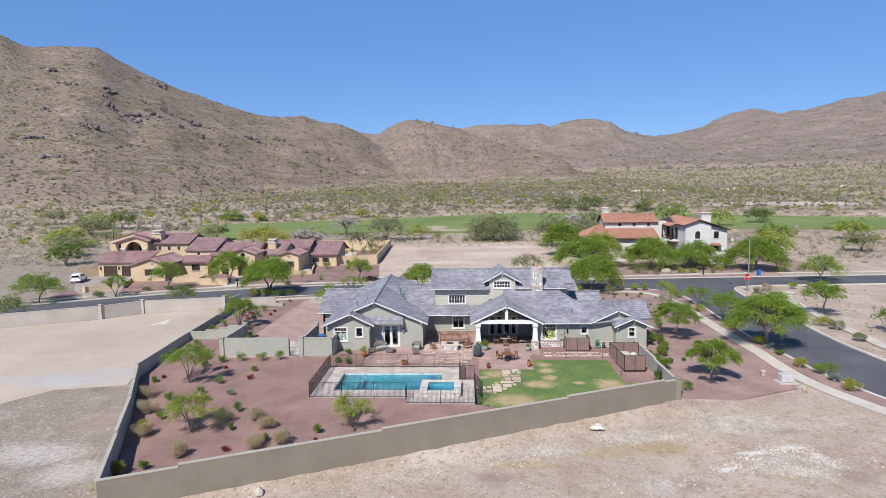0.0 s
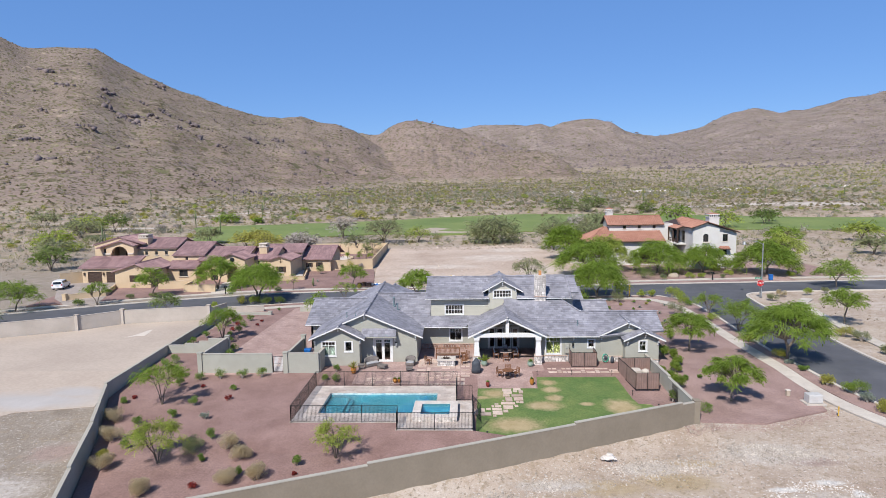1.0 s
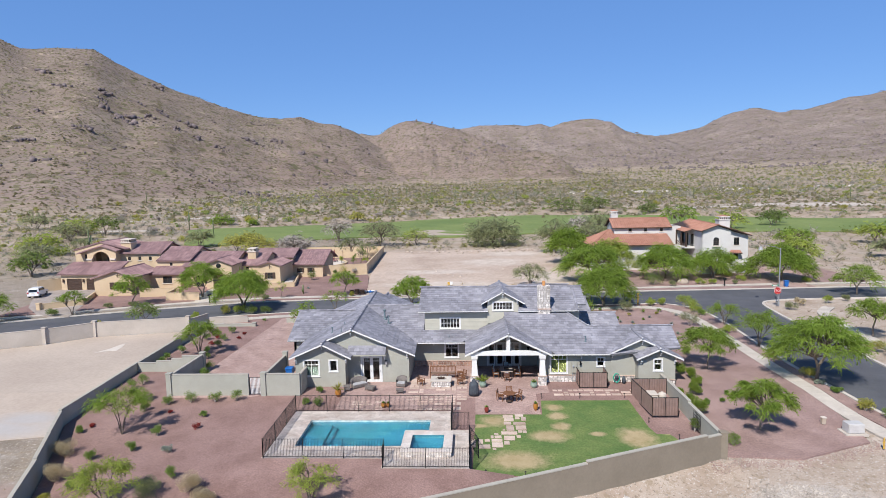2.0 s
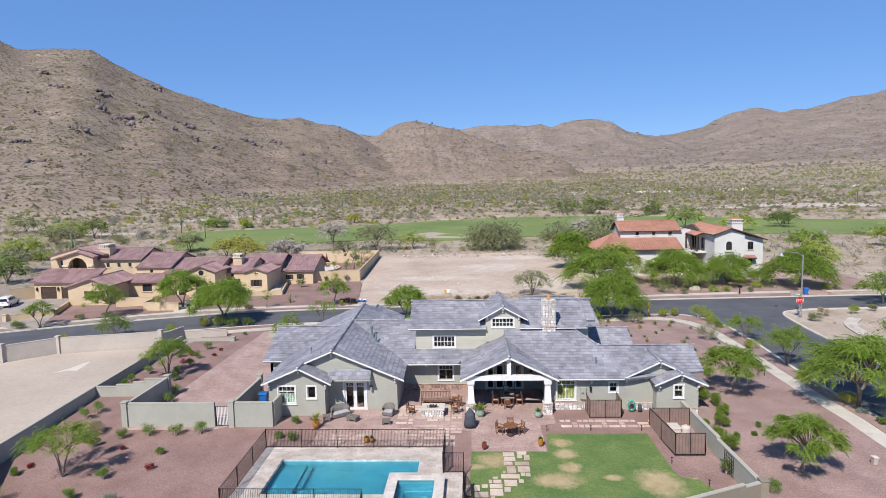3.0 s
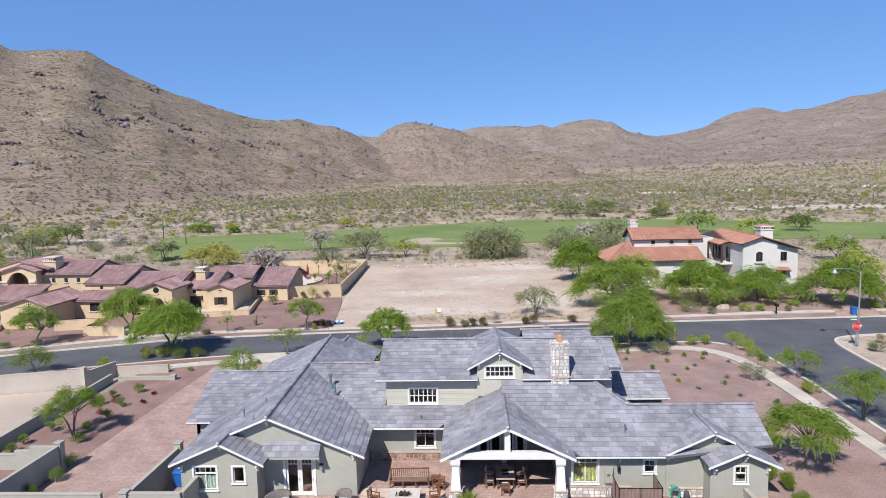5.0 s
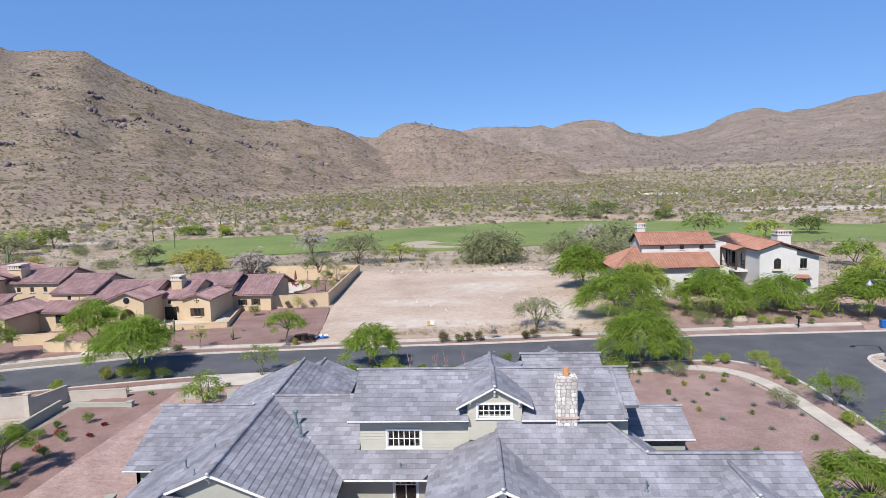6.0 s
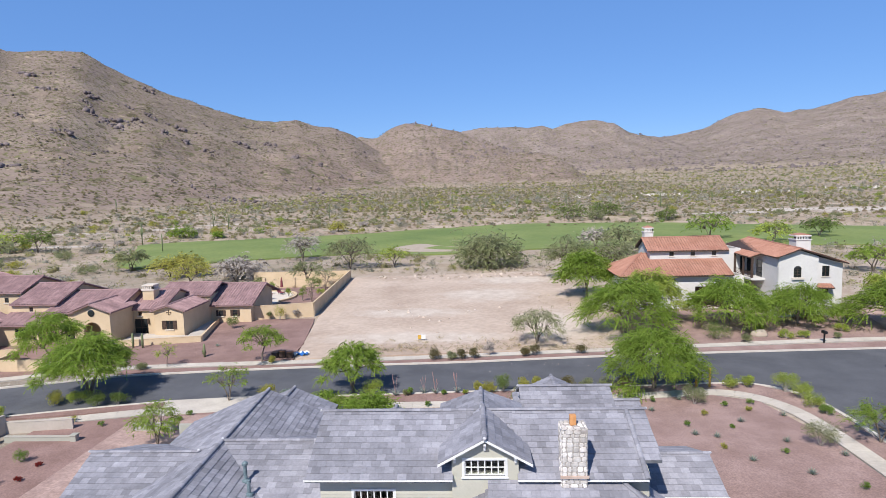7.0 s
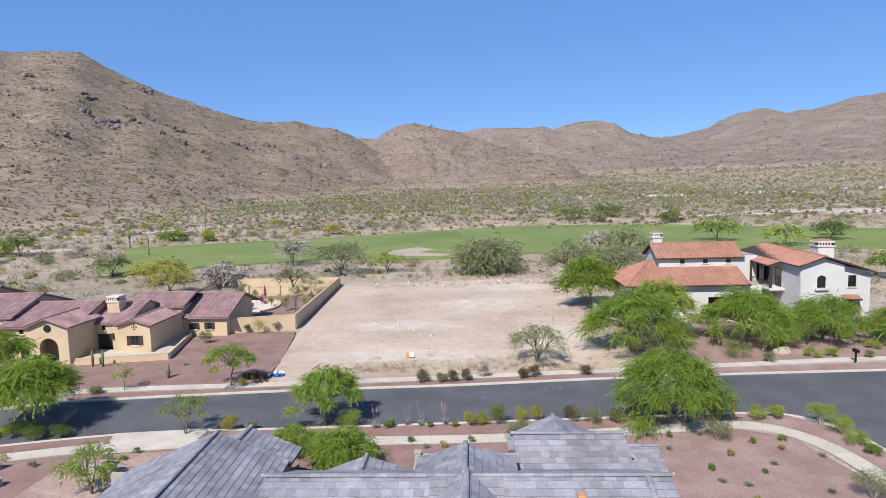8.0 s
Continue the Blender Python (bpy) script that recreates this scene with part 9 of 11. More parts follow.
def tree(x, y, h, spread, mat, label, seed, style="umbrella", leaves=3200, size=0.17, trunk=0.14, stems=2, category="tree", group="", name="tree", zoff=0.0, weep=False):
    rs = np.random.default_rng(seed)
    rr = random.Random(seed)
    t = thing(name, x, y, level(y) + zoff, label, category, group)
    if y > 115:
        leaves, size = int(leaves * 0.72), size * 1.14
    R = spread / 2
    centres, radii = [], []
    n = int(14 + spread * 3.2)
    for i in range(n):
        a = i * 2.399 + rr.uniform(-0.5, 0.5)
        q = math.sqrt((i + 0.5) / n) * rr.uniform(0.85, 1.1)
        if style == "umbrella":
            cz = h * (0.86 - (0.54 if weep else 0.44 if spread > 6 else 0.30) * q ** 2.1) + rr.uniform(-0.10, 0.06) * h
            cr = spread * rr.uniform(0.09, 0.16)
        elif style == "round":
            cz = h * (0.58 + 0.30 * math.cos(q * 1.4)) * rr.uniform(0.75, 1.05) - h * 0.1 * q
            cr = spread * rr.uniform(0.13, 0.19)
        else:
            cz = h * rr.uniform(0.25, 0.9) * (1 - 0.35 * q)
            cr = spread * rr.uniform(0.15, 0.22)
        centres.append((math.cos(a) * R * q * 0.86, math.sin(a) * R * q * 0.86, cz))
        radii.append(cr)
    bm = bmesh.new()
    forks = []
    for s in range(stems):
        a = s * 6.28 / stems + rr.uniform(0, 1)
        lean = R * rr.uniform(0.12, 0.3)
        top = Vector((math.cos(a) * lean, math.sin(a) * lean, h * rr.uniform(0.34, 0.46)))
        mid = Vector((math.cos(a + 0.6) * lean * 0.35, math.sin(a + 0.6) * lean * 0.35, top.z * 0.5))
        tube(bm, [(0, 0, -0.25), mid, top], [trunk, trunk * 0.8, trunk * 0.6], 7)
        forks.append(top)
    for c in centres:
        f = min(forks, key=lambda p: (p - Vector(c)).length)
        c = Vector(c)
        m = f.lerp(c, 0.5) + Vector((0, 0, 0.06 * h))
        tube(bm, [f - Vector((0, 0, 0.1)), m, c], [trunk * 0.45, trunk * 0.28, trunk * 0.1], 5)
        for i in range(2):
            e = c + Vector((rr.uniform(-1, 1), rr.uniform(-1, 1), rr.uniform(-0.2, 0.6))) * spread * 0.12
            tube(bm, [m.lerp(c, 0.6), e], [trunk * 0.14, trunk * 0.05], 4)
    part("trunk", bm, BARK, t)
    v, f = spray_crown(rs, centres, radii, int(leaves * (3.8 if y < 130 else 1.5)), size * (0.56 if y < 130 else 0.82), droop=0.45 if style == "umbrella" else 0.35, flat=0.62 if style == "umbrella" else 0.85)
    ob = new("crown", np_mesh("crown", v, f, mat))
    ob.parent = t
    return t


def shrub(x, y, h, w, mat, label, seed, leaves=420, size=0.085, category="shrub", group="yard shrubs", name="shrub", zoff=0.0, twigs=True):
    rs = np.random.default_rng(seed)
    rr = random.Random(seed)
    t = thing(name, x, y, level(y) + zoff, label, category, group)
    cs, ra = [], []
    for i in range(9):
        a, q = rr.uniform(0, 6.28), math.sqrt(rr.random()) * 0.62
        cs.append((math.cos(a) * w / 2 * q, math.sin(a) * w / 2 * q, h * rr.uniform(0.35, 0.72) * (1.15 - q * 0.5)))
        ra.append(min(w, h * 1.4) * rr.uniform(0.2, 0.3))
    v, f = leaf_cloud(rs, cs, ra, int(leaves * 1.55), size * 0.92, flat=0.9, slim=0.5)
    v[:, 2] = np.maximum(v[:, 2], 0.02)
    ob = new("foliage", np_mesh("foliage", v, f, mat))
    ob.parent = t
    if twigs:
        bm = bmesh.new()
        for c in cs:
            tube(bm, [(0, 0, -0.1), (c[0] * 0.4, c[1] * 0.4, c[2] * 0.5), c], [0.025, 0.018, 0.008], 4)
        part("stem", bm, TWIG, t)
    return t


def agave(x, y, s, seed):
    rr = random.Random(seed)
    t = thing("agave", x, y, level(y), "spiky blue-grey agave rosette on gravel", "agave", "agaves")
    bm = bmesh.new()
    for i in range(22):
        a = i * 2.4
        e = 0.25 + 1.0 * (i / 22)
        l = s * rr.uniform(0.85, 1.1)
        d = Vector((math.cos(a) * math.cos(e), math.sin(a) * math.cos(e), math.sin(e)))
        sd = Vector((-math.sin(a), math.cos(a), 0)) * 0.07 * s
        p = Vector((0, 0, 0.02))
        vs = [bm.verts.new(k) for k in (p - sd * 0.7, p + sd * 0.7, p + d * l * 0.5 + sd, p + d * l, p + d * l * 0.5 - sd)]
        bm.faces.new(vs)
    part("leaf_rosette", bm, LEAF_AGAVE, t)


# trees of the yard and street
young_tree(-27.6, 55.6, 4.0, 4.6, LEAF_MESQ, "young palo verde tree with bright green crown in gravel", 1, leaves=15000, lift=0.16)
young_tree(-22.5, 45.1, 3.3, 4.8, LEAF_PALO, "young yellow-green palo verde tree in gravel", 2, leaves=14000)
young_tree(-9.6, 46.0, 3.1, 3.6, LEAF_PALO, "small palo verde tree with many stems in gravel", 3, leaves=10000)
young_tree(-30.3, 75.8, 4.4, 4.8, LEAF_MESQ, "mesquite tree with a flat green crown by the drive", 4, leaves=20000, trunk=0.08, stems=3)
tree(23.2, 56.3, 4.3, 4.8, LEAF_MESQ, "mesquite tree with wide bright green crown in gravel", 5, leaves=8500, size=0.12, trunk=0.09, stems=1, group="yard trees")
tree(24.5, 70.3, 4.6, 5.6, LEAF_MESQ, "mesquite tree with wide bright green crown in gravel", 6, leaves=8500, size=0.12, trunk=0.09, stems=1, group="yard trees")
tree(33.2, 66.6, 6.8, 8.6, LEAF_MESQ, "wide mesquite street tree with bright green crown", 7, leaves=12000, size=0.15, trunk=0.17, stems=2, group="street trees")
young_tree(33.5, 78.6, 4.7, 4.8, LEAF_MESQ, "young green street tree in the verge", 8, leaves=17000, group="street trees")
young_tree(33.9, 89.0, 3.1, 4.8, LEAF_MESQ, "low feathery green street tree", 9, leaves=10000, group="street trees")
tree(48.5, 82.3, 5.0, 5.6, LEAF_MESQ, "leaning mesquite tree with flat crown", 10, leaves=3600, size=0.18, trunk=0.12, stems=1, group="street trees")
tree(52.5, 71.5, 5.0, 7.0, LEAF_MESQ, "mesquite tree with drooping green crown", 11, leaves=3600, size=0.18, trunk=0.12, stems=2, group="street trees")
tree(62.9, 108.5, 5.2, 7.6, LEAF_MESQ, "mesquite tree with flat green crown", 12, leaves=3200, size=0.19, trunk=0.12, stems=2, group="street trees")
tree(-34.6, 100.4, 6.6, 9.4, LEAF_MESQ, "large mesquite street tree with bright green crown", 13, leaves=14000, size=0.15, trunk=0.18, stems=2, group="street trees")
tree(-8.3, 101.0, 5.2, 6.6, LEAF_MESQ, "mesquite street tree with clumped green crown", 14, leaves=7500, size=0.16, trunk=0.13, stems=2, group="street trees")
tree(20.9, 101.3, 6.3, 9.6, LEAF_MESQ, "large mesquite street tree with drooping green crown", 15, weep=True, leaves=15000, size=0.15, trunk=0.15, stems=2, group="street trees")
tree(-9.6, 95.0, 2.3, 3.8, LEAF_MESQ, "low spreading green tree beside the house", 61, "round", leaves=4200, size=0.13, trunk=0.07, stems=3, group="yard trees")
tree(-5.4, 92.8, 2.5, 6.0, LEAF_MESQ, "low spreading green tree beside the house", 16, "round", leaves=7000, size=0.15, trunk=0.08, stems=3, group="yard trees")
tree(-21.6, 89.0, 3.9, 4.2, LEAF_MESQ, "thin young tree with loose green leaves by the drive", 17, "round", leaves=2000, size=0.13, trunk=0.06, stems=3, group="yard trees")
tree(-19.8, 98.8, 3.6, 4.6, LEAF_MESQ, "thin young street tree with loose leaves", 18, leaves=1100, size=0.14, trunk=0.06, stems=3, group="street trees")
tree(-20.9, 110.9, 4.8, 5.6, LEAF_MESQ, "mesquite tree with flat crown by the far pavement", 19, leaves=3000, size=0.16, trunk=0.1, stems=1, group="street trees")
tree(-31.5, 109.6, 3.2, 2.6, LEAF_PALO, "thin young tree in the gravel garden", 20, "round", leaves=600, size=0.13, trunk=0.05, stems=1, group="street trees")
tree(-45.8, 111.0, 6.4, 8.0, LEAF_MESQ, "mesquite tree with bright green crown before the tan house", 21, leaves=8000, size=0.18, trunk=0.14, stems=2, group="street trees")
tree(-54.5, 104.2, 5.6, 6.6, LEAF_MESQ, "mesquite tree with flat crown before the tan house", 22, leaves=3400, size=0.17, trunk=0.12, stems=1, group="street trees")
tree(-60.8, 98.6, 4.0, 4.6, LEAF_MESQ, "young mesquite tree by the driveway", 23, leaves=2300, size=0.16, trunk=0.08, stems=2, group="street trees")
tree(-71.0, 93.8, 5.2, 8.2, LEAF_MESQ, "mesquite tree with wide flat crown by the street", 24, leaves=3800, size=0.18, trunk=0.12, stems=1, group="street trees")
tree(-68.4, 83.6, 3.0, 5.2, LEAF_DARK, "low bushy green tree by the street", 25, "round", leaves=2200, size=0.16, trunk=0.07, stems=3, group="street trees")
tree(-46.0, 92.6, 3.2, 4.6, LEAF_DARK, "low bushy green tree in the verge", 26, "round", leaves=2200, size=0.15, trunk=0.06, stems=3, group="street trees")
tree(11.4, 117.6, 4.8, 7.2, LEAF_GREY, "sparse grey-barked desert tree on the bare lot", 28, leaves=5200, size=0.10, trunk=0.08, stems=5, group="lot trees")
tree(23.3, 121.8, 7.7, 12.6, LEAF_MESQ, "broad mesquite tree with bright green crown", 29, weep=True, leaves=15000, size=0.17, trunk=0.16, stems=2, group="neighbour trees")
tree(28.2, 128.0, 7.8, 9.5, LEAF_PALO, "broad yellow-green mesquite tree", 30, leaves=11000, size=0.2, trunk=0.16, stems=2, group="neighbour trees")
tree(37.6, 125.0, 7.0, 11.8, LEAF_MESQ, "broad mesquite tree with bright green crown", 31, weep=True, leaves=15000, size=0.17, trunk=0.16, stems=2, group="neighbour trees")
tree(46.8, 125.2, 5.8, 10.2, LEAF_MESQ, "broad mesquite tree with bright green crown", 32, weep=True, leaves=13000, size=0.17, trunk=0.15, stems=2, group="neighbour trees")
tree(57.6, 121.8, 6.8, 12.0, LEAF_MESQ, "broad leaning mesquite tree with bright green crown", 33, weep=True, leaves=15000, size=0.21, trunk=0.2, stems=2, group="neighbour trees")
tree(66.0, 134.0, 7.2, 10.0, LEAF_PALO, "pale green palo verde tree", 34, leaves=9000, size=0.22, trunk=0.16, stems=3, group="neighbour trees")
tree(23.0, 146.5, 8.6, 10.6, LEAF_MESQ, "tall dense bright green tree at the lot edge", 35, "round", leaves=25000, size=0.2, trunk=0.2, stems=2, group="neighbour trees")
tree(22.8, 166.0, 9.2, 10.5, LEAF_GREY, "tall grey-green tree at the lot edge", 36, "round", leaves=8000, size=0.24, trunk=0.2, stems=3, group="neighbour trees")
tree(33.0, 172.0, 7.5, 13.0, LEAF_GREY, "broad grey-green tree behind the red-roofed house", 37, "round", leaves=5500, size=0.26, trunk=0.2, stems=3, group="neighbour trees")
tree(7.5, 186.5, 9.0, 17.0, LEAF_GREY, "broad grey-green bushy tree beyond the bare lot", 38, "bush", leaves=14000, size=0.3, trunk=0.2, stems=4, group="lot trees")
tree(-26.0, 187.0, 8.0, 15.0, LEAF_GREY, "grey-green desert tree beyond the bare lot", 39, leaves=5500, size=0.26, trunk=0.16, stems=4, group="lot trees")
tree(-30.0, 163.5, 6.0, 7.0, LEAF_GREY, "grey-green desert tree by the garden wall", 40, "round", leaves=3600, size=0.22, trunk=0.12, stems=3, group="lot trees")
tree(-15.5, 189.0, 5.5, 8.0, LEAF_PALO, "yellow-green palo verde beyond the bare lot", 41, "round", leaves=3200, size=0.24, trunk=0.1, stems=4, group="lot trees")
tree(-42.0, 203.0, 8.0, 11.0, TWIG, "bare grey-twigged desert tree", 42, "round", leaves=4200, size=0.26, trunk=0.14, stems=4, group="lot trees")
tree(-48.0, 171.0, 5.6, 9.0, TWIG, "bare grey-twigged desert tree", 43, "round", leaves=3600, size=0.24, trunk=0.12, stems=4, group="lot trees")
tree(-55.0, 165.0, 6.0, 9.5, LEAF_YELLOW, "yellow-green palo verde behind the tan house", 44, "round", leaves=4200, size=0.24, trunk=0.12, stems=3, group="lot trees")
tree(-65.0, 176.0, 6.0, 10.0, LEAF_YELLOW, "yellow-green palo verde behind the tan house", 45, "round", leaves=4200, size=0.24, trunk=0.12, stems=3, group="lot trees")
for i, (x, y, h, s, m, st) in enumerate(((-96, 137, 6, 8, LEAF_DARK, "round"), (-107, 152, 7, 10, LEAF_GREY, "round"), (-122, 175, 7, 12, LEAF_PALO, "round"), (-140, 215, 7, 15, LEAF_GREY, "round"), (-150, 235, 7, 15, LEAF_PALO, "round"), (-185, 260, 7, 13, LEAF_GREY, "round"),
                                         (-82, 190, 6, 9, LEAF_GREY, "round"), (-139, 234, 8, 11, LEAF_DARK, "round"), (-112, 279, 5, 11, LEAF_MESQ, "bush"), (-98, 279, 3.5, 5, LEAF_MESQ, "bush"), (-54, 300, 5, 8, LEAF_YELLOW, "bush"), (-62, 178, 6, 9, LEAF_YELLOW, "round"), (-48, 175, 5.5, 10, TWIG, "bush"), (63, 336, 6, 9, LEAF_GREY, "bush"), (93, 326, 6, 10, LEAF_DARK, "bush"), (120, 250, 6, 8, LEAF_GREY, "round"), (52, 345, 8, 18, LEAF_DARK, "bush"), (70, 348, 8, 16, LEAF_DARK, "bush"), (91.5, 224, 6.5, 14, LEAF_PALO, "umbrella"), (112.5, 238, 7, 11, LEAF_DARK, "round"),
                                         (79.3, 240, 8.5, 16, LEAF_MESQ, "umbrella"), (43, 203, 9, 14, LEAF_GREY, "round"), (38, 214, 7, 9, TWIG, "round"), (84, 168, 6, 10, LEAF_MESQ, "umbrella"), (96, 150, 5, 8, LEAF_GREY, "round"), (104, 128, 5, 8, LEAF_MESQ, "round"), (112, 180, 6, 10, LEAF_PALO, "round"))):
    tree(x, y, h, s, m, "desert tree with rounded crown on the flats", 60 + i, st, leaves=3200, size=0.46, trunk=0.14, stems=3, group="desert trees", zoff=float(terrain(x, y)) - level(y) + 0.1)

# shrubs in the gravel
for i, (x, y, s) in enumerate(((-26.6, 61.3, 1.05), (-24.7, 61.6, 1.25), (-22.5, 61.7, 1.25), (-20.6, 61.9, 1.25), (-31.6, 66.0, 1.3), (-31.8, 64.6, 1.2), (-28.0, 59.9, 0.95), (-24.5, 55.3, 1.0), (-25.3, 52.8, 0.9), (-27.6, 51.5, 0.9), (-26.2, 47.3, 0.9), (-20.2, 49.0, 1.1), (-31.2, 55.8, 0.7),
                               (-23.1, 38.9, 0.8), (-19.4, 45.4, 0.6), (-15.9, 43.5, 0.7), (-12.1, 44.9, 0.9), (-22.3, 58.8, 0.7), (-12.9, 60.9, 0.9), (-13.4, 63.6, 0.8), (-14.0, 61.2, 0.7),
                               (-32.9, 76.8, 1.2), (-32.6, 82.9, 1.1), (-32.6, 84.9, 0.9), (-30.2, 82.3, 1.1), (-29.7, 79.4, 1.2), (-29.8, 77.0, 1.1), (-29.1, 74.6, 1.1), (-33.4, 74.4, 1.0), (-33.3, 73.0, 1.0), (-30.7, 86.2, 1.1), (-26.9, 70.6, 1.2), (-26.5, 68.4, 1.1), (-26.9, 66.6, 0.9), 
                               (20.1, 54.0, 1.1), (24.2, 75.3, 1.0), (20.9, 61.1, 0.6), (22.4, 61.5, 0.45), (23.4, 62.9, 0.5))):
    shrub(x, y, s, s * 1.05, LEAF_SHRUB, "small rounded bright green shrub in red gravel", 100 + i, leaves=900, size=0.055)
for i, (x, y, s) in enumerate(((21.4, 69.0, 1.3), (21.9, 67.4, 1.25), (21.6, 65.2, 1.15), (20.6, 63.2, 1.35), (19.6, 60.9, 1.35), (19.5, 59.3, 1.45), (19.0, 62.6, 1.0))):
    shrub(x, y, s, s * 1.1, LEAF_BRIGHT, "dense bright yellow-green shrub along the house wall", 140 + i, leaves=2200, size=0.06, group="hedge shrubs")
shrub(18.05, 56.0, 1.3, 0.9, LEAF_DARK, "green climbing vine on the trellis", 150, leaves=300, zoff=0.1)
for i, (x, y, s) in enumerate(((-29.4, 61.9, 1.7), (-29.9, 52.2, 1.5), (-28.1, 48.6, 1.6), (-26.2, 44.0, 1.6), (-21.6, 40.8, 1.4), (-20.7, 46.8, 1.5), (-18.3, 47.3, 1.5), (-16.6, 45.8, 1.4), (-16.3, 42.3, 1.4), (-14.3, 43.0, 1.5))):
    shrub(x, y, s * 0.85, s * 1.35, LEAF_STRAW if i not in (5,) else LEAF_GREY, "dry straw-coloured mounded shrub in red gravel", 160 + i, leaves=4600, size=0.045, group="dry shrubs")
for i, (x, y, s) in enumerate(((-21.9, 56.6, 0.8), (-18.4, 41.8, 0.8), (-25.5, 59.5, 0.5), (-31.4, 83.6, 0.9), (-31.0, 80.5, 0.8), (-28.6, 83.2, 0.6), (-28.8, 85.5, 0.5), (-12.0, 43.6, 0.4), (-30.9, 56.9, 0.6))):
    shrub(x, y, s * 0.65, s, LEAF_RED, "low shrub with red flowers in gravel", 180 + i, leaves=200, group="red shrubs")
shrub(-22.3, 52.6, 0.7, 0.9, LEAF_AGAVE, "silvery grey low shrub in gravel", 195, leaves=260)
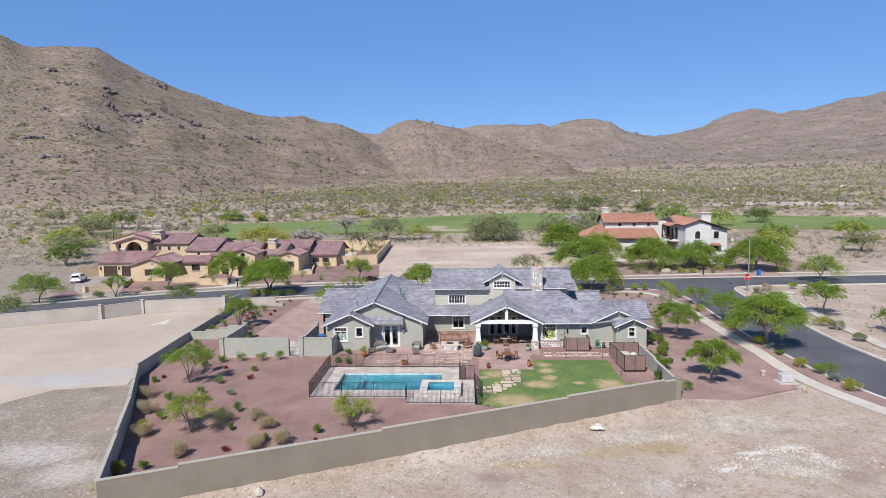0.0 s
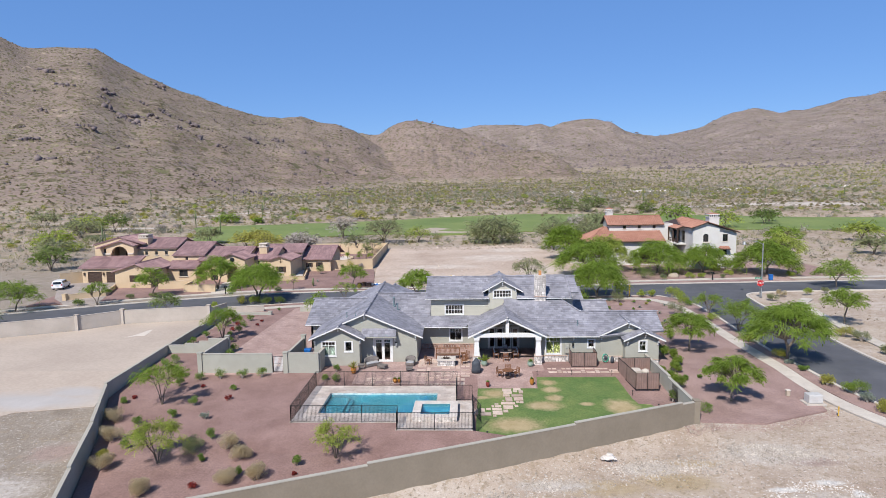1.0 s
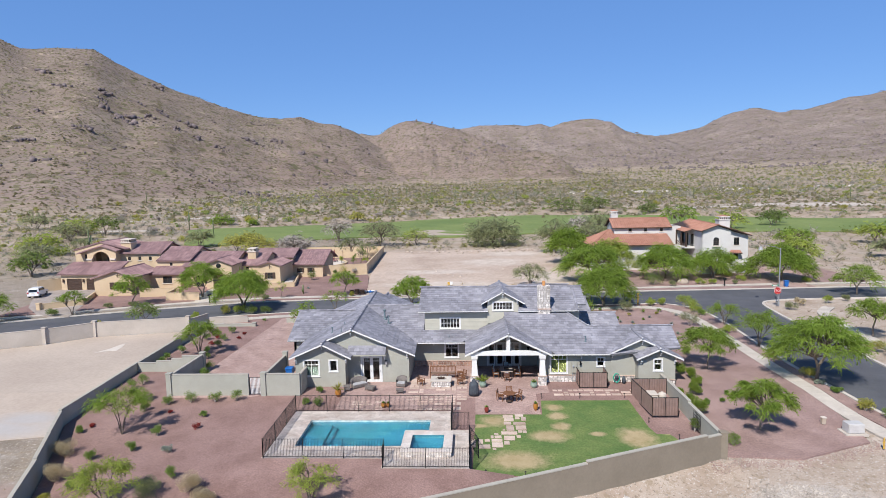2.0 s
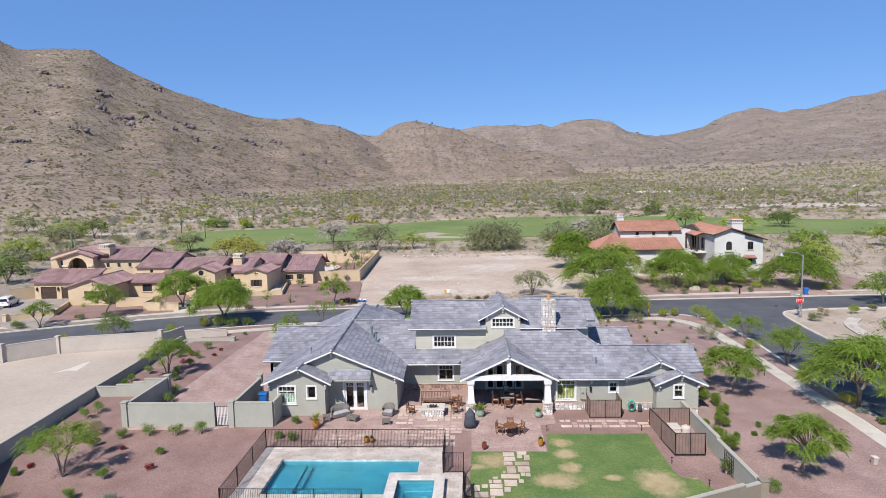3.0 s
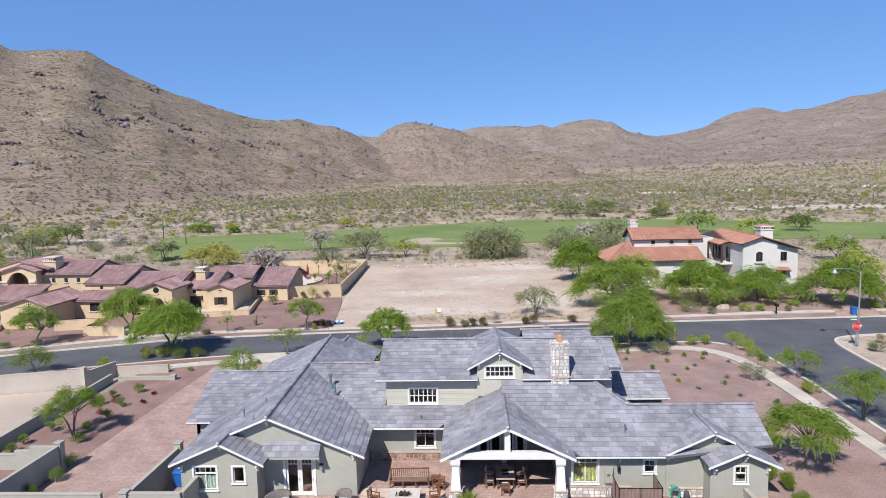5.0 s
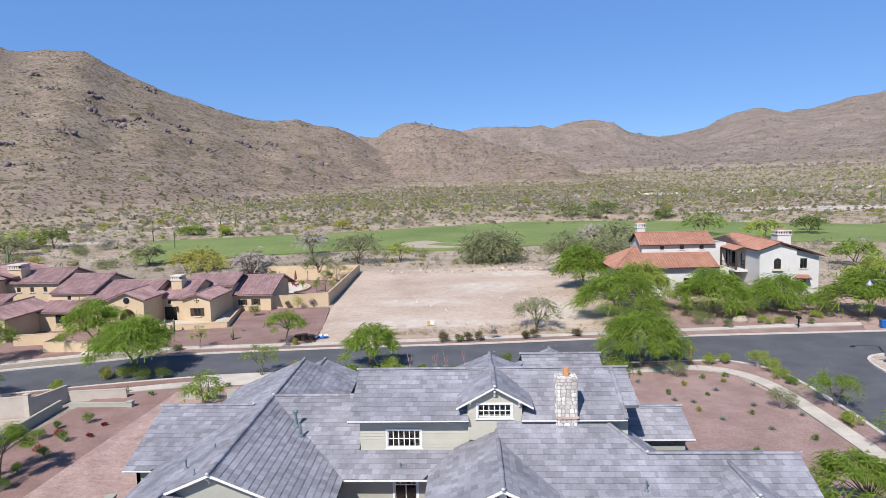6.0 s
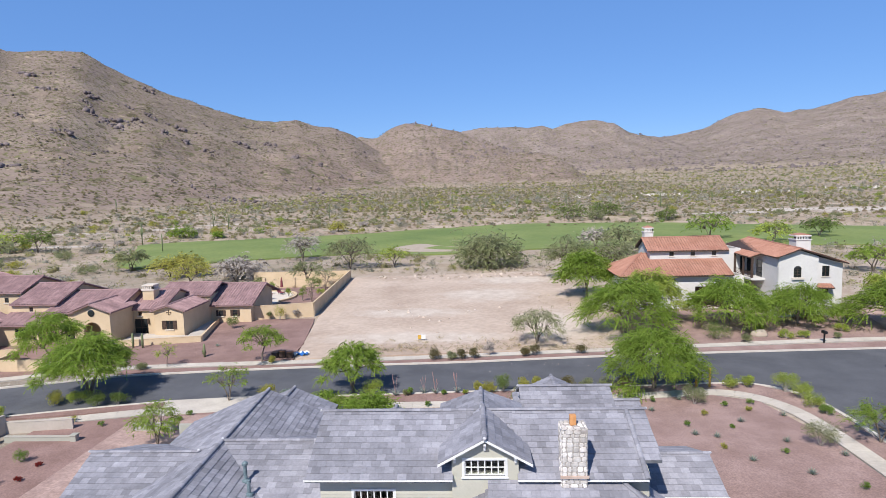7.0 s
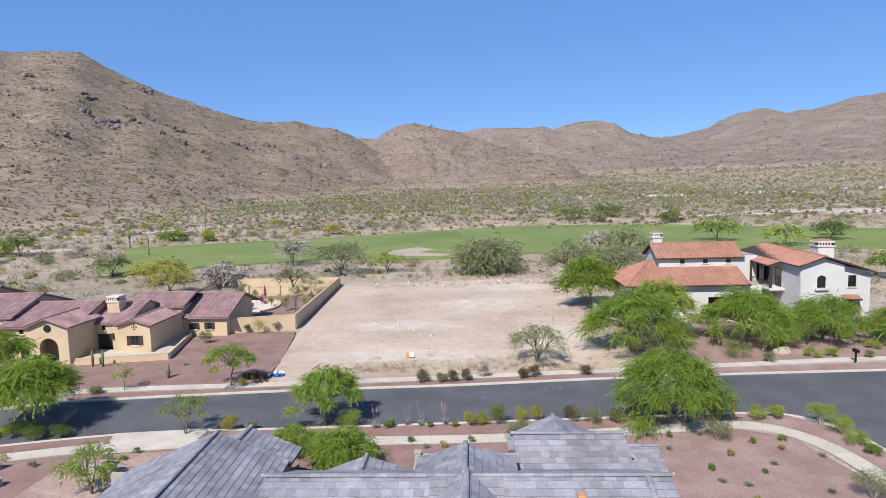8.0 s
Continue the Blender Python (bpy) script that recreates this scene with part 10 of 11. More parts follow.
# street corner and verges
for i, (x, y, h, w, m) in enumerate(((14.3, 100.8, 1.3, 2.2, LEAF_GREY), (16.4, 100.8, 1.3, 2.4, LEAF_GREY), (28.0, 101.2, 1.3, 1.7, LEAF_PALO), (29.6, 101.3, 1.4, 1.6, LEAF_PALO), (32.4, 99.8, 2.4, 2.6, LEAF_PALO), (33.0, 98.0, 1.8, 2.2, LEAF_PALO), (32.8, 96.0, 1.4, 1.9, LEAF_PALO), (33.1, 94.4, 1.0, 1.4, LEAF_SHRUB),
                                     (32.8, 85.0, 1.0, 2.4, LEAF_PALO), (32.9, 74.0, 1.2, 2.2, LEAF_YELLOW), (32.9, 67.4, 1.2, 1.9, LEAF_YELLOW), (33.0, 65.8, 0.5, 1.3, LEAF_AGAVE), (33.3, 63.5, 0.6, 1.4, LEAF_SHRUB), (33.4, 59.8, 1.2, 1.6, LEAF_YELLOW), (34.8, 58.0, 1.4, 2.6, LEAF_MESQ), (34.6, 56.0, 1.0, 1.5, LEAF_AGAVE), (35.0, 54.0, 1.1, 2.2, LEAF_YELLOW),
                                     (-2.9, 99.7, 0.7, 0.8, LEAF_GREY), (-2.6, 99.9, 0.8, 0.8, LEAF_SHRUB), (0.6, 100.0, 0.5, 0.6, LEAF_SHRUB), (2.7, 100.0, 0.6, 0.6, LEAF_PALO), (3.9, 100.2, 1.2, 1.6, LEAF_YELLOW), (5.0, 100.3, 1.3, 1.5, LEAF_YELLOW), (6.4, 100.7, 2.2, 1.9, LEAF_DARK), (8.2, 101.0, 1.3, 1.9, LEAF_YELLOW), (9.6, 101.2, 1.3, 1.7, LEAF_YELLOW),
                                     (7.6, 95.6, 2.8, 2.2, LEAF_GREY), (23.1, 97.0, 2.6, 2.4, LEAF_GREY), (29.2, 88.4, 2.3, 2.6, LEAF_GREY), (12.6, 101.2, 1.4, 1.8, LEAF_OLIVE), (18.0, 101.2, 1.3, 2.0, LEAF_OLIVE), (-6.4, 100.0, 1.7, 2.4, LEAF_PALO),
                                     (-1.0, 111.3, 1.5, 2.0, LEAF_OLIVE), (1.0, 111.3, 1.1, 1.5, LEAF_GREY), (2.3, 111.4, 1.2, 1.6, LEAF_OLIVE), (3.5, 111.6, 1.3, 1.6, LEAF_OLIVE), (9.4, 112.4, 1.2, 1.8, LEAF_OLIVE), (10.6, 112.5, 1.5, 1.6, LEAF_OLIVE), (15.8, 113.1, 1.2, 1.8, LEAF_OLIVE), (5.3, 112.6, 2.4, 1.4, TWIG),
                                     (-36.5, 98.4, 1.4, 2.2, LEAF_YELLOW), (-34.5, 98.6, 1.5, 2.4, LEAF_PALO), (-32.4, 98.0, 1.4, 2.4, LEAF_DARK), (-30.4, 98.2, 1.3, 2.2, LEAF_DARK), (-16.4, 99.6, 1.5, 2.0, LEAF_YELLOW), (-14.6, 99.7, 0.9, 1.2, LEAF_AGAVE), (-19.6, 110.6, 0.9, 1.1, LEAF_YELLOW), (-28.9, 113.6, 1.2, 0.5, LEAF_DARK), (-31.0, 127.6, 2.4, 2.0, LEAF_DARK), (-34.0, 108.6, 0.9, 1.7, LEAF_GREY),
                                     (41.9, 118.3, 1.2, 2.2, LEAF_PALO), (44.0, 118.4, 1.1, 1.8, LEAF_PALO), (47.6, 118.0, 0.9, 1.4, LEAF_GREY), (36.4, 116.8, 1.1, 1.9, LEAF_GREY), (33.6, 118.6, 2.4, 4.0, LEAF_DARK), (40.0, 121.5, 1.2, 2.0, LEAF_DARK), (50.4, 121.5, 1.3, 2.4, LEAF_PALO), (52.6, 128.5, 2.2, 3.2, LEAF_DARK), (55.0, 129.5, 2.4, 3.2, LEAF_DARK), (49.6, 126.0, 1.6, 2.6, LEAF_PALO), (61.0, 119.6, 1.2, 2.2, LEAF_PALO),
                                     (45.0, 76.5, 1.4, 2.6, LEAF_YELLOW), (45.6, 74.4, 1.2, 2.4, LEAF_GREY), (45.0, 69.0, 1.0, 1.8, LEAF_GREY), (47.2, 98.0, 1.2, 2.2, LEAF_GREY), (50.0, 101.0, 1.1, 2.4, LEAF_STRAW), (54.5, 102.0, 1.2, 2.0, LEAF_PALO), (58.0, 103.5, 1.0, 1.8, LEAF_GREY), (45.8, 64.0, 1.0, 1.9, LEAF_YELLOW),
                                     (-52.0, 90.2, 1.1, 2.6, LEAF_YELLOW), (-39.5, 94.8, 1.2, 2.0, LEAF_PALO), (-57.5, 102.6, 1.0, 1.6, LEAF_GREY), (-54.2, 103.9, 0.9, 1.7, LEAF_GREY), (-63.0, 97.3, 1.3, 2.4, LEAF_DARK), (-24.6, 38.2, 1.2, 1.3, LEAF_YELLOW), (-26.8, 45.5, 0.9, 1.0, LEAF_YELLOW))):
    shrub(x, y, h, w, m, "rounded desert shrub beside the pavement" if m is not TWIG else "bare twiggy shrub in the verge", 200 + i, leaves=int(500 + 420 * w), size=0.075, group="street shrubs")
for i, (x, y) in enumerate(((22.1, 98.0), (18.9, 95.5), (29.4, 94.2), (22.3, 90.0), (27.1, 89.1), (20.8, 90.5), (25.4, 93.0), (0.6, 95.9), (19.4, 86.5), (23.2, 86.0), (26.2, 84.0), (30.0, 86.8), (-29.2, 118.0))):
    agave(x, y, 0.5, i)
for i, (x, y, s) in enumerate(((23.0, 94.4, 0.7), (25.5, 96.5, 0.6), (27.9, 96.9, 0.7), (20.8, 92.2, 0.7), (27.1, 95.4, 0.6), (24.2, 91.8, 0.5), (19.5, 97.6, 0.8), (26.0, 87.2, 0.6), (22.0, 88.0, 0.6), (28.4, 82.0, 0.7), (-0.7, 97.0, 0.7), (4.1, 97.0, 0.8), (1.9, 96.0, 0.8), (-22.0, 95.2, 0.7), (-22.4, 94.0, 0.6), (-22.5, 91.6, 0.8), (-31.9, 94.0, 0.8), (-28.7, 92.9, 0.7), (23.2, 80.0, 0.6), (26.6, 77.5, 0.6), (21.6, 73.0, 0.6))):
    shrub(x, y, s * 0.8, s, LEAF_SHRUB if i % 4 else LEAF_YELLOW, "small low green shrub in gravel", 320 + i, leaves=150, twigs=False)

# red yuccas in the verge: grassy clumps with tall pink flower stalks
def red_yucca(x, y, seed):
    rr = random.Random(seed)
    t = thing("red_yucca", x, y, level(y), "grey-green yucca clump with tall pink flower stalks", "yucca", "red yuccas")
    bm = bmesh.new()
    for _ in range(70):
        a, l, up = rr.uniform(0, 6.28), rr.uniform(0.45, 0.8), rr.uniform(0.5, 1.3)
        d = Vector((math.cos(a), math.sin(a), up)).normalized() * l
        sd = Vector((-math.sin(a), math.cos(a), 0)) * 0.02
        bm.faces.new([bm.verts.new(p) for p in (-sd, sd, d * 0.6 + sd * 0.7, d, d * 0.6 - sd * 0.7)])
    part("leaf_clump", bm, LEAF_AGAVE, t)
    for _ in range(4):
        a, l = rr.uniform(0, 6.28), rr.uniform(1.3, 2.1)
        top = Vector((math.cos(a) * 0.35, math.sin(a) * 0.35, l))
        bm = bmesh.new()
        tube(bm, [(0, 0, 0.1), top * 0.5 + Vector((0, 0, 0.12)), top], [0.014, 0.012, 0.008], 4)
        for k in range(9):
            c = top * (0.72 + 0.03 * k)
            bar(bm, c, c + Vector((rr.uniform(-0.05, 0.05), rr.uniform(-0.05, 0.05), 0.04)), 0.016)
        part("flower_stalk", bm, PINKSTALK, t)


PINKSTALK = surface("pink_flower_stalk", (0.40, 0.22, 0.20), (0.50, 0.30, 0.27), 4, 0.8)
for i, (x, y) in enumerate(((-4.0, 99.8), (-1.3, 100.4), (-0.2, 100.3), (1.9, 100.5))):
    red_yucca(x, y, 400 + i)

# back garden of the tan house
young_tree(-24.5, 146.2, 5.2, 3.2, LEAF_DARK, "slim green garden tree inside the tan wall", 310, leaves=3600, size=0.11, group="garden trees")
young_tree(-24.9, 157.6, 5.0, 5.0, LEAF_GREY, "loose grey-green garden tree inside the tan wall", 311, leaves=3400, size=0.12, group="garden trees")
for i, (x, y, h, w, m) in enumerate(((-26.4, 147.2, 3.0, 1.7, LEAF_MESQ), (-29.9, 150.6, 2.2, 1.4, LEAF_PALO), (-35.3, 157.4, 2.2, 1.6, LEAF_MESQ), (-24.6, 152.8, 1.1, 2.2, LEAF_PALO), (-38.6, 158.6, 3.2, 2.6, LEAF_DARK), (-26.6, 159.6, 2.8, 1.8, LEAF_DARK), (-37.2, 150.0, 1.7, 2.0, LEAF_YELLOW), (-27.4, 132.7, 1.6, 1.0, LEAF_GREY), (-23.6, 133.9, 1.5, 1.2, TWIG), (-25.6, 132.2, 2.6, 2.0, LEAF_YELLOW))):
    shrub(x, y, h, w, m, "green garden shrub beside the tan wall" if m is not TWIG else "bare twiggy shrub beside the tan wall", 330 + i, leaves=700, size=0.09, group="garden shrubs", zoff=0.1)

# ---- desert scrub, far woods and stones ----
def scatter(n, seed, ymin, ymax, spread=0.86, power=1.0):
    rs = np.random.default_rng(seed)
    y = ymin + (ymax - ymin) * rs.random(n) ** power
    x = (rs.random(n) * 2 - 1) * y * spread
    return rs, x, y


def scrub(name, n, seed, ymin, ymax, mat, label, hmin, hmax, blades=14, power=1.0, where=None, keep_noise=None, slim=0.7, spread=0.86, fine=1.0, core=0.0, place=None, top=2.6):
    rs, x, y = scatter(n, seed, ymin, ymax, spread, power)
    if place:
        x, y = place(rs, n)
    ok = np.ones(len(x), bool)
    if where is not None:
        ok &= where(x, y)
    if keep_noise:
        ok &= fbm(x / keep_noise[0], y / keep_noise[0], 3, seed) > keep_noise[1]
    x, y = x[ok], y[ok]
    n = len(x)
    z = terrain(x, y)
    h = hmin + (hmax - hmin) * rs.random(n) ** top
    k = np.repeat(np.arange(n), blades)
    d = rs.normal(size=(n * blades, 3))
    d /= np.linalg.norm(d, axis=1)[:, None]
    d[:, 2] = np.abs(d[:, 2])
    rad = 0.45 + 0.5 * rs.random(n * blades)
    p = np.stack([x[k], y[k], z[k] + 0.05], 1) + d * (rad * h[k])[:, None] * np.array([0.75, 0.75, 0.85])
    a = rs.normal(size=(n * blades, 3))
    a /= np.linalg.norm(a, axis=1)[:, None]
    b = np.cross(a, rs.normal(size=(n * blades, 3)))
    b /= np.maximum(np.linalg.norm(b, axis=1), 1e-6)[:, None]
    s = (fine * h[k] * (0.12 + 0.17 * rs.random(n * blades)))[:, None]
    v = np.stack([p - a * s, p + b * s * slim, p + a * s], 1).reshape(-1, 3)
    f = np.arange(n * blades * 3).reshape(-1, 3)
    if core:
        # the dense inside of each bush, a ragged dome
        an = np.arange(5) * 6.283 / 5
        dome = np.concatenate([np.stack([np.cos(an), np.sin(an), an * 0 - 0.05], 1), np.stack([np.cos(an + 0.6) * 0.8, np.sin(an + 0.6) * 0.8, an * 0 + 0.62], 1), [(0.05, 0.1, 0.95)]])
        i = np.arange(5)
        j = (i + 1) % 5
        tri = np.concatenate([np.stack([i, j, i + 5], 1), np.stack([j, j + 5, i + 5], 1), np.stack([i + 5, j + 5, i * 0 + 10], 1)])
        w = dome[None] * (1 + 0.7 * (rs.random((n, 11, 3)) - 0.5)) * (h * core)[:, None, None] + np.stack([x, y, z], -1)[:, None, :]
        f = np.concatenate([f, (tri[None] + (np.arange(n) * 11)[:, None, None]).reshape(-1, 3) + len(v)])
        v = np.concatenate([v, w.reshape(-1, 3)])
    ob = new(name, np_mesh(name, v, f, mat))
    return tagged(ob, label, "scrub", kind="stuff")


def bushes(name, n, seed, ymin, ymax, mat, label, smin, smax, power=1.0, where=None, keep_noise=None, spread=0.86, squash=0.8, top=2.0, plain=False):
    """Rounded low bushes with ragged outlines, too many to count."""
    rs, x, y = scatter(n, seed, ymin, ymax, spread, power)
    ok = np.ones(n, bool)
    if where is not None:
        ok &= where(x, y)
    if keep_noise:
        ok &= fbm(x / keep_noise[0], y / keep_noise[0], 3, seed) > keep_noise[1]
    x, y = x[ok], y[ok]
    n = len(x)
    z = terrain(x, y)
    s = smin + (smax - smin) * rs.random(n) ** top
    a = np.arange(5) * 6.283 / 5
    foot = np.stack([np.cos(a) * 0.8, np.sin(a) * 0.8, a * 0 - 0.15], 1)
    waist = np.stack([np.cos(a + 0.6), np.sin(a + 0.6), a * 0 + 0.5], 1)
    crown = np.array([(0.1, 0.05, 1.0)])
    base = np.concatenate([foot, waist, crown]) * np.array([1, 1, squash])
    i = np.arange(5)
    j = (i + 1) % 5
    tri = np.concatenate([np.stack([i, j, i + 5], 1), np.stack([j, j + 5, i + 5], 1), np.stack([i + 5, j + 5, i * 0 + 10], 1)])
    if plain:
        base, tri = np.concatenate([waist - np.array([0, 0, 0.45]), crown]) * np.array([1, 1, squash]), np.stack([i, j, i * 0 + 5], 1)
    jit = 1 + 0.8 * (rs.random((n, len(base), 3)) - 0.5)
    an = rs.random(n) * 6.28
    v = base[None] * jit * s[:, None, None]
    c, sn = np.cos(an)[:, None], np.sin(an)[:, None]
    v = np.stack([v[..., 0] * c - v[..., 1] * sn, v[..., 0] * sn + v[..., 1] * c, v[..., 2]], -1)
    v += np.stack([x, y, z], -1)[:, None, :]
    f = (tri[None] + (np.arange(n) * len(base))[:, None, None]).reshape(-1, 3)
    ob = new(name, np_mesh(name, v.reshape(-1, 3), f, mat))
    return tagged(ob, label, "scrub", kind="stuff")


def inside_outline(x, y, poly):
    hit = np.zeros(np.shape(x), bool)
    for (ax, ay), (bx, by) in zip(poly, poly[1:] + poly[:1]):
        if ay != by:
            hit ^= ((ay > y) != (by > y)) & (x < (bx - ax) * (y - ay) / (by - ay) + ax)
    return hit


def wild(x, y):
    """Open desert: not on the streets, gardens, lots or fairway."""
    d = np.hypot(x, y)
    lots = (y < 140) & (x > -80) & (x < 75)
    lots |= (y < 178) & (x > -24) & (x < 20)
    lots |= (y < 150) & (x > -62) & (x < 62)
    lots |= (y < 128) & (x > -125) & (x < 130)
    fair = inside_outline(x, y, FAIR) & (terrain(x, y) < np.interp(y, HY, HZ) + 0.3)
    return ~(lots | fair)


# bare sandy washes: centre and half widths
WASHES = ((130, 343, 26, 7), (162, 350, 28, 10), (190, 335, 26, 16), (-136, 320, 16, 6), (-120, 334, 12, 5), (-170, 301, 14, 5), (-138, 249, 16, 3.5))


def sandy(x, y):
    bare = np.zeros(np.shape(x), bool)
    for cx, cy, rx, ry in WASHES:
        bare |= ((x - cx) / rx) ** 2 + ((y - cy) / ry) ** 2 < 1
    return bare & (fbm(x / 14, y / 14, 3, 55) < 0.16)


GROUND = gm.materials[0]
dry_patches(GROUND, ((14.5, 44.0, 3.0, 1.4), (21.8, 39.0, 1.6, 0.8), (9.5, 43.2, 3.5, 1.0), (4, 41.2, 3.0, 0.8), (16.5, 46.6, 2.0, 0.5)), (0.33, 0.25, 0.155), (0.43, 0.345, 0.24), 1.1)
dry_patches(GROUND, ((14.4, 38.6, 1.9, 1.1), (1.8, 39.4, 1.6, 0.9), (26.0, 39.0, 1.3, 1.2), (24.5, 46.0, 2.0, 0.6), (-31.5, 47.0, 2.2, 1.6)), (0.27, 0.205, 0.175), (0.36, 0.275, 0.24), 1.3)
dry_patches(GROUND, ((13.1, 45.8, 2.2, 0.8), (22.0, 47.3, 3.4, 1.6), (12.9, 38.4, 1.2, 1.2), (22.8, 40.4, 2.6, 1.7), (6.0, 43.4, 3.0, 0.7), (-28.5, 38.6, 2.4, 2.0), (-33.0, 41.5, 4.0, 2.0)), (0.35, 0.31, 0.275), (0.54, 0.49, 0.45), 2.2)
dry_patches(GROUND, ((18.2, 40.6, 0.6, 0.35), (20.7, 42.3, 1.2, 0.3), (24.0, 43.2, 1.0, 0.35), (25.2, 41.6, 0.5, 0.7), (25.6, 40.4, 0.4, 0.4)), (0.47, 0.445, 0.42), (0.60, 0.585, 0.565), 2.4)
dry_patches(PALEDIRT, ((-41, 56.6, 8, 1.9), (-52, 50.5, 9, 2.2), (-37.6, 58.6, 3.5, 1.4)), (0.40, 0.372, 0.355), (0.46, 0.43, 0.41), 0.3)
dry_patches(PINKDIRT, ((-6, 136, 9, 3), (6, 150, 8, 6), (15, 128, 5, 9), (-4, 121, 12, 3), (12, 165, 9, 5)), (0.47, 0.39, 0.325), (0.60, 0.52, 0.45), 0.5)
dry_patches(GROUND, WASHES, (0.44, 0.385, 0.335), (0.56, 0.505, 0.455), 0.14)
SCRUB_OLIVE = leaf("olive_scrub", (0.25, 0.235, 0.120), (0.38, 0.35, 0.19), 0.05)
SCRUB_BROWN = leaf("brown_scrub", (0.27, 0.21, 0.14), (0.40, 0.32, 0.225), 0.05)
SCRUB_GREY = leaf("grey_scrub", (0.30, 0.29, 0.225), (0.44, 0.42, 0.335), 0.05)
SCRUB_GREEN = leaf("green_scrub", (0.29, 0.295, 0.095), (0.43, 0.415, 0.155), 0.05)
SLOPE_BUSH = leaf("hill_scrub", (0.15, 0.135, 0.075), (0.25, 0.222, 0.125), 0.02)


def open_flats(x, y):
    return wild(x, y) & (terrain(x, y, True)[1] < 0.45) & ~sandy(x, y)


scrub("desert_scrub", 3400, 1, 130, 420, SCRUB_BROWN, "low brown desert scrub", 0.35, 1.1, 16, 1.2, wild)
scrub("desert_scrub", 2200, 2, 130, 420, SCRUB_GREY, "grey desert scrub", 0.4, 1.6, 22, 1.1, wild)
scrub("desert_scrub", 1300, 10, 138, 290, SCRUB_GREY, "fine grey-green bushes on the near flats", 0.6, 2.0, 44, 1.0, wild, fine=0.55)
scrub("desert_scrub", 900, 11, 138, 300, SCRUB_GREEN, "yellow-green bushes on the near flats", 0.7, 2.2, 48, 1.0, wild, fine=0.5)
scrub("desert_scrub", 1100, 15, 138, 330, SCRUB_OLIVE, "olive bushes on the near flats", 0.7, 2.2, 44, 1.0, wild, fine=0.52)
for i, (n, mat, label, lo, hi, keep) in enumerate(((1700, SCRUB_GREEN, "yellow-green palo verde thickets on the flats", 1.3, 3.9, (70, -0.04)),
                                                   (3000, SCRUB_OLIVE, "olive creosote thickets on the flats", 1.2, 3.2, (60, -0.12)),
                                                   (2300, SCRUB_GREY, "grey-green ironwood thickets on the flats", 1.3, 3.6, (55, -0.08)),
                                                   (700, LEAF_DARK, "dark green mesquite thickets on the flats", 1.4, 3.6, (50, -0.03)),
                                                   (1100, TWIG, "grey twiggy thickets on the flats", 1.2, 3.0, (45, -0.08)))):
    scrub("desert_bushes", int(n * 0.9), 30 + i, 170, 620, mat, label, lo * 0.8, hi, 38, 0.75, open_flats, keep, fine=0.56, core=0.34 if mat is not TWIG else 0.0, top=1.9)
    scrub("desert_bushes", int(n * 2.5), 40 + i, 420, 1300, mat, label, lo, hi * 1.2, 12, 0.85, open_flats, keep, fine=1.0, core=0.4 if mat is not TWIG else 0.0, top=2.0)
# the larger single bushes that stand out on the flats
def flats_bushes():
    rr = random.Random(77)
    rs = np.random.default_rng(78)
    kinds = ((LEAF_YELLOW, "rounded yellow-green palo verde bush on the flats", 2.6, 4.4), (SCRUB_GREY, "soft grey ironwood bush on the flats", 2.4, 4.6), (LEAF_GREY, "grey-green desert bush on the flats", 2.2, 4.2), (LEAF_PALO, "bright green palo verde on the flats", 2.8, 4.6), (TWIG, "bare grey-twigged bush on the flats", 2.2, 3.8))
    olds = []
    for i, (mat, label, h, w) in enumerate(kinds):
        c = [(rr.uniform(-0.3, 0.3) * w, rr.uniform(-0.3, 0.3) * w, h * rr.uniform(0.3, 0.68)) for _ in range(9)]
        v, f = leaf_cloud(rs, c, [w * rr.uniform(0.16, 0.27) for _ in c], 700, 0.19, 0.8, slim=0.6)
        v[:, 2] = np.maximum(v[:, 2], 0.02)
        olds.append((np_mesh("foliage", v, f, mat), label))
    for i in range(260):
        y = 285 + 330 * rr.random() ** 1.5
        x = rr.uniform(-0.62, 0.66) * y
        if i % 7 == 0:
            x, y = rr.uniform(-150, -75), rr.uniform(165, 262)
        if not open_flats(np.array([x]), np.array([y]))[0]:
            continue
        me, label = olds[rr.choice((0, 0, 1, 1, 2, 2, 2, 3, 4))]
        t = thing("desert_bush", x, y, float(terrain(x, y)) - 0.05, label, "bush", "bushes on the flats")
        ob = new("foliage", me)
        ob.parent = t
        k = rr.uniform(0.7, 1.5)
        t.rotation_euler = (0, 0, rr.uniform(0, 6.28))
        t.scale = (k, k, k * rr.uniform(0.8, 1.05))


def front_line(x):
    return 33.8 + (x + 23.2) * 0.4415


flats_bushes()


def in_front(rs, n):
    x = rs.uniform(-30, 48, n)
    y = rs.uniform(20, 53, n)
    ok = (y < np.minimum(front_line(np.minimum(x, 19)) - 0.4, 51.5)) & (fbm(x / 5, y / 5, 3, 77) > -0.06) & (x < 30 + (y - 48) * -0.55)
    return x[ok], y[ok]


def wall_foot(rs, n):
    x = rs.uniform(-22, 18, n)
    return x, front_line(x) - 0.5 - np.abs(rs.normal(size=n)) * 0.7


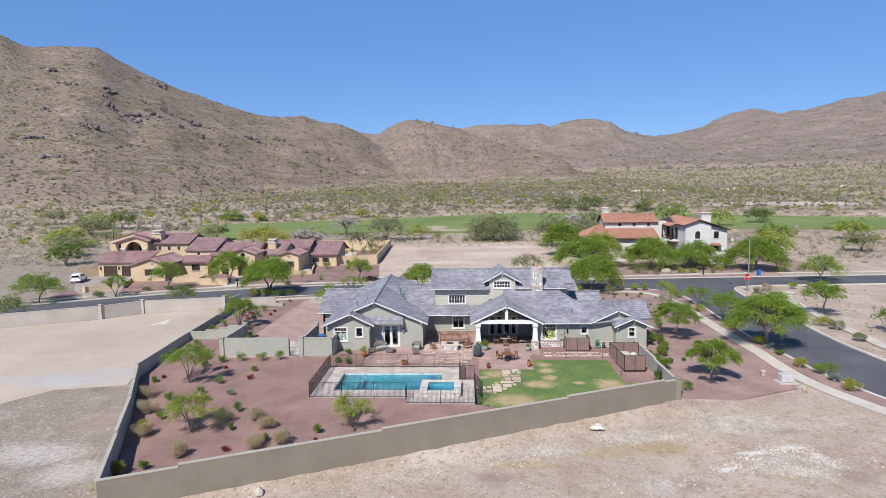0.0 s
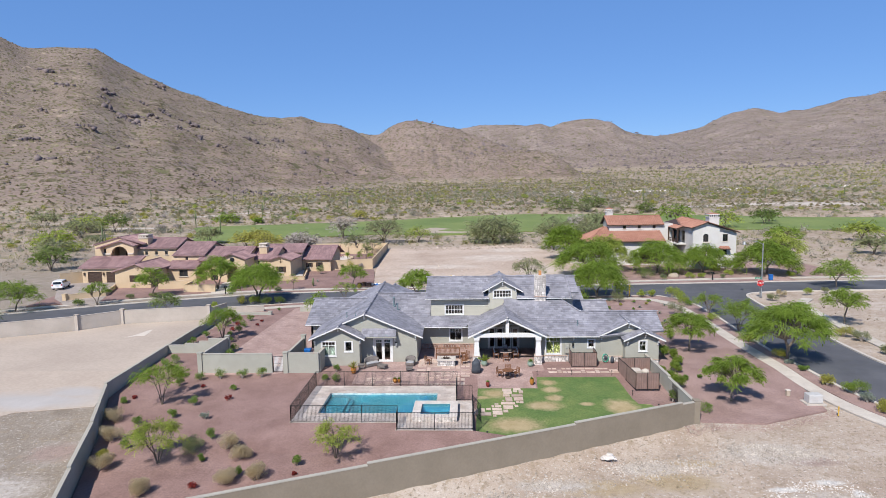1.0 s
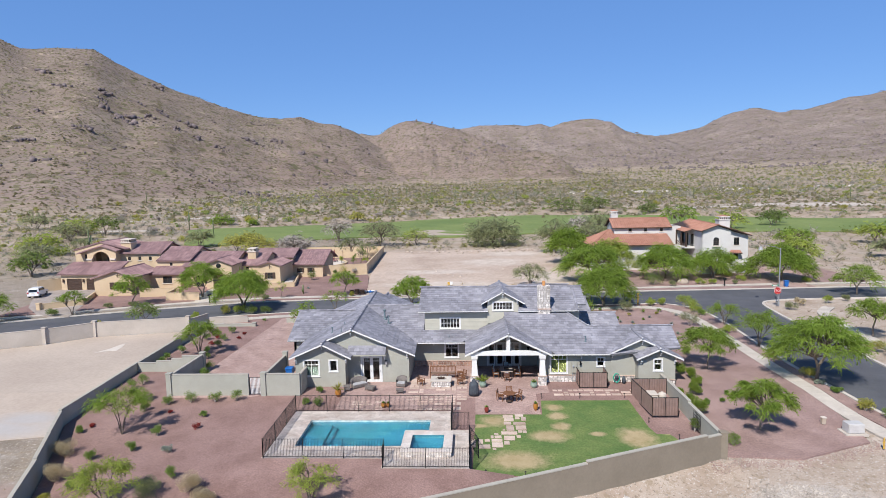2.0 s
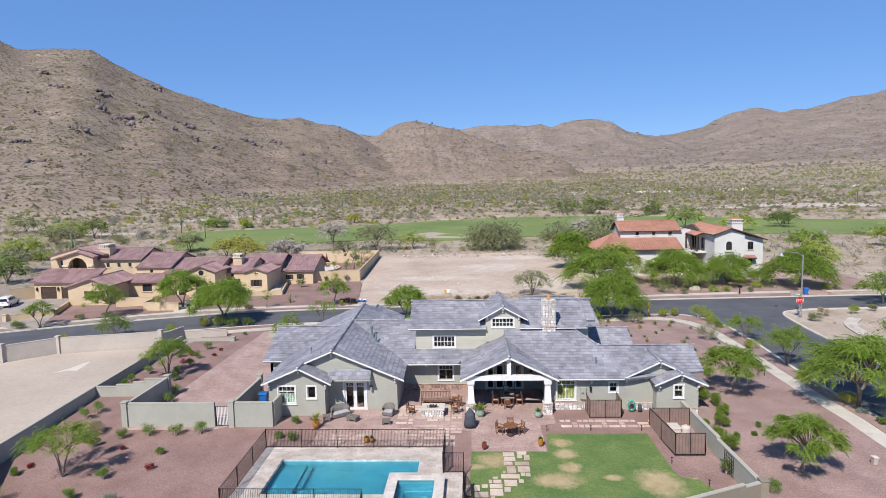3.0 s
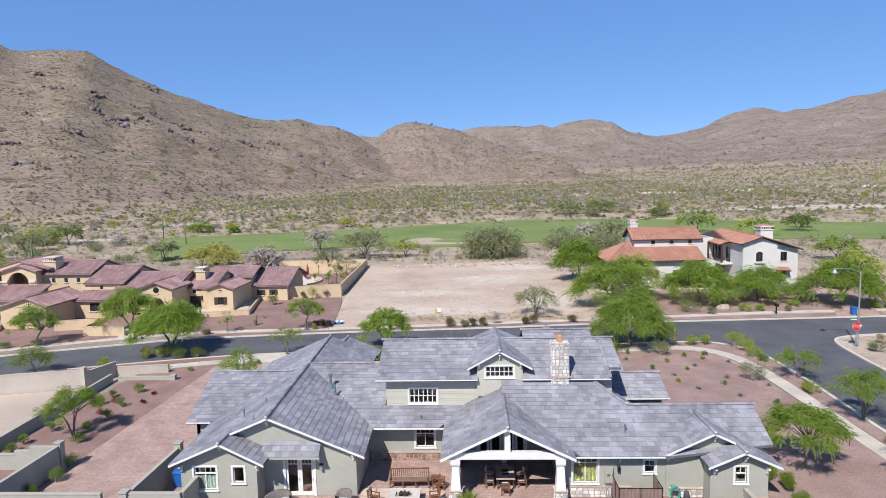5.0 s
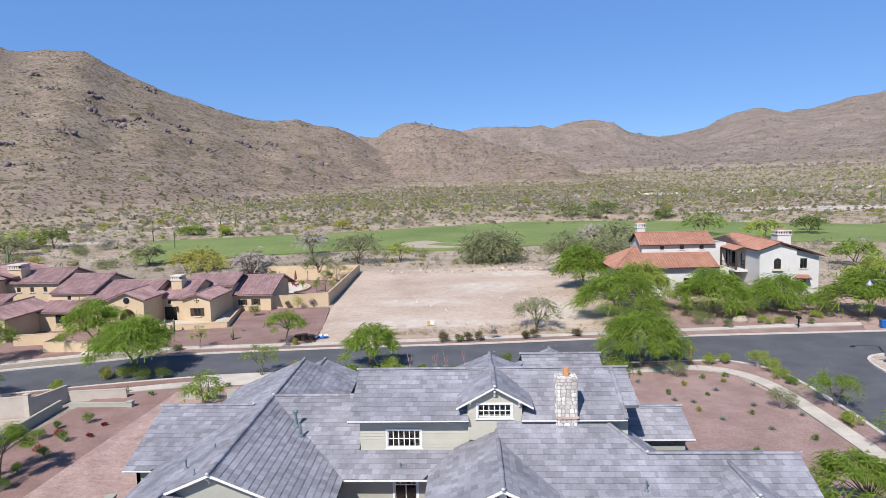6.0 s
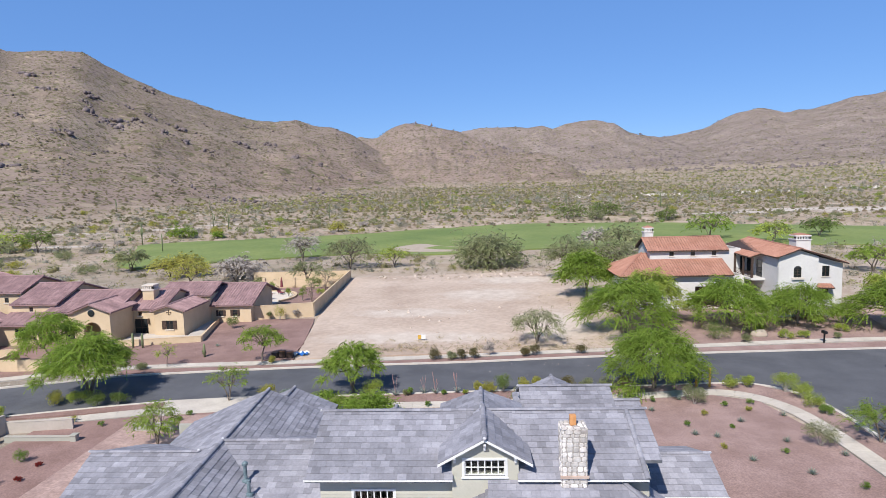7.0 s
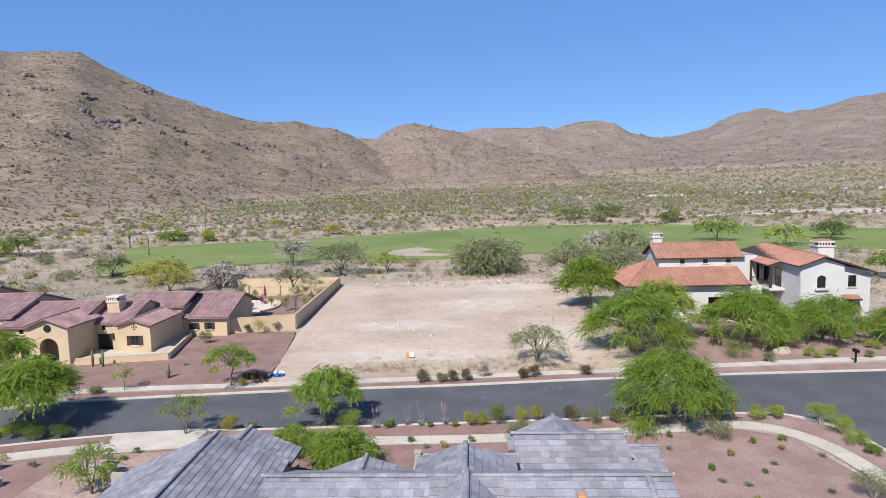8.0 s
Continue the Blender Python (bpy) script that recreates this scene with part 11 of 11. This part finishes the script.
lot_front = lambda rs, n: (rs.uniform(-9, 22, n), 114.3 + np.abs(rs.normal(size=n)) * 2.6)
lot_side = lambda rs, n: (18.5 + rs.normal(size=n) * 2.6, rs.uniform(114, 150, n))
lot_back = lambda rs, n: (rs.uniform(-18, 20, n), rs.uniform(166, 184, n))
scrub("lot_weeds", 330, 51, 0, 1, LEAF_STRAW, "dry straw-coloured weeds along the bare lot", 0.3, 1.0, 44, place=lot_front, fine=0.45)
scrub("lot_weeds", 110, 52, 0, 1, SCRUB_OLIVE, "olive weeds along the bare lot", 0.25, 0.8, 60, place=lot_front, fine=0.45)
scrub("lot_weeds", 150, 53, 0, 1, LEAF_STRAW, "dry weeds at the lot edge", 0.2, 0.7, 50, place=lot_side, fine=0.45)
scrub("lot_weeds", 160, 54, 0, 1, LEAF_OLIVE, "olive weeds behind the bare lot", 0.3, 0.9, 44, place=lot_back, fine=0.5)
scrub("dirt_weeds", 130, 55, 0, 1, LEAF_OLIVE, "low dry weeds on the open dirt", 0.08, 0.28, 40, place=in_front, fine=0.5)
scrub("dirt_weeds", 160, 56, 0, 1, LEAF_STRAW, "ochre grass tufts on the open dirt", 0.1, 0.26, 40, place=lambda rs, n: (14.3 + rs.normal(size=n) * 1.6, 43.9 + rs.normal(size=n) * 0.7), fine=0.5)
scrub("dirt_weeds", 120, 57, 0, 1, LEAF_OLIVE, "brown weeds at the foot of the wall", 0.08, 0.24, 40, place=wall_foot, fine=0.5)
scrub("dirt_weeds", 14, 58, 0, 1, LEAF_YELLOW, "yellow-green weeds at the wall corner", 0.3, 0.8, 80, place=lambda rs, n: (-24.6 - rs.random(n) * 0.8, 36 + rs.random(n) * 3.0), fine=0.35)
bushes("desert_scrub", 5000, 3, 270, 900, SCRUB_OLIVE, "rounded olive scrub on the flats", 0.4, 1.4, 0.8, open_flats, plain=True)
bushes("desert_scrub", 4500, 5, 250, 800, SCRUB_GREY, "grey-green scrub on the flats", 0.4, 1.3, 0.8, open_flats, plain=True)
bushes("desert_scrub", 5000, 16, 220, 800, SCRUB_BROWN, "brown scrub on the flats", 0.4, 1.3, 0.8, wild, plain=True)
bushes("desert_scrub", 7000, 6, 700, 1900, SCRUB_OLIVE, "olive scrub on the far flats", 1.2, 2.8, 0.8, lambda x, y: x > 60, plain=True)
bushes("hill_scrub", 52000, 7, 300, 1450, SLOPE_BUSH, "dark scrub dotting the mountain slopes", 0.5, 1.5, 0.7, lambda x, y: x < 250, squash=0.9, plain=True)
bushes("hill_scrub", 9000, 8, 1200, 3300, SLOPE_BUSH, "dark scrub dotting the far slopes", 1.4, 3.0, 0.9, squash=1.0, plain=True)
scrub("hill_scrub", 2600, 9, 330, 1000, SCRUB_OLIVE, "olive bushes on the mountain slopes", 0.8, 2.2, 20, 0.7, lambda x, y: x < 100, (45, 0.02), fine=0.9)


def pebbles(name, n, seed, place, smin, smax, mat, label, power=3.0):
    rs = np.random.default_rng(seed)
    x, y = place(rs, n)
    n = len(x)
    z = terrain(x, y)
    s = smin + (smax - smin) * rs.random(n) ** power
    base = np.array([(1, 0, 0), (0, 1, 0), (-1, 0, 0), (0, -1, 0), (0.1, 0.1, 0.75)])
    tri = np.array([(0, 1, 4), (1, 2, 4), (2, 3, 4), (3, 0, 4)])
    base = base * np.array([1, 1, 1.0]) - np.array([(0, 0, 0.25)] * 4 + [(0, 0, 0)])
    jit = 1 + 0.9 * (rs.random((n, 5, 3)) - 0.5)
    an = rs.random(n) * 6.28
    v = base[None] * jit * s[:, None, None]
    c, sn = np.cos(an)[:, None], np.sin(an)[:, None]
    v = np.stack([v[..., 0] * c - v[..., 1] * sn, v[..., 0] * sn + v[..., 1] * c, v[..., 2]], -1)
    v += np.stack([x, y, z + s * 0.15], -1)[:, None, :]
    f = (tri[None] + (np.arange(n) * 5)[:, None, None]).reshape(-1, 3)
    ob = new(name, np_mesh(name, v.reshape(-1, 3), f, mat))
    return tagged(ob, label, "stones", kind="stuff")


def rubble(rs, n):
    c = np.array([(13.1, 45.8), (12.4, 45.9), (22, 47.3), (20.5, 47.6), (23.6, 47.0), (12.9, 38.6), (22.8, 40.4), (21.2, 39.6), (24.2, 40.6), (6, 43.6), (2, 41.6), (17, 46.4), (-4, 40)])
    k = rs.integers(0, len(c), n)
    p = c[k] + rs.normal(size=(n, 2)) * np.array([1.5, 0.7])
    ok = p[:, 1] < front_line(np.minimum(p[:, 0], 19)) - 0.4
    return p[ok, 0], p[ok, 1]


def left_dirt(rs, n):
    x, y = rs.uniform(-60, -24, n), rs.uniform(20, 54, n)
    ok = (x < -24 - (y - 34) * 0.45 - 0.6) & (y < 44 + (x + 44) * 0.55)
    return x[ok], y[ok]


def lot_stones(rs, n):
    x, y = rs.uniform(-20, 22, n), rs.uniform(113, 176, n)
    ok = fbm(x / 9, y / 9, 3, 5) > 0.0
    return x[ok], y[ok]


def wash(rs, n):
    cx = np.array([95, 150, 158, 230, 240, 330, 345, 430, 470])
    x = cx[rs.integers(0, 9, n)] + rs.normal(size=n) * 11
    y = 560 + rs.normal(size=n) * 14 + 12 * np.sin(x / 37)
    return x, y


pebbles("stones", 13000, 1, in_front, 0.015, 0.075, ROCK, "loose pale stones on the dirt")
pebbles("stones", 9000, 2, rubble, 0.025, 0.13, ROCK, "broken pale rubble on the dirt")
def gravel_edge(rs, n):
    x = rs.uniform(17.5, 31, n)
    return x, np.interp(x, (17.5, 20, 24, 30.3, 31), (51.9, 52.0, 52.0, 54.4, 55)) + rs.normal(size=n) * 0.45


pebbles("stones", 2600, 11, gravel_edge, 0.02, 0.09, ROCK, "pale stones strewn along the gravel edge")
pebbles("gravel_spill", 4200, 12, lambda rs, n: (lambda p: (p[0], p[1] - 0.45))(gravel_edge(rs, n)), 0.015, 0.07, GRAVEL, "red-brown gravel spilling onto the dirt", 4.0)
pebbles("stones", 3500, 3, left_dirt, 0.02, 0.12, ROCK, "loose pale stones on the dirt")
pebbles("stones", 5000, 4, lot_stones, 0.03, 0.13, ROCK, "stones on the bare lot")
pebbles("stones", 2600, 17, lambda rs, n: (12 + rs.normal(size=n) * 6, 138 + rs.normal(size=n) * 14), 0.04, 0.16, ROCK, "grey stones on the bare lot")
pebbles("boulders", 420, 5, wash, 0.4, 1.5, WHITESTONE, "white boulders along the wash", 2.0)
DARKROCK = surface("dark_outcrop_rock", (0.125, 0.10, 0.102), (0.21, 0.17, 0.166), 0.2, 0.9, island=0.25)


def boulders(name, places, seed, mat, label, spread=7.0, count=26, smin=0.8, smax=4.0):
    """Heaps of angular rocks round the given places."""
    rs = np.random.default_rng(seed)
    bm = bmesh.new()
    bmesh.ops.create_icosphere(bm, subdivisions=1, radius=1.0)
    base = np.array([v.co for v in bm.verts])
    tri = np.array([[v.index for v in f.verts] for f in bm.faces])
    bm.free()
    vs, fs = [], []
    for px, py, big in places:
        for i in range(int(count * big)):
            s = (smin + (smax - smin) * rs.random() ** 2.2) * (0.6 + 0.4 * big)
            x, y = px + rs.normal() * spread * big, py + rs.normal() * spread * big
            v = base * (1 + 0.9 * (rs.random((len(base), 1)) - 0.5)) * rs.uniform(0.7, 1.3, 3) * s
            a = rs.random() * 6.28
            c, sn = math.cos(a), math.sin(a)
            v = np.stack([v[:, 0] * c - v[:, 1] * sn, v[:, 0] * sn + v[:, 1] * c, v[:, 2] * 0.9], 1)
            fs.append(tri + len(base) * len(vs))
            vs.append(v + np.array([x, y, float(terrain(x, y)) + s * 0.3]))
    ob = new(name, np_mesh(name, np.concatenate(vs), np.concatenate(fs), mat))
    return tagged(ob, label, "rocks", kind="stuff")


def far_outcrops(rs, n):
    y = rs.uniform(1200, 3200, n)
    x = y * rs.uniform(-0.1, 0.8, n)
    ok = (fbm(x / 120, y / 120, 4, 92) > 0.05) & (rs.random(n) < 0.6)
    return x[ok], y[ok]


LOT_ROCK = surface("pinkish_lot_rock", (0.40, 0.32, 0.265), (0.56, 0.475, 0.41), 1.0, 0.9, island=0.2)
boulders("lot_rocks", ((-6, 134, 1.0), (-3, 131, 0.8), (-9, 138, 0.8), (4, 136, 0.7), (-1, 125, 0.6), (9, 129, 0.7), (13, 140, 0.8)), 71, LOT_ROCK, "rounded rocks strewn across the bare lot", spread=3.4, count=24, smin=0.07, smax=0.32)
boulders("lot_rocks", [(x, 171, 0.6) for x in range(-16, 20, 4)], 72, LOT_ROCK, "rocks along the back of the bare lot", spread=3.0, count=22, smin=0.1, smax=0.55)
boulders("garden_cobbles", [(-60 + 5.2 * i, 110 + 1.3 * i, 0.5) for i in range(8)], 73, DARKROCK, "small dark stones and seedlings in the gravel garden", spread=6.0, count=20, smin=0.06, smax=0.2)
OUTCROPS = ((-505, 710, 0.6), (-461, 802, 1.3), (-440, 783, 1.0), (-449, 826, 0.9), (-426, 649, 0.5), (-417, 668, 0.7), (-350, 495, 0.5), (-425, 574, 0.6), (-397, 837, 0.9), (-406, 882, 1.0), (-448, 895, 0.8),
            (-364, 814, 0.7), (-333, 804, 0.5), (-335, 919, 0.9), (-314, 996, 1.0), (-262, 949, 0.6), (-221, 948, 0.6), (-559, 1097, 1.0), (-575, 857, 0.9), (-525, 879, 0.9), (-638, 906, 0.9), (-494, 909, 0.7), (-500, 830, 0.8))
boulders("rock_outcrops", OUTCROPS, 6, DARKROCK, "dark mauve rock outcrops on the mountain slope")
strays = np.random.default_rng(64)
boulders("rock_outcrops", [(d * math.sin(b), d * math.cos(b), 0.35) for d, b in zip(560 + 740 * strays.random(80), np.radians(strays.uniform(-40, -8, 80)))], 66, DARKROCK, "scattered dark rocks on the mountain slope", spread=22, smin=0.5, smax=2.6)
pebbles("rock_outcrops", 12000, 7, far_outcrops, 1.5, 6.5, DARKROCK, "dark rock outcrops on the far slopes", 2.0)
def chalk(rs, n):
    u = rs.random(n)
    x = np.interp(u, (0, 0.35, 0.7, 1), (17.8, 20.8, 24.2, 25.7)) + rs.normal(size=n) * 0.65
    y = np.interp(u, (0, 0.35, 0.7, 1), (40.4, 42.2, 43.2, 40.4)) + rs.normal(size=n) * 0.3
    return x, y


pebbles("chalk_rubble", 480, 8, chalk, 0.02, 0.09, WHITESTONE, "white crumbled chalky rubble on the dirt", 1.5)
DRYGRASS = leaf("dry_grass", (0.36, 0.275, 0.17), (0.48, 0.385, 0.25), 0.5)


def tufts(name, n, seed, place, label, mat, hmin=0.08, hmax=0.3):
    rs = np.random.default_rng(seed)
    x, y = place(rs, n)
    n = len(x)
    z = terrain(x, y)
    bl = 14
    k = np.repeat(np.arange(n), bl)
    h = hmin + (hmax - hmin) * rs.random(n) ** 2
    a = rs.random(n * bl) * 6.28
    o = np.stack([np.cos(a), np.sin(a), 0.45 + 0.9 * rs.random(n * bl)], 1) * (h[k] * (0.5 + 0.6 * rs.random(n * bl)))[:, None]
    p = np.stack([x[k], y[k], z[k]], 1)
    sd = np.stack([-np.sin(a), np.cos(a), a * 0], 1) * (h[k] * 0.055)[:, None]
    v = np.stack([p - sd, p + sd, p + o], 1).reshape(-1, 3)
    ob = new(name, np_mesh(name, v, np.arange(len(v)).reshape(-1, 3), mat))
    return tagged(ob, label, "grass", kind="stuff")


tufts("dry_tufts", 4500, 1, in_front, "dry tufts of grass on the dirt", DRYGRASS, 0.02, 0.10)
def corner_island(rs, n):
    x = np.where(rs.random(n) < 0.5, rs.uniform(48, 76, n), rs.uniform(62, 125, n))
    y = np.where(x < 62, rs.uniform(60, 100, n), rs.uniform(118, 165, n))
    far = rs.random(n) < 0.35
    return x, np.where((x > 62) & far, rs.uniform(70, 100, n), y)


tufts("dry_tufts", 700, 9, corner_island, "pale dry tufts on the dirt beside the street", DRYGRASS, 0.15, 0.6)
tufts("dry_tufts", 2200, 3, left_dirt, "dry tufts of grass on the dirt", DRYGRASS, 0.04, 0.15)


def saguaro(x, y, h, arms, seed):
    rr = random.Random(seed)
    t = thing("saguaro", x, y, float(terrain(x, y)), "tall ribbed green saguaro cactus with upright arms", "cactus", "saguaros")

    def column(pts, r):
        bm = bmesh.new()
        tube(bm, pts, [r * 0.85] + [r] * (len(pts) - 2) + [r * 0.5], 12)
        return bm
    part("stem", column([(0, 0, -0.2), (0, 0, h * 0.5), (0, 0, h * 0.9), (0, 0, h)], 0.2), CACTUS, t, smooth=True)
    for i in range(arms):
        a = rr.uniform(0, 6.28)
        z0 = h * rr.uniform(0.35, 0.55)
        dx, dy = math.cos(a) * 0.8, math.sin(a) * 0.8
        part("arm", column([(0, 0, z0), (dx * 0.8, dy * 0.8, z0 + 0.1), (dx, dy, z0 + 0.6), (dx, dy, z0 + h * rr.uniform(0.2, 0.42))], 0.19), CACTUS, t, smooth=True)


CACTUS = surface("saguaro_skin", (0.13, 0.16, 0.075), (0.20, 0.23, 0.12), 2, 0.8)
for i, (x, y, h, arms) in enumerate(((-119.5, 262, 8.5, 3), (-107, 312, 8, 3), (-118, 321, 7, 2), (-222, 416, 8, 1), (-240, 608, 8, 1), (-75, 373, 8, 1), (-28, 412, 9, 3), (-57, 560, 9, 2), (-104, 170, 8, 3), (10, 395, 7, 2), (32, 420, 9, 2), (-10, 470, 8, 1), (110, 390, 9, 2), (190, 400, 9, 2), (150, 420, 8, 1), (-150, 440, 8, 1), (-185, 470, 8, 1), (65, 440, 8, 1), (-96, 232, 6, 0), (215, 360, 8, 1))):
    saguaro(x, y, h, arms, i)
for x, y, h in ((-40.2, 117.9, 1.9), (-38.9, 117.8, 1.9), (-28.8, 113.4, 1.6)):
    t = thing("column_cactus", x, y, level(y), "short ribbed column cactus in a gravel garden", "cactus", "column cacti")
    bm = bmesh.new()
    turned(bm, [(0.12, 0), (0.15, h * 0.5), (0.14, h * 0.85), (0.06, h)], 12)
    part("stem", bm, CACTUS, t, smooth=True)
